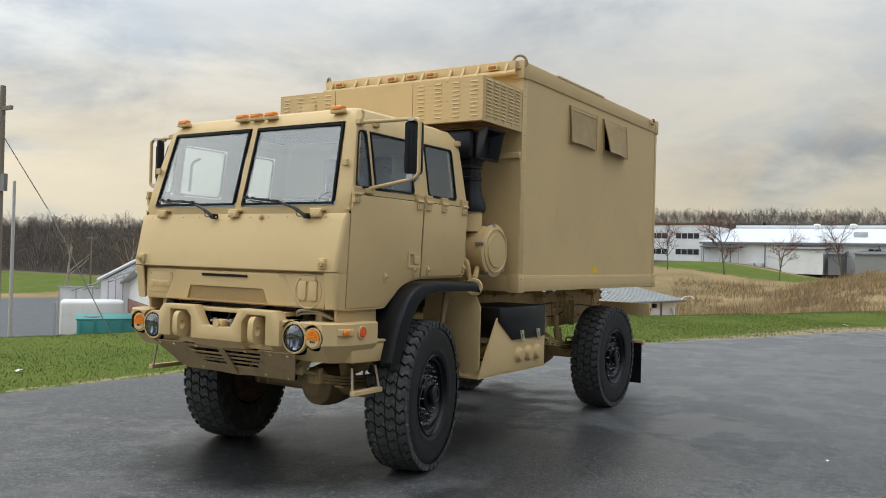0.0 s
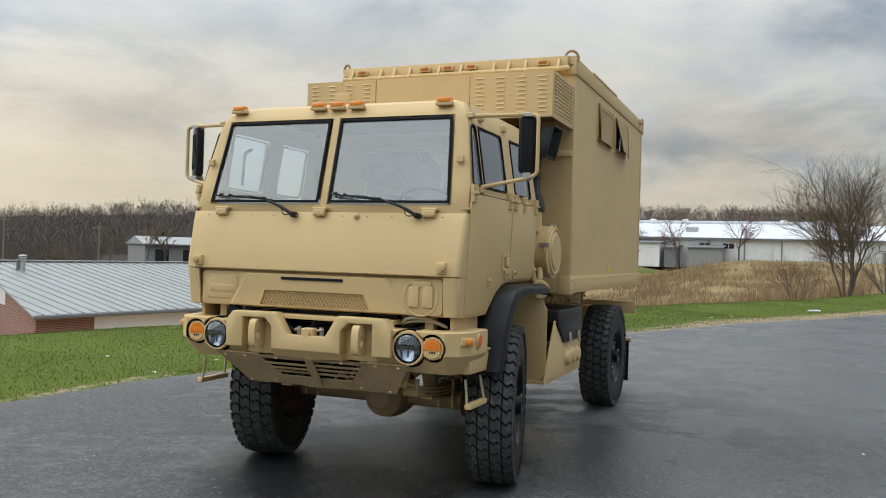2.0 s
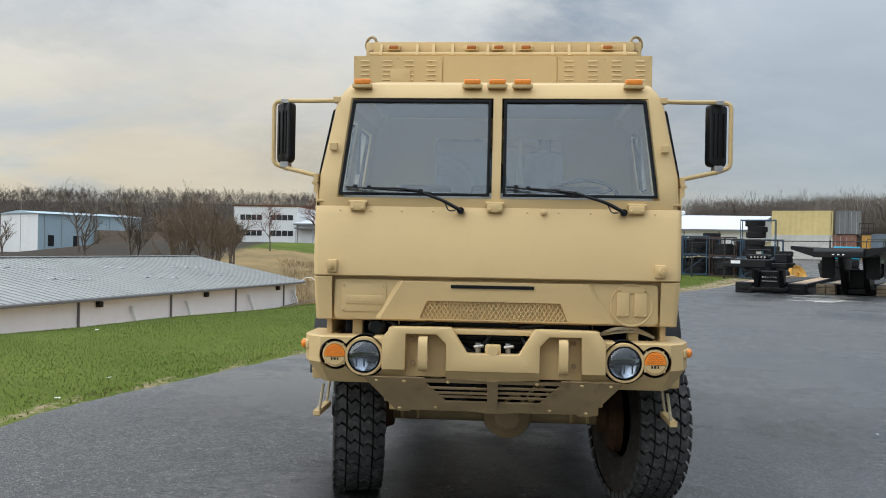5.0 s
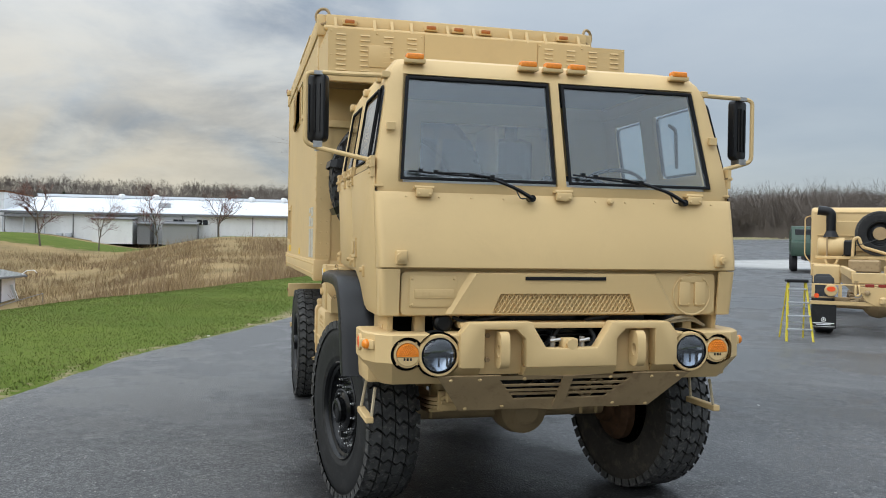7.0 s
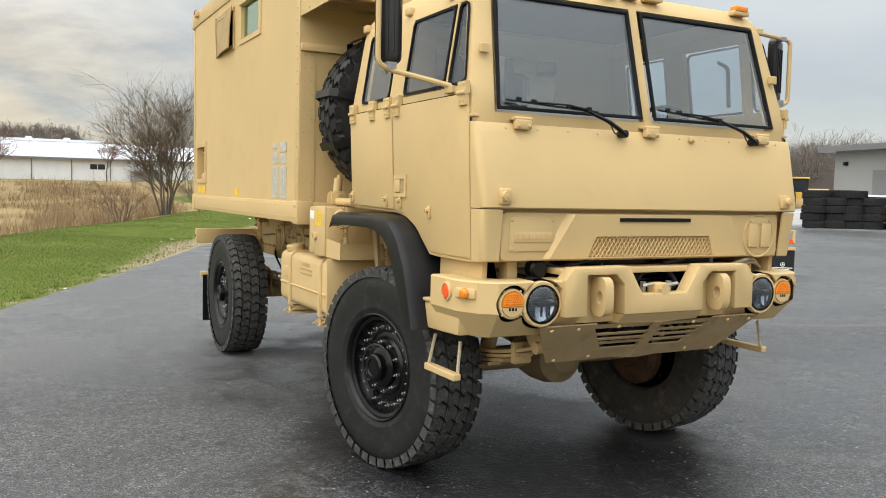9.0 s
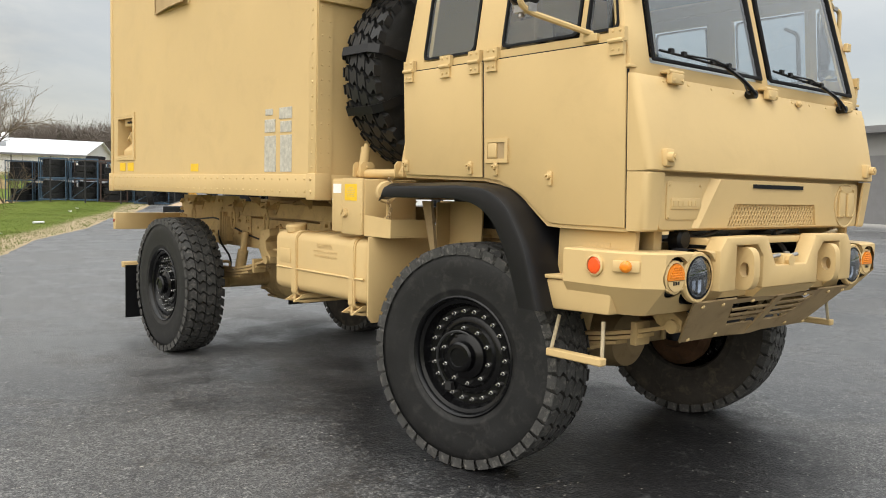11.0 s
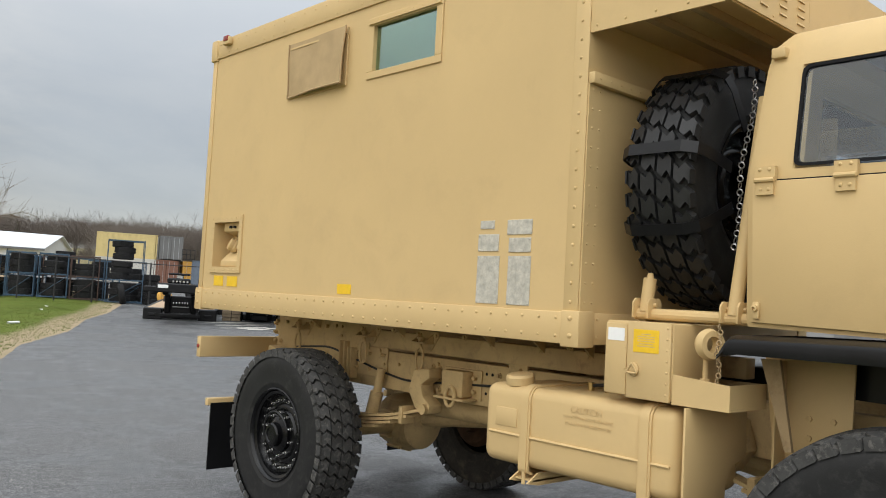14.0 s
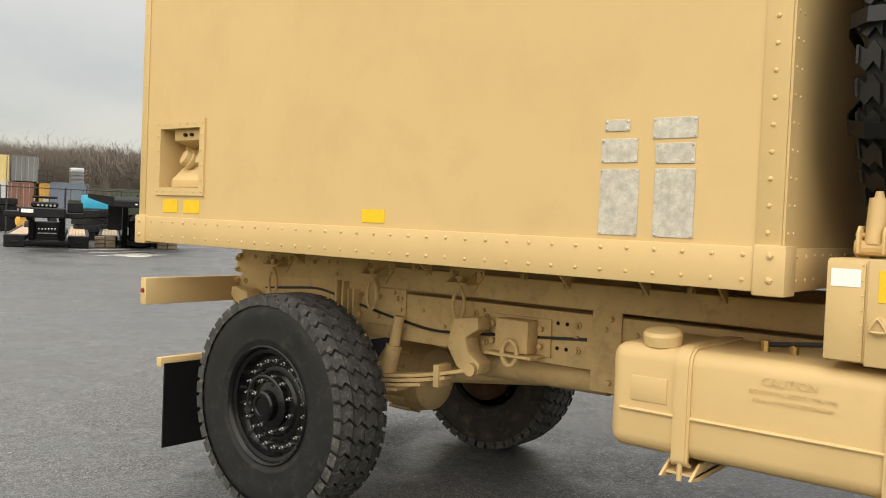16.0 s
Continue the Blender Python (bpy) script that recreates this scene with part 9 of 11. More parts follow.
def woods():
    """Far bare woods over the hills: stems that fork into fine twigs."""
    rng = np.random.default_rng(8)
    kinds = []
    for s in range(16):
        runs = []
        grow = (0.62, 0.008, 3, 0.78, 0.07, (3, 3, 5)) if s < 10 else (0.42, 0.0075, 3, 0.92, 0.035, (6, 5, 6))
        branch_out(np.random.default_rng(100 + s), runs, Vector((0, 0, 0)), Vector((0, 0, 1)), *grow)
        kinds.append((np.array([a[:] for a, *_ in runs]), np.array([r[1][:] for r in runs]), np.array([r[2] for r in runs]), np.array([r[3] for r in runs])))
    PA, PB, RA, RB, UX, UY = [], [], [], [], [], []
    n = 7300
    b = np.radians(rng.uniform(-68, 84, n))
    d = rng.uniform(0, 1, n)
    dist = np.where(b < radians(-44), 150, np.where(b < radians(-30), 196, 222)) + 220 * d ** 1.1
    dist = np.where(b > radians(12), 132 + 95 * d + 60 * smooth(radians(34), radians(12), b), dist)
    x, y = dist * np.sin(b), dist * np.cos(b)
    ok = ~wood_free(x, y) & ((b < radians(12)) | (rng.uniform(0, 1, n) < 0.5))
    x, y = x[ok], y[ok]
    # a closed row behind the warehouse, and a belt beyond the lot
    m1, m2 = 1000, 800
    b2, d2 = np.radians(rng.uniform(20.5, 42, m2)), rng.uniform(150, 171, m2)
    x = np.concatenate([x, rng.uniform(-90, 165, m1), d2 * np.sin(b2)])
    y = np.concatenate([y, rng.uniform(253, 285, m1), d2 * np.cos(b2)])
    b, dist = np.arctan2(x, y), np.hypot(x, y)
    z = height(x, y) - 0.4
    for i in range(len(x)):
        east = b[i] > radians(12)
        a_, b_2, r0, r1 = kinds[rng.integers(10, 16) if east else rng.integers(10)]
        h = rng.uniform(9.5, 14.0) * (1.4 if dist[i] > 200 else 1.0) if east else rng.uniform(5.2, 8.0)
        t = rng.uniform(0, 6.28)
        w = rng.uniform(0.8, 1.25)
        rot = np.array([[math.cos(t) * w, -math.sin(t) * w, 0], [math.sin(t) * w, math.cos(t) * w, 0], [0, 0, 1]])
        o = np.array([x[i], y[i], z[i]])
        PA.append(a_ @ rot.T * h + o), PB.append(b_2 @ rot.T * h + o)
        thin = 0.00009 * dist[i]
        RA.append(np.maximum(r0 * h * 0.5, thin)), RB.append(np.maximum(r1 * h * 0.4, thin * 0.5))
        UX.append(np.full(len(a_), math.cos(b[i]))), UY.append(np.full(len(a_), -math.sin(b[i])))
    me = strips("far_woods", np.concatenate(PA), np.concatenate(PB), np.concatenate(RA), np.concatenate(RB), np.concatenate(UX), np.concatenate(UY), M["woods"])
    tagged(new("far_woods", me), "brown bare winter woods along the hills", "woods", kind="stuff")


woods()


def thicket():
    """Brushwood that closes the foot of the woods."""
    rng = np.random.default_rng(12)
    n = 130000
    b = np.radians(rng.uniform(-80, 84, n))
    dist = np.where(b < radians(12), rng.uniform(150, 400, n), rng.uniform(134, 240, n) + 50 * smooth(radians(34), radians(12), b))
    x, y = dist * np.sin(b), dist * np.cos(b)
    ok = ~wood_free(x, y)
    b, x, y, dist = b[ok], x[ok], y[ok], dist[ok]
    n = len(x)
    z = height(x, y) - 0.3
    h, l = rng.gamma(4, 0.6, n).clip(0.6, 5), rng.normal(0, 1.1, n)
    pa = np.stack([x, y, z], -1)
    pb = pa + np.stack([l * h * 0.5 * np.cos(b), -l * h * 0.5 * np.sin(b), h], -1)
    w = rng.uniform(0.02, 0.075, n)
    me = strips("thicket", pa, pb, w * 1.2, w * 0.3, np.cos(b), -np.sin(b), M["woods"])
    tagged(new("thicket", me), "dense brown undergrowth at the foot of the woods", "undergrowth", kind="stuff")


thicket()
for i, (x, y, h) in enumerate(((-130, 150, 5.5), (-62.5, 187, 4), (-50, 258, 9), (70, 262, 9), (82, 178, 7))):
    z = float(height(x, y)) - 0.2
    t_ = thing("evergreen", (x, y, z), "dark green conifer among the bare trees", "tree")
    rng_ = np.random.default_rng(200 + i)
    part("trunk", tubes(([(x, y, z), (x, y, z + h * 0.9)], [0.15, 0.04]), n=6), M["bark"], t_)
    V, F = [], []
    for j in range(420):
        t = rng_.uniform(0.04, 1)
        a, rr = rng_.uniform(0, 6.28), (1 - t) * h * 0.24 * rng_.uniform(0.5, 1.0) + 0.1
        c = Vector((x + rr * math.cos(a), y + rr * math.sin(a), z + t * h))
        n0 = len(V)
        for _ in range(3):
            V.append(tuple(c + Vector(rng_.uniform(-1, 1, 3)) * h * 0.055))
        F.append((n0, n0 + 1, n0 + 2))
    part("crown", raw_mesh("crown", V, F, M["evergreen"]), None, t_, "dense dark needles")


def blades(name, n, place, size, material, label, category, seed):
    """Many single blades or stalks, each one or two triangles."""
    rng = np.random.default_rng(seed)
    x, y = place(rng, n)
    n = len(x)
    z = height(x, y)
    h, w = size(rng, x, y)
    a = rng.uniform(0, 2 * np.pi, n)
    lx, ly = rng.normal(0, 0.35, n) * h, rng.normal(0, 0.35, n) * h
    ca, sa = np.cos(a) * w, np.sin(a) * w
    v = np.stack([np.stack([x - ca, y - sa, z - 0.01], -1), np.stack([x + ca, y + sa, z - 0.01], -1), np.stack([x + lx, y + ly, z + h], -1)], 1).reshape(-1, 3)
    me = bpy.data.meshes.new(name)
    me.vertices.add(3 * n), me.loops.add(3 * n), me.polygons.add(n)
    me.vertices.foreach_set("co", v.astype(np.float32).reshape(-1))
    me.loops.foreach_set("vertex_index", np.arange(3 * n, dtype=np.int32))
    me.polygons.foreach_set("loop_start", np.arange(0, 3 * n, 3, dtype=np.int32))
    me.update(calc_edges=True)
    me.materials.append(material)
    tagged(new(name, me), label, category, kind="stuff")


k_ = Nodes("grass_blade")
c_ = k_.mix(k_.island(), (0.084, 0.116, 0.022), (0.132, 0.162, 0.036))
c_ = k_.mix(k_.ramp(k_.noise(0.5, 4, 0.6), (0.46, 0.0), (0.68, 0.65)), c_, (0.15, 0.135, 0.052))
k_.set(Base_Color=c_, Roughness=0.75, Specular_IOR_Level=0.2)
M["blade"] = k_.m
k_ = Nodes("dry_stalk")
c_ = k_.mix(k_.island(), (0.19, 0.13, 0.065), (0.40, 0.30, 0.17))
c_ = k_.mix(k_.ramp(k_.noise(0.15, 4, 0.6), (0.45, 0.0), (0.6, 0.6)), c_, (0.14, 0.085, 0.06))
k_.set(Base_Color=c_, Roughness=0.9, Specular_IOR_Level=0.1)
M["stalk"] = k_.m


def lawn_places(rng, n):
    y = np.where(rng.uniform(0, 1, n) < 0.72, rng.uniform(-5, 22, n), rng.uniform(22, 50, n))
    s = rng.uniform(0.0, 1, n) ** 1.15 * 9.5
    ex = np.interp(y, EY, EX)
    slope_x = np.interp(y + 0.5, EY, EX) - np.interp(y - 0.5, EY, EX)
    k = 1 / np.sqrt(1 + slope_x ** 2)
    x, yy = ex - s * k, y + s * slope_x * k
    ok = beyond(x, yy) > 0.03 + rng.uniform(0, 1, n) ** 2 * (0.35 + 1.1 * smooth(8, 20, yy))
    return x[ok], yy[ok]


blades("lawn_grass", 170000, lawn_places, lambda rng, x, y: (rng.gamma(5, 0.0036, len(x)).clip(0.008, 0.042), rng.uniform(0.004, 0.009, len(x)) * (1 + np.hypot(x, y) * 0.05)), M["blade"], "short green spring grass", "grass", 31)


def field_places(rng, n):
    y = 16 + rng.uniform(0, 1, n) ** 1.2 * 112
    x = rng.uniform(-22, 22, n) + (y - 20) * rng.uniform(-0.34, 0.16, n)
    s = beyond(x, y)
    ok = (s > 11) & (x > 3.0 - 0.31 * y) & (y < 126)
    clump = np.array([noise.noise((a * 0.18, b * 0.18, 0.0)) for a, b in zip(x[ok], y[ok])]) > -0.12
    return x[ok][clump], y[ok][clump]


blades("dry_field", 90000, field_places, lambda rng, x, y: (rng.gamma(4, 0.17, len(x)).clip(0.2, 1.9), rng.uniform(0.008, 0.02, len(x)) * (1 + y * 0.008)), M["stalk"], "tall dry brown weeds and straw", "weeds", 32)

# ---- the yard: second truck, trailers, racks, containers, machines ----
M["wood_deck"] = surface("worn_deck_wood", (0.44, 0.31, 0.20), 0.8, var=0.25, scale=2, fine=30, bump=0.2, stretch=(6, 0.6, 1))
M["timber"] = surface("weathered_timber", (0.30, 0.23, 0.15), 0.9, var=0.3, scale=3, fine=30, bump=0.3)
M["trailer_black"] = surface("black_trailer_paint", (0.006, 0.006, 0.007), 0.5, var=0.3, scale=3, fine=60, bump=0.06, spec=0.25, dirt=(0.025, 0.023, 0.021), dirt_amount=0.4)
M["old_tyre"] = surface("old_tyre_rubber", (0.017, 0.017, 0.018), 0.85, var=0.35, scale=5, fine=40, bump=0.3, spec=0.3, dirt=(0.055, 0.052, 0.047), dirt_amount=0.5)
M["rack_blue"] = surface("blue_rack_paint", (0.035, 0.080, 0.13), 0.6, var=0.2, scale=4, bump=0.1, dirt=(0.14, 0.07, 0.03), dirt_amount=0.4)
M["rack_dark"] = surface("rusty_dark_rack", (0.075, 0.045, 0.035), 0.8, var=0.3, scale=5, bump=0.2)
M["fence_black"] = surface("black_fence", (0.015, 0.015, 0.016), 0.5, var=0.2, scale=6, bump=0.05)
for nm_, col_ in (("box_yellow", (0.60, 0.47, 0.20)), ("box_white", (0.52, 0.50, 0.45)), ("box_rust", (0.21, 0.095, 0.06)), ("box_orange", (0.62, 0.33, 0.06)), ("box_blue", (0.12, 0.15, 0.19)), ("box_grey", (0.16, 0.16, 0.155))):
    M[nm_] = surface(nm_, col_, 0.6, var=0.12, scale=0.7, fine=14, bump=0.06, stretch=(1, 1, 0.3), dirt=shade(col_, 0.5), dirt_amount=0.35)
M["brown_tarp"] = surface("brown_tarp", (0.20, 0.175, 0.15), 0.8, var=0.25, scale=1.5, fine=20, bump=0.3, stretch=(3, 3, 0.4))
M["cyan"] = surface("cyan_tarp", (0.02, 0.36, 0.55), 0.5, var=0.1, scale=2, bump=0.1)
M["olive"] = surface("olive_green", (0.045, 0.060, 0.030), 0.7, var=0.2, scale=1.5, bump=0.08)
M["loader_green"] = surface("dark_loader_green", (0.025, 0.055, 0.035), 0.5, var=0.2, scale=1.5, bump=0.05)
M["machine_yellow"] = surface("machine_yellow", (0.62, 0.36, 0.03), 0.5, var=0.12, scale=1.5, bump=0.05, dirt=(0.25, 0.17, 0.08), dirt_amount=0.4)
M["machine_orange"] = surface("machine_orange", (0.62, 0.15, 0.03), 0.5, var=0.12, scale=1.5, bump=0.05)
M["signal_red"] = surface("signal_red", (0.55, 0.03, 0.03), 0.5, var=0.1, scale=5, bump=0.03)
M["ladder_yellow"] = surface("ladder_yellow", (0.62, 0.50, 0.03), 0.45, var=0.1, scale=6, bump=0.05)
M["concrete"] = surface("grey_concrete", (0.36, 0.36, 0.35), 0.9, var=0.15, scale=1.2, fine=30, bump=0.2)


def ground_at(x, y):
    return float(height(x, y))


def turned(x, y, bearing, z=None):
    """A local frame at a place, y along the bearing (degrees from +y towards +x), z on the ground."""
    return Matrix.Translation((x, y, ground_at(x, y) if z is None else z)) @ Matrix.Rotation(radians(-bearing), 4, "Z")


class Kit:
    """Parts of one thing, given in its own frame."""

    def __init__(self, name, frame_, label, category, group="", kind=""):
        self.f = frame_
        self.t = thing(name, tuple(frame_.translation), label, category, group, kind)

    def add(self, name, bm, mat, label="", parent=None):
        return part(name, local(bm, self.f), M[mat], parent or self.t, label)

    def box(self, name, x0, x1, y0, y1, z0, z1, mat, w=0.015, label="", parent=None):
        return self.add(name, block(x0, x1, y0, y1, z0, z1, w, 1), mat, label, parent)

    def wheel(self, x, y, r, w, rim="black_steel", label=""):
        bm = bmesh.new()
        lathe(bm, [(r * 0.5, -w * 0.4), (r * 0.62, -w / 2), (r * 0.92, -w / 2), (r, -w * 0.36), (r, w * 0.36), (r * 0.92, w / 2), (r * 0.62, w / 2), (r * 0.5, w * 0.4)], (x, y, r), (1, 0, 0), 24)
        t = self.add("tyre", bm, "old_tyre", label)
        bm = bmesh.new()
        lathe(bm, [(r * 0.54, -w * 0.42), (r * 0.48, -w * 0.3), (r * 0.3, -w * 0.1), (r * 0.12, -w * 0.25), (0, -w * 0.25)], (x, y, r), (1, 0, 0), 20)
        lathe(bm, [(r * 0.54, w * 0.42), (r * 0.48, w * 0.3), (r * 0.3, w * 0.1), (r * 0.12, w * 0.25), (0, w * 0.25)], (x, y, r), (1, 0, 0), 20)
        self.add("rim", bm, rim, "", t)


# -- second tan truck, a bare chassis seen from behind
k = Kit("chassis_truck", turned(10.0, 7.95, 37), "tan military cab and bare chassis truck parked on the lot", "truck")
for s in (-1, 1):
    k.box("frame_rail", *sorted((s * 0.40, s * 0.49)), 0.0, 9.2, 0.84, 1.10, "tan_dark", 0.01)
    k.box("sub_frame", *sorted((s * 0.44, s * 0.53)), 0.25, 5.6, 1.10, 1.27, "tan", 0.01)
    b_ = bmesh.new()
    lathe(b_, [(0.115, 0.0), (0.115, -0.08), (0.095, -0.09), (0.0, -0.09)], (s * 0.88, -0.02, 0.90), (0, 1, 0), 20)
    lamp_ = k.add("tail_lamp", b_, "tan", "round tan tail lamp housing")
    b_ = bmesh.new()
    prism(b_, [(0.078 * math.cos(a), 0.078 * math.sin(a) * 0.62 + 0.025) for a in np.linspace(0, 2 * math.pi, 16, endpoint=False)], "y", -0.118, -0.108)
    bmesh.ops.translate(b_, verts=b_.verts, vec=(s * 0.88, 0, 0.90))
    k.add("lens", b_, "red", "red lens", lamp_)
    b_ = bmesh.new()
    cyl(b_, (s * 1.13, -0.04, 0.79), (s * 1.13, -0.01, 0.79), 0.045, n=14)
    k.add("reflector", b_, "red", "round red reflector")
    k.box("mud_flap", *sorted((s * 0.78, s * 1.22)), -0.012, 0.012, 0.16, 0.62, "rubber", 0.004, "black rubber mud flap")
    b_ = bmesh.new()
    lathe(b_, [(0.034, 0), (0.044, -0.004), (0.044, 0)], (s * 1.0, -0.013, 0.335), (0, 1, 0), 18, True)
    for i in range(5):
        a = math.pi / 2 + i * 2 * math.pi / 5
        prism(b_, [(s * 1.0 + r_ * math.cos(a + da), 0.335 + r_ * math.sin(a + da)) for r_, da in ((0.032, 0), (0.011, 0.63), (0.0, 0), (0.011, -0.63))], "y", -0.018, -0.013)
    k.add("round_mark", b_, "white", "white round mark")
    for z_, w_, h_ in ((0.265, 0.19, 0.018), (0.237, 0.13, 0.016), (0.200, 0.20, 0.008)):
        k.box("mark_bar", s * 1.0 - w_, s * 1.0 + w_, -0.017, -0.013, z_ - h_ / 2, z_ + h_ / 2, "white", 0)
    b_ = tubes((fillet([(s * 0.40, -0.02, 1.0), (s * 0.40, -0.10, 0.98), (s * 0.38, -0.12, 0.82), (s * 0.46, -0.12, 0.80), (s * 0.46, -0.10, 0.98), (s * 0.46, -0.02, 1.0)], 0.05), 0.020), n=8)
    k.add("shackle", b_, "tan", "tow shackle")
    for y_ in (0.95, 2.35, 8.1):
        k.wheel(s * 0.98, y_, 0.57, 0.36, "tan_dusty", "black off-road tyre")
k.box("rear_channel", -1.22, 1.22, -0.02, 0.06, 0.995, 1.02, "tan", 0.004)
k.box("rear_channel", -1.22, 1.22, -0.02, 0.06, 0.745, 0.77, "tan_dark", 0.004)
for x_ in (-1.19, -0.72, 0.72, 1.19):
    k.box("lamp_bracket", x_ - 0.03, x_ + 0.03, -0.02, 0.03, 0.77, 0.995, "tan", 0.004)
k.box("flap_bar", -1.24, 1.24, -0.03, 0.05, 0.62, 0.69, "tan", 0.006)
k.box("cross_beam", -0.52, 0.52, 0.0, 0.12, 1.04, 1.24, "tan", 0.01)
b_ = bmesh.new()
prism(b_, [(-0.42, 0.98), (0.42, 0.98), (0.30, 0.72), (0.12, 0.62), (-0.12, 0.62), (-0.30, 0.72)], "y", -0.05, 0.0)
k.add("hitch_plate", bev(b_, 0.008, 1), "tan", "bolted tan hitch plate")
k.box("hitch_hook", -0.06, 0.06, -0.20, -0.05, 0.66, 0.80, "tan", 0.03)
for x_ in (-0.26, 0.26):
    b_ = bmesh.new()
    lathe(b_, [(0.05, 0), (0.05, -0.03), (0.02, -0.05), (0, -0.05)], (x_, -0.05, 0.87), (0, 1, 0), 12)
    k.add("plate_boss", b_, "tan_dark")
for x_ in (-0.22, 0.0, 0.22):
    k.box("marker_lamp", x_ - 0.075, x_ + 0.075, -0.05, -0.02, 0.975, 1.035, "dark_red", 0.006, "small red marker lamp")
for y_ in (0.95, 2.35):
    b_ = bmesh.new()
    lathe(b_, [(0.06, -0.85), (0.075, -0.28), (0.20, -0.15), (0.24, 0), (0.20, 0.15), (0.075, 0.28), (0.06, 0.85)], (0, y_, 0.57), (1, 0, 0), 18)
    k.add("axle", b_, "tan_dark", "axle with a round centre casting")
for s in (-1, 1):
    b_ = bmesh.new()
    for j in range(4):
        ribbon(b_, [(s * 0.46, 1.65 + d_, 0.74 + 0.03 * j - 0.10 * (d_ / 0.9) ** 2) for d_ in np.linspace(-0.9 + 0.15 * j, 0.9 - 0.15 * j, 7)], (1, 0, 0), 0.09, 0.02)
    k.add("leaf_spring", b_, "tan_dark")
b_ = bmesh.new()
prism(b_, [(7.55, 1.10), (9.35, 1.10), (9.30, 1.75), (8.95, 2.72), (8.80, 2.82), (7.70, 2.82), (7.55, 2.72)], "x", -1.2, 1.2)
k.add("cab", bev(b_, 0.07, 3), "tan", "tan steel cab")
k.box("rear_panel", -0.72, 0.98, 7.52, 7.56, 1.62, 2.45, "tan", 0.02)
k.box("panel_rib", -1.05, 1.05, 7.50, 7.56, 2.04, 2.07, "tan", 0.008)
k.box("roof_seam", -1.12, 1.12, 7.53, 7.58, 2.66, 2.70, "tan", 0.01)
b_ = tubes((fillet([(-1.21, 7.9, 1.3), (-1.36, 7.9, 1.5), (-1.36, 7.9, 2.55), (-1.21, 7.9, 2.6)], 0.1), 0.02), n=6)
k.add("grab_rail", b_, "tan")
k.box("side_window", -1.215, -1.195, 8.1, 8.7, 1.95, 2.55, "dark_window", 0.02)
b_ = bmesh.new()
lathe(b_, [(0.0, -0.36), (0.22, -0.34), (0.27, -0.30), (0.27, 0.30), (0.22, 0.34), (0.0, 0.36)], (-0.70, 7.1, 1.72), (1, 0, 0), 26)
k.add("air_cleaner", b_, "tan", "tan drum air cleaner")
k.box("cleaner_band", -0.84, -0.80, 6.82, 7.38, 1.44, 2.0, "tan_dark", 0.01)
b_ = bmesh.new()
lathe(b_, [(0.20, 0), (0.12, 0.16), (0.12, 0.42)], (-0.72, 7.1, 2.0), (0, 0, 1), 20)
tube(b_, fillet([(-0.72, 7.1, 2.38), (-0.72, 7.1, 2.68), (-1.05, 7.1, 2.72)], 0.16, 6), 0.125, 16)
k.add("intake_stack", b_, "black", "black plastic intake stack")
k.box("rack_beam", -1.1, 1.1, 6.55, 6.63, 1.42, 1.50, "tan", 0.01)
for x_ in (-0.72, 0.72):
    for d_ in (-0.16, 0.16):
        b_ = bmesh.new()
        prism(b_, [(x_ + d_ - 0.03, 1.42), (x_ + d_ + 0.03, 1.42), (x_ + 0.03, 1.10), (x_ - 0.03, 1.10)], "y", 6.56, 6.62)
        k.add("strut", b_, "tan")
k.box("rack_post", 0.92, 1.12, 6.4, 6.62, 0.95, 1.45, "tan_dark", 0.01)
sp_ = k.f @ Matrix.Translation((0.42, 6.78, 2.10)) @ Matrix.Rotation(radians(90), 4, "Z")
w_ = part("wheel", WM["wheel"], None, k.t, "spare wheel upright behind the cab", sp_)
part("tyre", WM["tyre"], None, w_, "", sp_)
part("tread", WM["tread"], None, w_, "", sp_)
b_ = bmesh.new()
cyl(b_, (0.42, 6.60, 2.10), (0.42, 6.66, 2.10), 0.17, n=24)
k.add("hub_cover", b_, "tan_dark", "round drab hub cover")
k.add("davit_post", tubes(([(0.90, 6.5, 1.45), (0.72, 6.45, 2.80)], 0.045), n=10), "tan", "leaning tan lifting post")
k.add("cradle_arm", tubes((fillet([(-0.22, 6.5, 1.50), (-0.20, 6.5, 1.95), (-0.08, 6.5, 2.0), (0.0, 6.5, 1.75), (0.75, 6.48, 1.52)], 0.08), 0.04), n=8), "tan")
k.add("sling", tubes(([(0.72, 6.45, 2.62), (0.55, 6.45, 2.25)], 0.012), n=5), "rope")
k.add("air_hose", tubes((fillet([(-0.45, 6.7, 1.5), (-0.3, 6.5, 1.75), (0.1, 6.45, 1.85), (0.35, 6.5, 1.95)], 0.15), 0.013), n=5), "hose")
for i, (x0, x1, y0, y1, z0, z1, mt_) in enumerate(((-0.32, 0.38, 5.7, 6.5, 1.1, 1.42, "tan_dark"), (-0.42, -0.14, 6.5, 6.9, 1.5, 1.92, "black"), (-1.15, -0.5, 5.9, 6.9, 0.78, 1.28, "tan"), (0.55, 1.1, 5.2, 6.3, 0.75, 1.2, "tan_dark"), (-0.3, 0.3, 3.4, 4.6, 0.8, 1.05, "tan_dark"))):
    k.box(("engine_cover", "valve_block", "tool_box", "battery_box", "transfer_case")[i], x0, x1, y0, y1, z0, z1, mt_, 0.04)
k.box("step", -1.2, -0.6, 7.0, 7.5, 0.95, 1.30, "tan", 0.03)

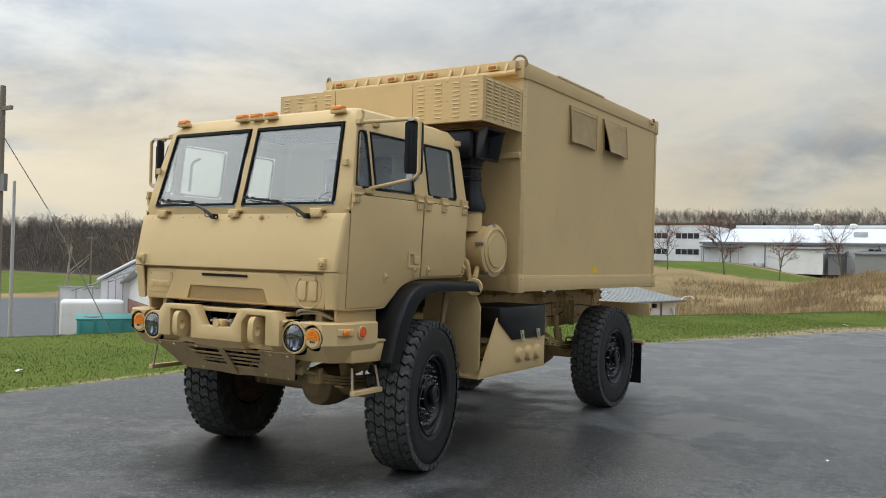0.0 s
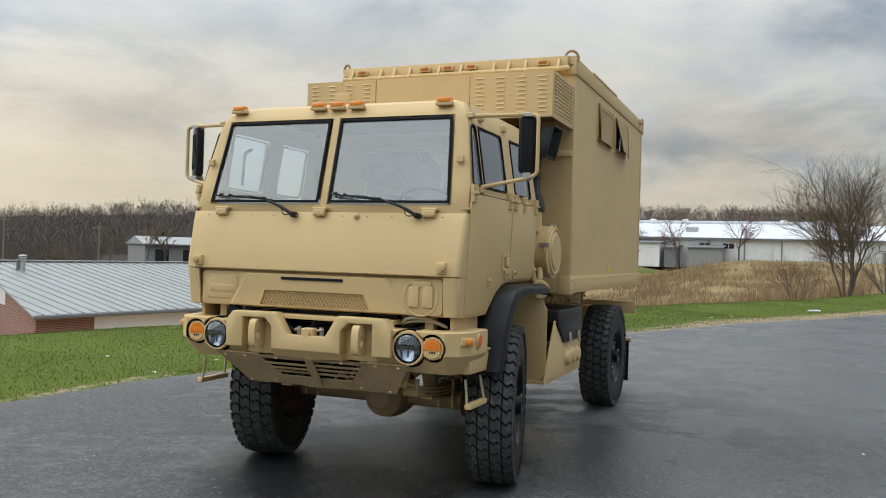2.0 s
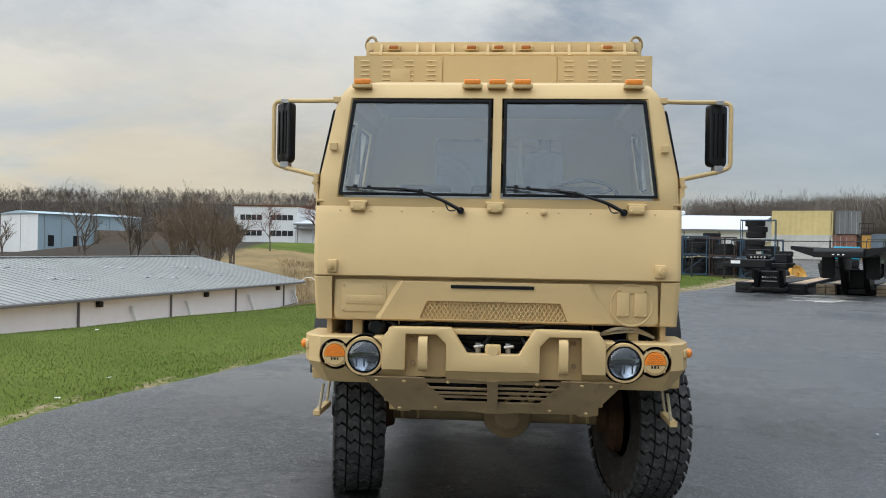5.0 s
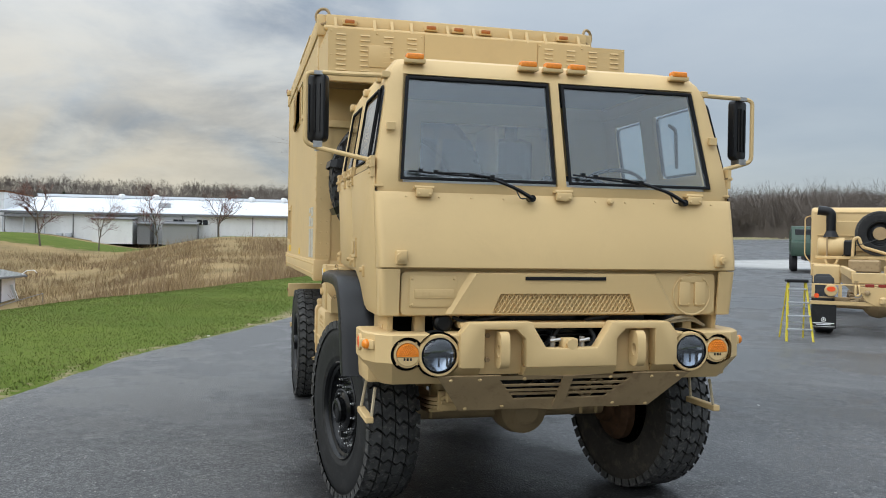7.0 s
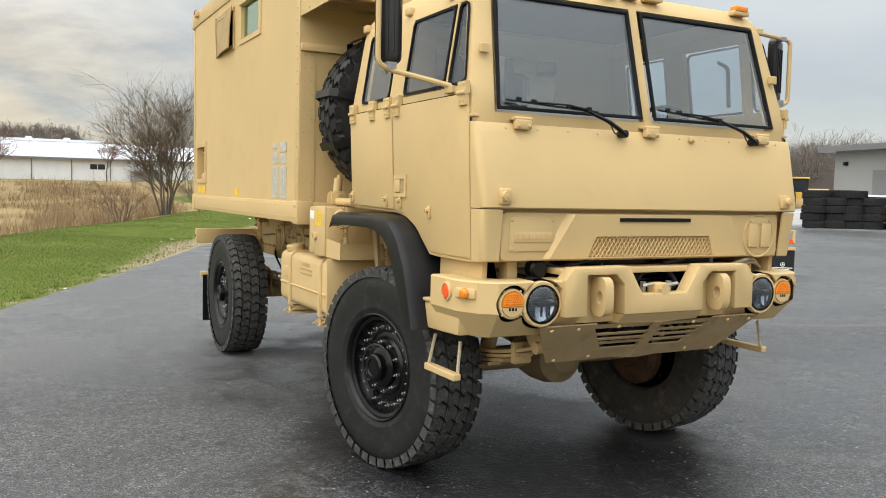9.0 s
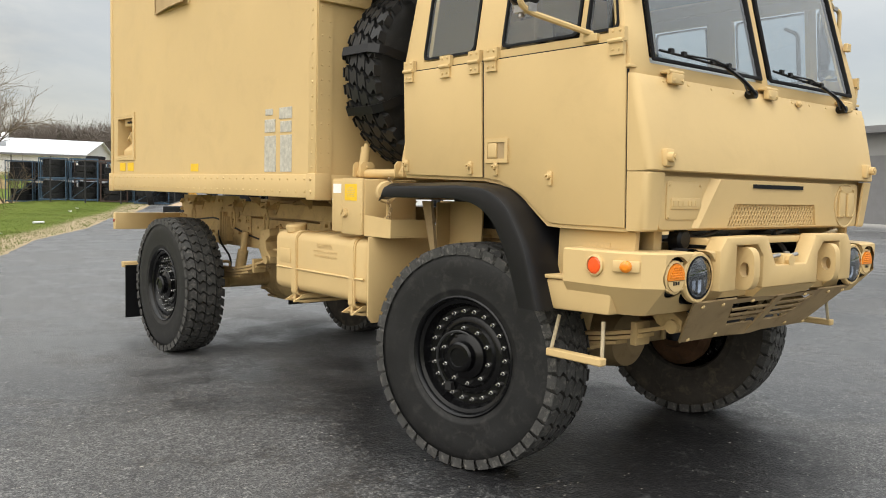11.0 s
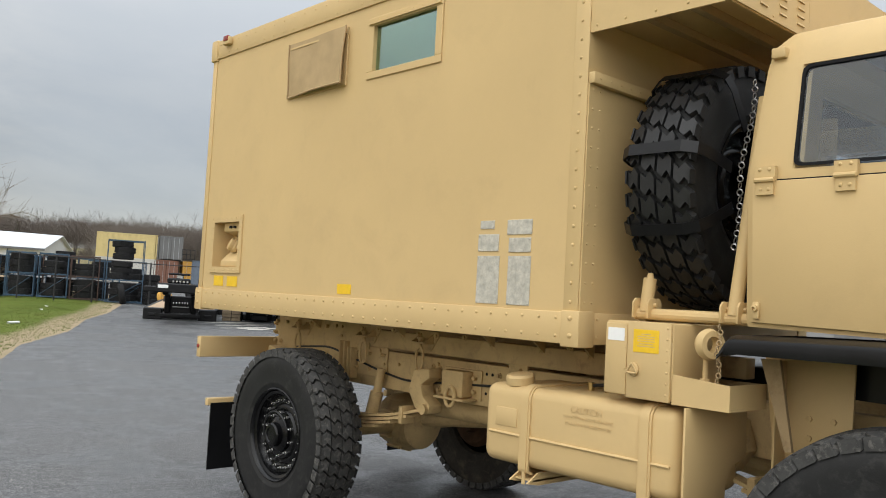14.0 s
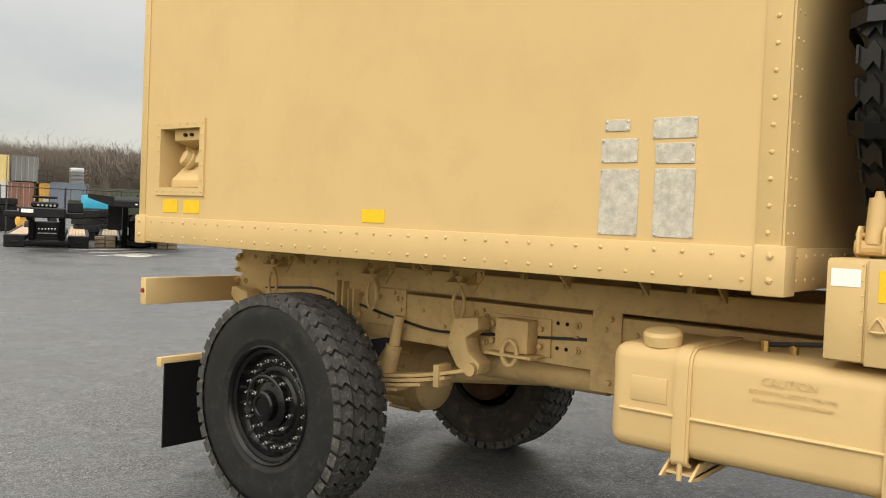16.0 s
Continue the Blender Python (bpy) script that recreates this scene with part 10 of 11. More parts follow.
# yellow step ladder behind it
k = Kit("step_ladder", turned(8.30, 8.15, 25), "yellow fibreglass step ladder standing open", "ladder")
for s in (-1, 1):
    k.add("front_rail", tubes(([(s * 0.23, -0.36, 0.0), (s * 0.15, -0.02, 1.08)], 0.022), n=4), "ladder_yellow")
    k.add("rear_rail", tubes(([(s * 0.21, 0.40, 0.0), (s * 0.15, 0.04, 1.06)], 0.016), n=4), "ladder_yellow")
for i in range(4):
    z_ = 0.22 + 0.24 * i
    y_, w_ = -0.36 + 0.32 * z_ / 1.08, 0.23 - 0.08 * z_ / 1.08
    k.box("tread", -w_, w_, y_ - 0.04, y_ + 0.04, z_ - 0.012, z_ + 0.012, "galv", 0.003, "ribbed aluminium tread")
for z_ in (0.3, 0.62):
    y_ = 0.40 - 0.36 * z_ / 1.06
    k.box("rear_brace", -0.20, 0.20, y_ - 0.01, y_ + 0.01, z_ - 0.015, z_ + 0.015, "galv", 0)
k.box("top_cap", -0.19, 0.19, -0.10, 0.10, 1.06, 1.12, "black", 0.015, "black top cap")


# -- two black lowbed trailers, end on
def lowbed(name, m, label, kind):
    k = Kit(name, m, label, "trailer", "lowbed trailers")
    T = "trailer_black"
    for s in (-1, 1):
        k.box("ramp_foot", *sorted((s * 0.72, s * 1.45)), -0.25, 0.55, 0.0, 0.46, T, 0.03)
        k.box("foot_grab", *sorted((s * 0.95, s * 1.25)), -0.30, -0.25, 0.14, 0.26, T, 0.02)
        b_ = bmesh.new()
        prism(b_, [(0.55, 0.30), (10.5, 0.42), (10.5, 0.60), (0.55, 0.46)], "x", *sorted((s * 1.36, s * 1.47)))
        k.add("side_rail", b_, T)
        for i in range(5):
            x0 = 0.72 + 0.125 * i
            b_ = bmesh.new()
            prism(b_, [(0.58, 0.40), (10.4, 0.52), (10.4, 0.58), (0.58, 0.46)], "x", *sorted((s * (x0 + 0.006), s * (x0 + 0.119))))
            k.add("deck_plank", b_, "wood_deck" if kind == 1 else "timber", "worn deck plank")
        for y_ in (8.2, 9.2):
            k.wheel(s * 1.05, y_, 0.42, 0.3)
    k.box("centre_beam", -0.6, 0.6, 0.5, 10.4, 0.25, 0.5, T, 0.02)
    k.box("base", -0.72, 0.72, -0.35, 0.3, 0.05, 0.30, T, 0.03)
    if kind == 1:
        k.box("bumper_bar", -0.78, 0.78, -0.45, -0.35, 0.12, 0.26, T, 0.02)
        for s in (-1, 1):
            b_ = bmesh.new()
            prism(b_, [(-0.35, 0.25), (0.15, 0.25), (-0.2, 1.2), (-2.2, 1.2), (-2.2, 1.05), (-0.7, 1.0)], "x", *sorted((s * 0.42, s * 0.62)))
            k.add("neck_arm", bev(b_, 0.02, 1), T, "black gooseneck arm")
            k.box("neck_wing", *sorted((s * 0.62, s * 1.25)), -3.4, -2.0, 1.16, 1.36, T, 0.03)
        k.box("winch_box", -0.42, 0.42, -0.3, 0.1, 0.28, 0.98, T, 0.03)
        for i in range(6):
            k.box("hose_coupling", -0.30 + 0.11 * i, -0.25 + 0.11 * i, -0.36, -0.30, 0.66, 0.73, "chrome", 0.01, "bright hose coupling")
        k.box("coupling_bar", -0.32, 0.32, -0.34, -0.30, 0.52, 0.56, "steel", 0.005)
        k.box("neck_head", -0.72, 0.66, -4.4, -1.6, 1.16, 1.50, T, 0.04, "black gooseneck head")
        k.box("data_plate", -0.66, -0.30, -4.41, -4.40, 1.32, 1.44, "white", 0.002, "white data plate")
        k.box("tool_tray", 0.70, 1.2, -3.0, -2.2, 1.36, 1.72, T, 0.03)
        k.box("engine_pack", -0.45, 0.40, -2.8, -1.9, 1.50, 1.70, T, 0.05)
        k.box("engine_hood", -0.42, 0.38, -2.7, -2.0, 1.82, 1.90, T, 0.03)
        k.box("engine_post", -0.12, 0.12, -2.5, -2.2, 1.68, 1.84, "chrome", 0.02)
        for i in range(5):
            b_ = bmesh.new()
            cyl(b_, (-0.22 + 0.13 * i, -2.86, 1.58), (-0.22 + 0.13 * i, -2.80, 1.58), 0.04, n=10)
            k.add("valve_cap", b_, "chrome")
    else:
        b_ = bmesh.new()
        prism(b_, [(-5.2, 1.62), (0.6, 1.72), (0.6, 1.98), (-5.0, 2.00), (-5.2, 1.86)], "x", -0.9, 0.9)
        k.add("neck_deck", bev(b_, 0.03, 1), T, "broad black gooseneck deck")
        for s in (-1, 1):
            b_ = bmesh.new()
            prism(b_, [(s * 0.9, 1.64), (s * 0.9, 1.98), (s * 1.75, 2.06), (s * 1.75, 1.92)], "y", -5.0, 0.4)
            k.add("deck_wing", b_, T, "sloping black side wing")
            b_ = bmesh.new()
            prism(b_, [(-0.5, 0.1), (0.6, 0.1), (0.5, 1.72), (-1.8, 1.68)], "x", *sorted((s * 0.36, s * 0.56)))
            k.add("neck_arm", bev(b_, 0.02, 1), T)
            for j in range(3):
                for i in range(2):
                    k.box("timber", *sorted((s * (0.80 + 0.4 * i), s * (1.17 + 0.4 * i))), -0.75, -0.27, 0.01 + 0.15 * j, 0.14 + 0.15 * j, "timber", 0.01, "weathered timber block")
        k.box("side_panel", -1.1, -0.6, -2.2, -2.1, 0.75, 1.7, T, 0.02)
        k.box("pump_box", -0.30, 0.30, -0.4, 0.1, 0.3, 1.1, T, 0.03)
        k.box("side_panel", 0.6, 1.1, -2.2, -2.1, 0.75, 1.7, T, 0.02)
        for i in range(3):
            k.box("warning_light", -0.2 + 0.18 * i, -0.12 + 0.18 * i, -5.22, -5.19, 1.72, 1.76, "white", 0)


lowbed("lowbed_trailer", turned(11.6, 32.0, 28), "black hydraulic lowbed trailer with worn wood decks", 1)
lowbed("lowbed_trailer", turned(15.3, 32.0, 30), "black lowbed trailer with a broad sloping neck", 2)


# -- tyres, racks and fence
def tyre_mesh(name, r, w):
    bm = bmesh.new()
    lathe(bm, [(r * 0.56, -w * 0.38), (r * 0.62, -w * 0.48), (r * 0.86, -w / 2), (r * 0.96, -w * 0.44), (r * 0.97, 0), (r * 0.96, w * 0.44), (r * 0.86, w / 2), (r * 0.62, w * 0.48), (r * 0.56, w * 0.38), (r * 0.60, 0)], (0, 0, 0), (0, 0, 1), 28, True)
    n = 30
    for i in range(n):
        for s in (-1, 1):
            a = 2 * math.pi * (i + 0.25 * s) / n
            q = Matrix.Rotation(a, 4, "Z")
            b2 = [q @ Vector(p) for p in ((r * 0.95, -0.042, 0.02 * s), (r * 0.95, 0.030, 0.02 * s), (r * 0.93, 0.045, w * 0.46 * s), (r * 0.93, -0.030, w * 0.46 * s),
                                          (r, -0.035, 0.02 * s), (r, 0.024, 0.02 * s), (r * 0.985, 0.037, w * 0.44 * s), (r * 0.985, -0.024, w * 0.44 * s))]
            v = [bm.verts.new(p) for p in b2]
            for f in ((4, 5, 6, 7), (0, 1, 5, 4), (1, 2, 6, 5), (2, 3, 7, 6), (3, 0, 4, 7)):
                bm.faces.new([v[j] for j in f])
    return to_mesh(name, bm, M["old_tyre"], 35)


TYRE = tyre_mesh("tyre", 0.60, 0.36)
rng_y = np.random.default_rng(77)


def tyre_stack(x, y, z, n, lean=0.05, label="worn off-road tyre lying in a stack", group="stacked tyres"):
    for i in range(n):
        m = Matrix.Translation((x + rng_y.uniform(-lean, lean), y + rng_y.uniform(-lean, lean), z + 0.18 + 0.355 * i)) @ pose(0, 0, 0, rng_y.uniform(-1.5, 1.5), rng_y.uniform(-1.5, 1.5), rng_y.uniform(0, 360))
        single("tyre", TYRE, None, label, "tyre", group, m=m)


def tyre_rack(x, y, bearing, w, tiers, mat="rack_blue", top=0.0):
    """An open steel stand: posts, rails, slatted shelves; tyres lie on its shelves."""
    m = turned(x, y, bearing)
    k = Kit("tyre_rack", m, "open blue steel rack stacked with old tyres", "rack", "tyre racks")
    h = 1.28 * len(tiers) + top
    for px in (-w / 2, w / 2):
        for py in (-0.62, 0.62):
            k.box("post", px - 0.026, px + 0.026, py - 0.026, py + 0.026, -0.03, h, mat, 0.006)
    for j in range(len(tiers) + 1):
        z = 0.08 + 1.28 * j if j < len(tiers) else h - 0.04
        for py in (-0.62, 0.62):
            k.box("rail", -w / 2, w / 2, py - 0.025, py + 0.025, z - 0.04, z + 0.03, mat, 0.005)
        for px in (-w / 2, w / 2):
            k.box("cross_rail", px - 0.025, px + 0.025, -0.62, 0.62, z - 0.04, z + 0.03, mat, 0.005)
        if j < len(tiers):
            for i in range(5):
                px = -w / 2 + w * (i + 0.5) / 5
                k.box("slat", px - 0.04, px + 0.04, -0.62, 0.62, z + 0.03, z + 0.05, mat, 0)
    for py in (-0.63, 0.63):
        b_ = bmesh.new()
        tube(b_, [(-w / 2, py, 0.1), (w / 2, py, 1.3)], 0.016, 5)
        k.add("brace", b_, mat)
    for j, n in enumerate(tiers):
        if n:
            p = m @ Vector((0, 0, 0.13 + 1.28 * j))
            tyre_stack(p.x, p.y, p.z, n, 0.06)
    return m


RB = 20.0                                   # the racks face back along the lot
for x, y, w, tiers, mt_ in ((10.7, 50.6, 1.45, (3, 3), "rack_blue"), (12.3, 50.0, 1.5, (2, 2), "rack_blue"), (13.9, 49.5, 1.5, (3, 2), "rack_dark"), (11.4, 52.8, 1.5, (3, 3), "rack_blue"), (13.2, 52.2, 1.5, (3, 3), "rack_dark"),
                            (15.0, 51.6, 1.5, (3, 2), "rack_blue"), (9.6, 53.6, 1.5, (2, 3), "rack_blue"), (10.9, 55.2, 1.5, (3, 3), "rack_blue"), (12.6, 54.6, 1.5, (3, 3), "rack_blue"), (14.3, 54.0, 1.5, (3, 3), "rack_dark"), (16.2, 53.2, 1.5, (3, 3), "rack_blue"), (17.3, 50.9, 1.5, (3, 2), "rack_blue")):
    tyre_rack(x, y, RB, w, tiers, mt_)
m_ = tyre_rack(15.75, 48.3, RB, 2.0, (0, 0), "rack_blue", 1.15)
p_ = m_ @ Vector((-0.25, 0, 0.13))
tyre_stack(p_.x, p_.y, p_.z, 3, 0.08)
tyre_stack(p_.x, p_.y, p_.z + 1.28, 3, 0.10)
tyre_stack(p_.x + 0.12, p_.y, p_.z + 2.45, 3, 0.08)
tyre_stack(14.3, 54.0, ground_at(14.3, 54.0) + 2.58, 1)
tyre_stack(17.3, 48.2, ground_at(17.3, 48.2), 5, 0.08)
tyre_stack(17.9, 49.6, ground_at(17.9, 49.6), 3, 0.08)
for x, y, z in ((15.2, 47.2, 0.55), (19.0, 46.4, 0.55)):
    m = Matrix.Translation((x, y, ground_at(x, y) + z)) @ pose(0, 0, 0, 78, 0, 70)
    t_ = single("tyre", TYRE, None, "old tyre leaning on its edge", "tyre", "stacked tyres", m=m)
m = turned(17.6, 46.6, 30) @ pose(0, 0, 0, 62, 0, 60)
m.translation.z += 0.42
b_ = bmesh.new()
lathe(b_, [(0.52, -0.14), (0.56, -0.16), (0.56, 0.16), (0.52, 0.14), (0.46, 0.10), (0.40, 0.02), (0.16, 0.0), (0.14, 0.04), (0.10, 0.05), (0.10, -0.02), (0.0, -0.02)], (0, 0, 0), (0, 0, 1), 28)
single("truck_wheel", b_, M["box_orange"], "rusty orange steel wheel leaning by the fence", "wheel", m=m)
FENCE = [(9.7, 47.5), (11.4, 46.9), (13.2, 46.3), (16.0, 45.3), (18.7, 44.5), (21.4, 43.6), (24.2, 42.8), (27.0, 42.0)]
fn = thing("chain_fence", (16, 45.3, 0), "black chain-link fence with a top rail", "fence")


def mesh_wire(p0, p1, z0, z1, step=0.28):
    """Diamond wire between two posts."""
    b_ = bmesh.new()
    p0, p1 = Vector((*p0, 0)), Vector((*p1, 0))
    L, H = (p1 - p0).length, z1 - z0
    for s in (1, -1):
        x = -H
        while x < L:
            a, c = max(x, 0.0), min(x + H, L)
            if c > a:
                za, zc = (a - x, c - x)
                pa, pc = p0.lerp(p1, a / L), p0.lerp(p1, c / L)
                pa.z, pc.z = (z0 + za, z0 + zc) if s > 0 else (z1 - za, z1 - zc)
                tube(b_, [pa, pc], 0.0014, 3, False)
            x += step
    return b_


def fence_run(fn, pts, h):
    for i, (x, y) in enumerate(pts):
        z = ground_at(x, y)
        b_ = bmesh.new()
        cyl(b_, (x, y, z - 0.1), (x, y, z + h + 0.05), 0.045, n=10)
        dome(b_, (x, y, z + h + 0.05), (0, 0, 1), 0.05, 8)
        part("post", b_, M["fence_black"], fn)
        if i:
            x0, y0 = pts[i - 1]
            z0 = ground_at(x0, y0)
            part("top_rail", tubes(([(x0, y0, z0 + h), (x, y, z + h)], 0.03), n=6), M["fence_black"], fn)
            tagged(part("wire_mesh", mesh_wire((x0, y0), (x, y), min(z, z0) + 0.05, min(z, z0) + h), M["fence_black"], fn), kind="stuff")


fence_run(fn, FENCE, 2.4)


# -- shipping containers
def container(x, y, bearing, z, L, mat, label, W=2.44, H=2.59, doors=True):
    m = turned(x, y, bearing, z)
    k = Kit("shipping_container", m, label, "container", "shipping containers")
    b_ = bmesh.new()
    # corrugated long sides
    step = 0.14
    for s in (-1, 1):
        xs = np.arange(-L / 2 + 0.12, L / 2 - 0.12, step)
        rows = [[(x_, s * (W / 2 - (0.035 if i % 4 in (1, 2) else 0.0)), zz) for i, x_ in enumerate(xs)] for zz in (0.16, H - 0.12)]
        sheet(b_, rows)
    k.add("side_wall", b_, mat, "corrugated side wall")
    k.box("roof", -L / 2 + 0.05, L / 2 - 0.05, -W / 2 + 0.05, W / 2 - 0.05, H - 0.10, H - 0.04, mat, 0)
    for s in (-1, 1):
        for z0, z1 in ((0, 0.17), (H - 0.13, H)):
            k.box("side_rail", -L / 2, L / 2, *sorted((s * W / 2, s * (W / 2 - 0.10))), z0, z1, mat, 0.01)
        for s2 in (-1, 1):
            k.box("corner_post", *sorted((s * L / 2, s * (L / 2 - 0.14))), *sorted((s2 * W / 2, s2 * (W / 2 - 0.14))), 0, H, mat, 0.015)
        k.box("end_rail", *sorted((s * L / 2, s * (L / 2 - 0.1))), -W / 2, W / 2, H - 0.14, H, mat, 0.01)
    for s2 in (-1, 1):
        k.box("door_leaf", L / 2 - 0.09, L / 2 - 0.04, *sorted((s2 * 0.02, s2 * (W / 2 - 0.12))), 0.12, H - 0.14, mat, 0.01, "container door")
        for yy in (0.30, 0.80):
            k.add("lock_rod", tubes(([(L / 2 - 0.02, s2 * yy, 0.1), (L / 2 - 0.02, s2 * yy, H - 0.1)], 0.018), n=5), "galv")
    k.box("end_wall", -L / 2 + 0.03, -L / 2 + 0.08, -W / 2 + 0.1, W / 2 - 0.1, 0.12, H - 0.14, mat, 0)
    return k


CZ = ground_at(32, 87) + 0.02
container(31.9, 88.2, 22, CZ, 6.06, "box_white", "white corrugated shipping container with rust marks")
container(32.0, 88.4, 22, CZ + 2.60, 6.06, "box_yellow", "pale yellow shipping container stacked on a white one")
k = container(36.4, 88.4, 112, CZ, 6.06, "box_rust", "rust-red shipping container standing end on")
k = container(39.1, 87.3, 112, CZ, 6.06, "box_orange", "orange-yellow shipping container standing end on")
kb = container(36.9, 88.6, 112, CZ + 2.60, 6.06, "box_grey", "dark grey container under brown tarpaulins")
b_ = bmesh.new()
for i in range(3):
    rows = []
    for zz in np.linspace(0.0, 2.5, 8):
        rows.append([(-3.12 - 0.05 * math.sin(9 * u + i) * (1 - zz / 3) - 0.02, -1.2 + 0.8 * i + 0.78 * u, zz) for u in np.linspace(0, 1, 9)])
    sheet(b_, rows)
single("tarpaulin", local(b_, kb.f), M["brown_tarp"], "brown tarpaulin hanging in folds over a container", "tarpaulin")
BZ_ = ground_at(37.3, 83) + 0.02
container(39.4, 83.9, 28, BZ_, 3.6, "box_blue", "blue-grey corrugated container beside the stacked ones", H=2.75)
for j in range(4):
    kk = Kit("transit_case", turned(39.9, 83.5, 20, BZ_ + 2.76 + 0.39 * j), "grey ribbed transit case in a stack", "case", "stacked transit cases")
    kk.box("case_body", -0.64, 0.64, -0.5, 0.5, 0, 0.26, "galv" if j == 3 else "box_grey", 0.04)
    kk.box("case_lid", -0.62, 0.62, -0.48, 0.48, 0.265, 0.38, "box_grey" if j != 3 else "white_metal", 0.03)
kk = Kit("steel_frame", turned(36.7, 83.6, 20, BZ_ + 2.76), "small dark steel frame on a container", "frame")
for x_ in (-0.65, -0.2, 0.2, 0.65):
    kk.box("upright", x_ - 0.03, x_ + 0.03, -0.35, -0.29, 0, 1.1, "fence_black", 0)
for z_ in (0.05, 0.55, 1.05):
    kk.box("bar", -0.68, 0.68, -0.36, -0.28, z_ - 0.03, z_ + 0.03, "fence_black", 0)

# cyan crate on a stack of tyres
tyre_stack(17.9, 39.9, ground_at(17.6, 39.9), 4, 0.05)
tyre_stack(16.7, 38.6, ground_at(16.7, 38.6), 4, 0.06)
b_ = block(-0.62, 0.62, -0.5, 0.5, 0.0, 0.66, 0.04, 2)
single("crate", local(b_, turned(17.9, 40.0, 24, ground_at(17.6, 39.9) + 1.46)), M["cyan"], "bright cyan covered crate on a tyre stack", "crate")


# -- vehicles and machines at the back
def army_truck(x, y, bearing, mat, label, L=6.2):
    k = Kit("army_truck", turned(x, y, bearing), label, "truck", "parked army trucks")
    b_ = bmesh.new()
    prism(b_, [(L / 2 - 1.9, 0.9), (L / 2, 0.9), (L / 2, 1.7), (L / 2 - 0.5, 1.8), (L / 2 - 0.8, 2.6), (L / 2 - 1.9, 2.65)], "x", -1.15, 1.15)
    k.add("cab", bev(b_, 0.06, 2), mat)
    k.box("windshield", -0.95, 0.95, L / 2 - 0.72, L / 2 - 0.62, 1.85, 2.45, "dark_window", 0.02)
    for s in (-1, 1):
        k.box("side_window", *sorted((s * 1.14, s * 1.165)), L / 2 - 1.6, L / 2 - 0.9, 1.85, 2.4, "dark_window", 0.01)
        k.box("bed_side", *sorted((s * 1.12, s * 1.18)), -L / 2, L / 2 - 2.1, 1.15, 1.75, mat, 0.01)
        for y_ in (-L / 2 + 0.9, -L / 2 + 2.2, L / 2 - 0.9):
            k.wheel(s * 0.98, y_, 0.52, 0.34, mat)
    k.box("bed_floor", -1.15, 1.15, -L / 2, L / 2 - 2.1, 1.0, 1.15, mat, 0.01)
    k.box("frame", -0.45, 0.45, -L / 2 + 0.2, L / 2, 0.65, 1.0, "black", 0.02)
    for i in range(4):
        y_ = -L / 2 + 0.2 + i * (L - 2.7) / 3
        k.add("bow", tubes((fillet([(-1.13, y_, 1.7), (-1.13, y_, 2.55), (1.13, y_, 2.55), (1.13, y_, 1.7)], 0.2), 0.025), n=5), mat)
    return k


army_truck(31.5, 62.2, 75, "olive", "olive green army truck parked beyond the fence")
army_truck(34.6, 62.5, 100, "olive", "olive green army truck with bare hoops")
army_truck(26.5, 50.5, 80, "olive", "dark green army truck parked beyond the fence")
army_truck(31.8, 38.6, 215, "loader_green", "dark green army truck facing the lot")
army_truck(60.5, 60.0, 200, "tan", "distant tan army truck")


def wheel_loader(x, y, b):
    k = Kit("wheel_loader", turned(x, y, b), "dark green wheel loader seen from the front", "loader")
    b_ = bmesh.new()
    prism(b_, [(-0.9, 1.5), (0.7, 1.5), (0.6, 3.0), (-0.8, 3.0)], "x", -0.8, 0.8)
    cab_ = k.add("cab", bev(b_, 0.06, 2), "loader_green")
    k.box("cab_window", -0.62, 0.62, -0.93, -0.84, 1.9, 2.85, "dark_window", 0.02, "", cab_)
    k.box("roof", -0.95, 0.95, -1.0, 0.9, 3.0, 3.12, "loader_green", 0.03)
    k.box("body", -1.0, 1.0, -1.4, 2.4, 0.7, 1.5, "loader_green", 0.08)
    for s in (-1, 1):
        for y_ in (-1.1, 1.5):
            k.wheel(s * 1.25, y_, 0.75, 0.55, "loader_green")
        k.box("arm", *sorted((s * 0.45, s * 0.62)), -2.4, -1.0, 0.5, 0.9, "loader_green", 0.05)
    k.box("fork_frame", -1.1, 1.1, -2.55, -2.4, 0.15, 0.9, "loader_green", 0.04)


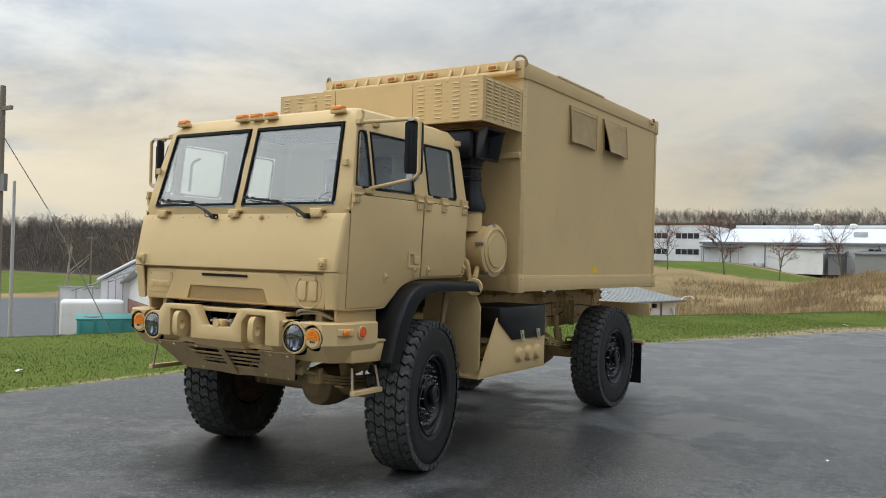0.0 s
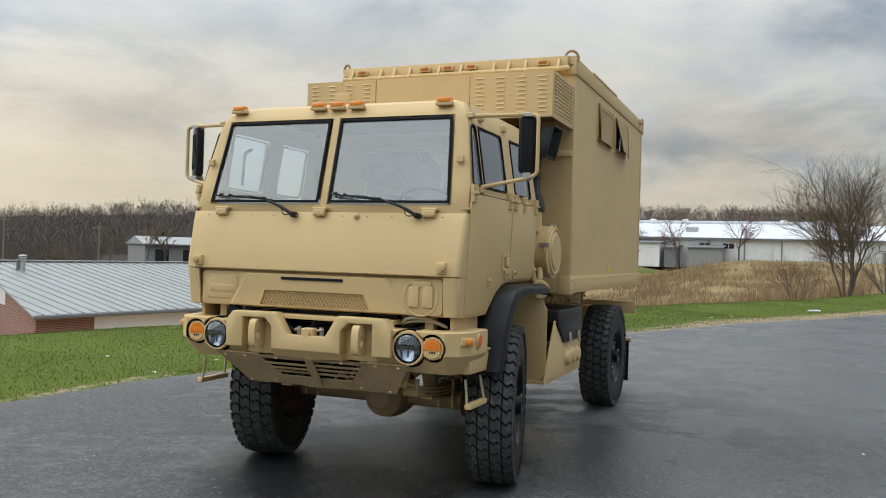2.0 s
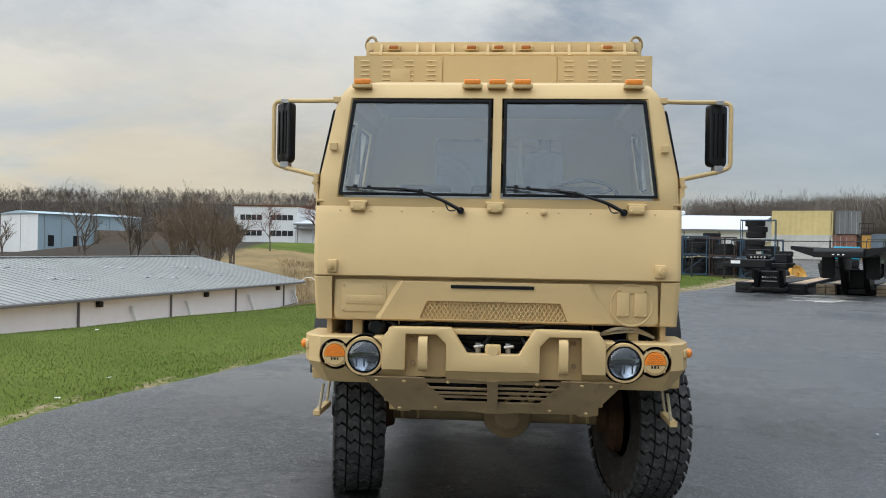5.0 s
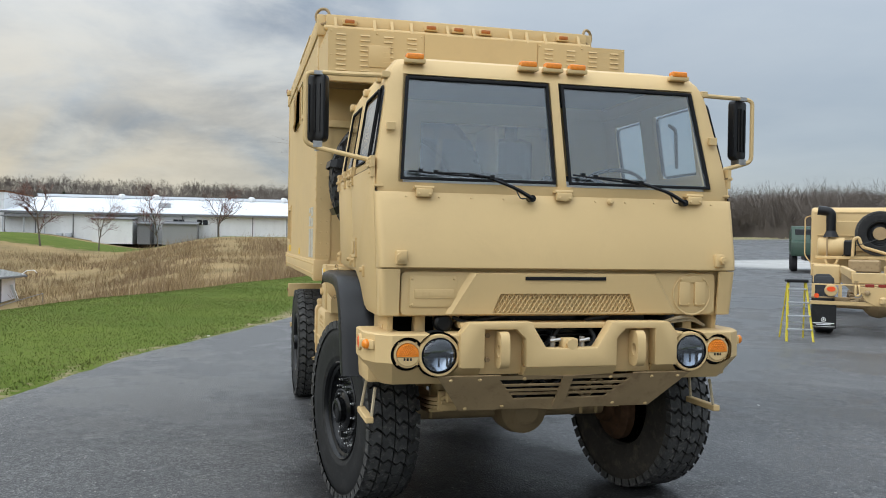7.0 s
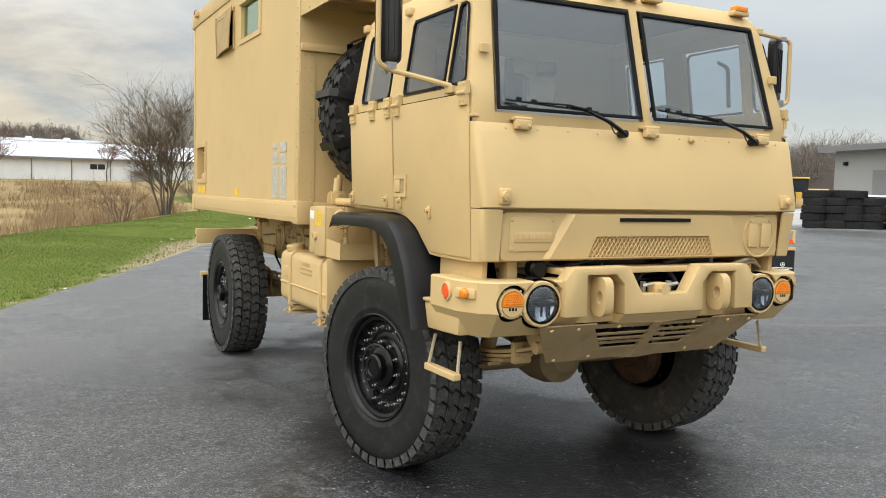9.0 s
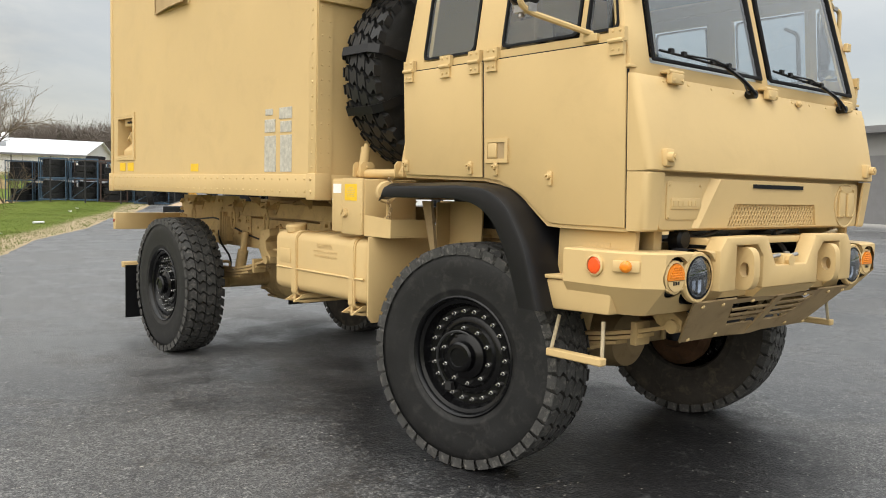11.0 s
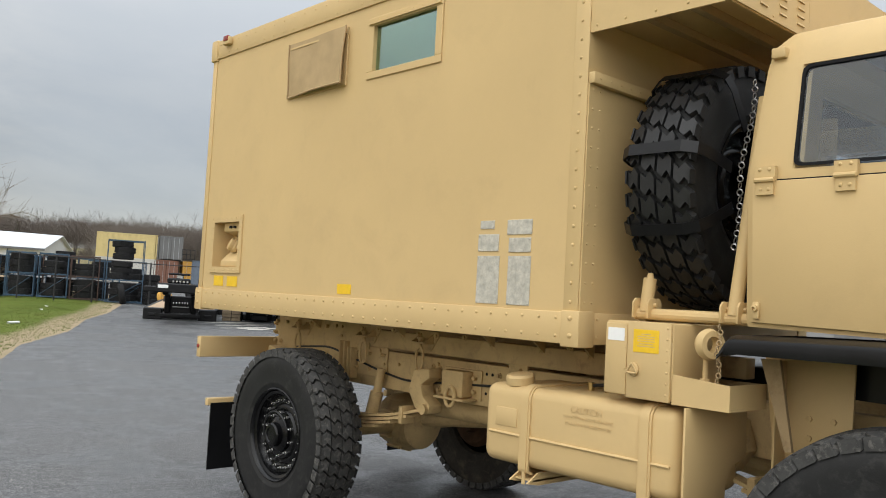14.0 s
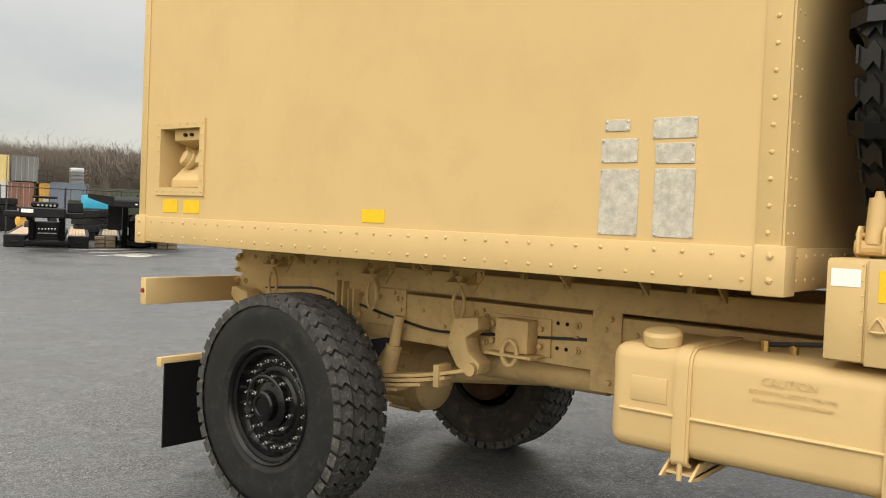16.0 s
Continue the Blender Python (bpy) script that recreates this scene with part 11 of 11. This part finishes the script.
def bulldozer(x, y, b):
    k = Kit("bulldozer", turned(x, y, b), "yellow bulldozer with a dark cab", "bulldozer")
    for s in (-1, 1):
        b_ = bmesh.new()
        prism(b_, [(-1.7, 0.35), (-1.4, 0.0), (1.4, 0.0), (1.7, 0.35), (1.4, 0.8), (-1.4, 0.8)], "x", *sorted((s * 0.7, s * 1.2)))
        tr_ = k.add("track", bev(b_, 0.08, 2), "tan_dusty", "dusty crawler track")
        for i in range(9):
            k.box("grouser", *sorted((s * 0.68, s * 1.22)), -1.35 + 0.32 * i, -1.28 + 0.32 * i, 0.78, 0.84, "tan_dusty", 0, "", tr_)
    k.box("hood", -0.65, 0.65, 0.2, 2.0, 0.8, 1.7, "machine_yellow", 0.08)
    cab_ = k.box("cab", -0.75, 0.75, -1.1, 0.3, 0.9, 2.55, "black", 0.05)
    k.box("cab_roof", -0.85, 0.85, -1.2, 0.4, 2.55, 2.7, "machine_yellow", 0.04)
    for s in (-1, 1):
        k.box("cab_window", *sorted((s * 0.755, s * 0.775)), -0.95, 0.15, 1.5, 2.4, "dark_window", 0.01, "", cab_)
    k.box("rear_body", -0.9, 0.9, -1.5, -0.2, 0.7, 1.4, "machine_yellow", 0.06)
    b_ = bmesh.new()
    prism(b_, [(2.3, 0.05), (2.45, 0.1), (2.35, 0.6), (2.5, 1.1), (2.35, 1.1), (2.2, 0.6)], "x", -1.6, 1.6)
    k.add("blade", b_, "machine_yellow", "curved steel blade")


wheel_loader(56.5, 47.6, 47)
bulldozer(59.5, 47.2, 135)
k = Kit("boom_lift", turned(62.0, 54.4, 120), "orange boom lift parked on the concrete", "lift")
k.box("chassis", -0.9, 0.9, -1.3, 1.3, 0.5, 1.1, "machine_orange", 0.06)
k.box("mast", -0.3, 0.3, -1.2, -0.6, 1.1, 2.6, "machine_orange", 0.05)
k.box("boom", -0.2, 0.2, -1.0, 1.8, 1.2, 1.6, "machine_orange", 0.05)
for s in (-1, 1):
    for y_ in (-0.9, 0.9):
        k.wheel(s * 0.85, y_, 0.45, 0.3, "white_metal")
k = Kit("flat_trailer", turned(54.5, 53.0, 130), "dark red flat trailer with white wheels", "trailer")
k.box("deck", -1.2, 1.2, -3.5, 3.5, 0.75, 0.95, "box_rust", 0.02)
for s in (-1, 1):
    k.box("side_rail", *sorted((s * 1.15, s * 1.2)), -3.5, 3.5, 0.95, 1.6, "box_rust", 0.01)
    for y_ in (-0.5, 0.5):
        k.wheel(s * 1.05, y_, 0.38, 0.25, "white_metal")


def car(x, y, b, mat, label, name="car", pickup=False):
    k = Kit(name, turned(x, y, b), label, "car")
    b_ = bmesh.new()
    prof_ = [(-2.3, 0.35), (2.25, 0.35), (2.3, 0.75), (1.2, 0.95), (0.5, 1.5), (-0.6, 1.52), (-0.9, 1.0), (-2.3, 0.95)] if pickup else [(-2.2, 0.3), (2.2, 0.3), (2.2, 0.7), (1.1, 0.9), (0.4, 1.42), (-1.2, 1.45), (-2.0, 0.95), (-2.2, 0.9)]
    prism(b_, prof_, "x", -0.9, 0.9)
    body = k.add("body", bev(b_, 0.10, 2), mat)
    for s in (-1, 1):
        b_ = bmesh.new()
        prism(b_, [(1.0, 0.97), (0.45, 1.40), (-0.5, 1.42), (-0.7, 0.98)], "x", *sorted((s * 0.895, s * 0.91)))
        k.add("side_window", b_, "dark_window", "", body)
        for y_ in (-1.4, 1.4):
            k.wheel(s * 0.82, y_, 0.36, 0.24, "galv")


car(37.5, 24.2, 150, "white_metal", "white pickup parked beside the workshop", "pickup", True)
for i, (x, y, mt_) in enumerate(((54, 58, "white_metal"), (57.5, 57, "galv"), (48.5, 56, "white_metal"), (50.5, 49, "galv"))):
    car(x, y, 60 + 40 * i, mt_, "white car parked far off on the concrete" if mt_ == "white_metal" else "silver car parked far off on the concrete")

# tyres and clutter before the workshop
wl = (Vector((31.3, 23.2, 0)), Vector((33.2, 20.7, 0)))
for u, n in ((0.0, 5), (0.30, 4), (0.52, 5), (0.80, 4)):
    p = wl[0].lerp(wl[1], u)
    tyre_stack(p.x, p.y, ground_at(p.x, p.y), n, 0.08, group="tyres by the workshop")
for u, n in ((0.1, 5), (0.42, 5), (0.7, 3)):
    p = wl[0].lerp(wl[1], u) + Vector((0.95, 0.75, 0))
    tyre_stack(p.x, p.y, ground_at(p.x, p.y), n, 0.08, group="tyres by the workshop")
k = Kit("hand_cart", turned(33.2, 19.6, 30), "black steel hand cart with a red can", "cart")
for z_ in (0.35, 0.8, 1.25):
    k.box("cart_rail", -0.9, 0.9, -0.03, 0.03, z_ - 0.025, z_ + 0.025, "fence_black", 0)
for x_ in (-0.9, 0.0, 0.9):
    k.box("cart_post", x_ - 0.03, x_ + 0.03, -0.03, 0.03, 0, 1.3, "fence_black", 0)
k.box("cart_deck", -0.95, 0.95, 0.0, 0.9, 0.28, 0.34, "rust", 0.01)
k.add("cart_mast", tubes(([(-0.9, 0, 1.2), (-0.75, 0.1, 2.6)], 0.06), n=6), "fence_black")
b_ = block(-0.3, 0.3, -0.2, 0.2, 0.0, 0.62, 0.06, 2)
single("fuel_can", local(b_, turned(33.0, 19.4, 30, ground_at(33, 19.4) + 1.30)), M["signal_red"], "bright red fuel can on the cart", "can")

# gate fence, concrete block and drum beside the second truck
gate = thing("gate_fence", (26, 22, 0.2), "black steel fence panel with a gate post", "fence")
fence_run(gate, [(22.6, 25.2), (24.4, 23.6), (25.2, 22.9)], 1.9)
part("stay", tubes(([(22.9, 24.9, 0.3), (24.2, 23.8, 2.0)], 0.03), n=6), M["fence_black"], gate)
b_ = block(-1.5, 1.5, -0.4, 0.4, 0.0, 0.85, 0.03, 2)
single("concrete_block", local(b_, turned(24.6, 24.9, 135)), M["concrete"], "grey cast concrete barrier block", "block")
m = turned(26.0, 23.6, 40) @ pose(0, 0, 0.58, 84, 0, 0)
single("tyre", TYRE, None, "old tyre standing against a concrete block", "tyre", m=m)

# -- litter and loose bits
b_ = bmesh.new()
P_, Q_ = Vector((3.7, 27.2, 0)), Vector((4.6, 27.9, 0))
zz = ground_at(4.1, 27.5) + 0.04
lathe(b_, [(0.03, 0), (0.04, 0), (0.04, 0.5), (0.03, 0.5), (0.028, 0.48)], (P_.x, P_.y, zz), (Q_ - P_), 16)
single("pipe", b_, M["white"], "short white plastic pipe lying on the grass", "pipe")
M["paper"] = surface("paper_scrap", (0.75, 0.75, 0.73), 0.9, var=0.1, scale=20, bump=0.2)
rng_p = np.random.default_rng(5)
for x, y, s in ((-5.9, 0.9, 0.09), (-4.75, 2.9, 0.06), (-4.9, 4.4, 0.05), (-7.9, 10.1, 0.07), (-6.4, 3.8, 0.05), (3.6, 2.4, 0.03), (-2.2, 9.6, 0.05), (1.4, 21.4, 0.12), (0.9, 20.2, 0.09), (7.9, 37.6, 0.14), (9.2, 41.0, 0.16)):
    b_ = bmesh.new()
    g_ = [[(s * (u - 0.5), s * (v - 0.5), s * 0.35 * rng_p.uniform(0, 1) + 0.004) for u in np.linspace(0, 1, 4)] for v in np.linspace(0, 1, 4)]
    sheet(b_, g_)
    single("paper_scrap", local(b_, turned(x, y, rng_p.uniform(0, 180), ground_at(x, y) + 0.012)), M["paper"], "crumpled white paper scrap on the ground", "litter", "litter")


# pale silt dried on the asphalt
k_ = Nodes("dried_silt")
k_.set(Base_Color=k_.mix(k_.noise(3, 5, 0.6), (0.30, 0.28, 0.25), (0.62, 0.59, 0.53)), Roughness=0.6, Specular_IOR_Level=0.3)
M["silt"] = k_.m


def silt_patch(x, y, along, across, turn, seed):
    """A thin film of silt with a ragged edge."""
    rng = np.random.default_rng(seed)
    n = 40
    c, s = math.cos(radians(turn)), math.sin(radians(turn))
    ph = rng.uniform(0, 6.28, 4)
    ring = []
    for i in range(n):
        a = 2 * math.pi * i / n
        r = 1 + 0.22 * math.sin(3 * a + ph[0]) + 0.16 * math.sin(5 * a + ph[1]) + 0.10 * math.sin(9 * a + ph[2])
        u, v = along * r * math.cos(a), across * r * math.sin(a)
        ring.append((x + u * c - v * s, y + u * s + v * c))
    bm = bmesh.new()
    lo = [bm.verts.new((px, py, ground_at(px, py) - 0.004)) for px, py in ring]
    hi = [bm.verts.new((x + (px - x) * 0.97, y + (py - y) * 0.97, ground_at(px, py) + 0.006)) for px, py in ring]
    for i in range(n):
        j = (i + 1) % n
        bm.faces.new((lo[i], lo[j], hi[j], hi[i]))
    bm.faces.new(hi)
    single("silt_patch", bm, M["silt"], "pale dried silt on the dark asphalt", "silt", kind="structure")


for i, (x, y, u, v, a) in enumerate(((11.8, 26.3, 0.55, 0.45, 15), (12.4, 27.4, 0.75, 0.22, 20), (12.2, 28.6, 0.9, 0.25, 10), (13.6, 29.2, 0.7, 0.3, 25), (13.3, 30.6, 1.1, 0.35, 12), (12.9, 26.9, 0.35, 0.2, 5), (10.9, 26.7, 0.25, 0.12, 0))):
    silt_patch(x, y, u, v, a, 30 + i)
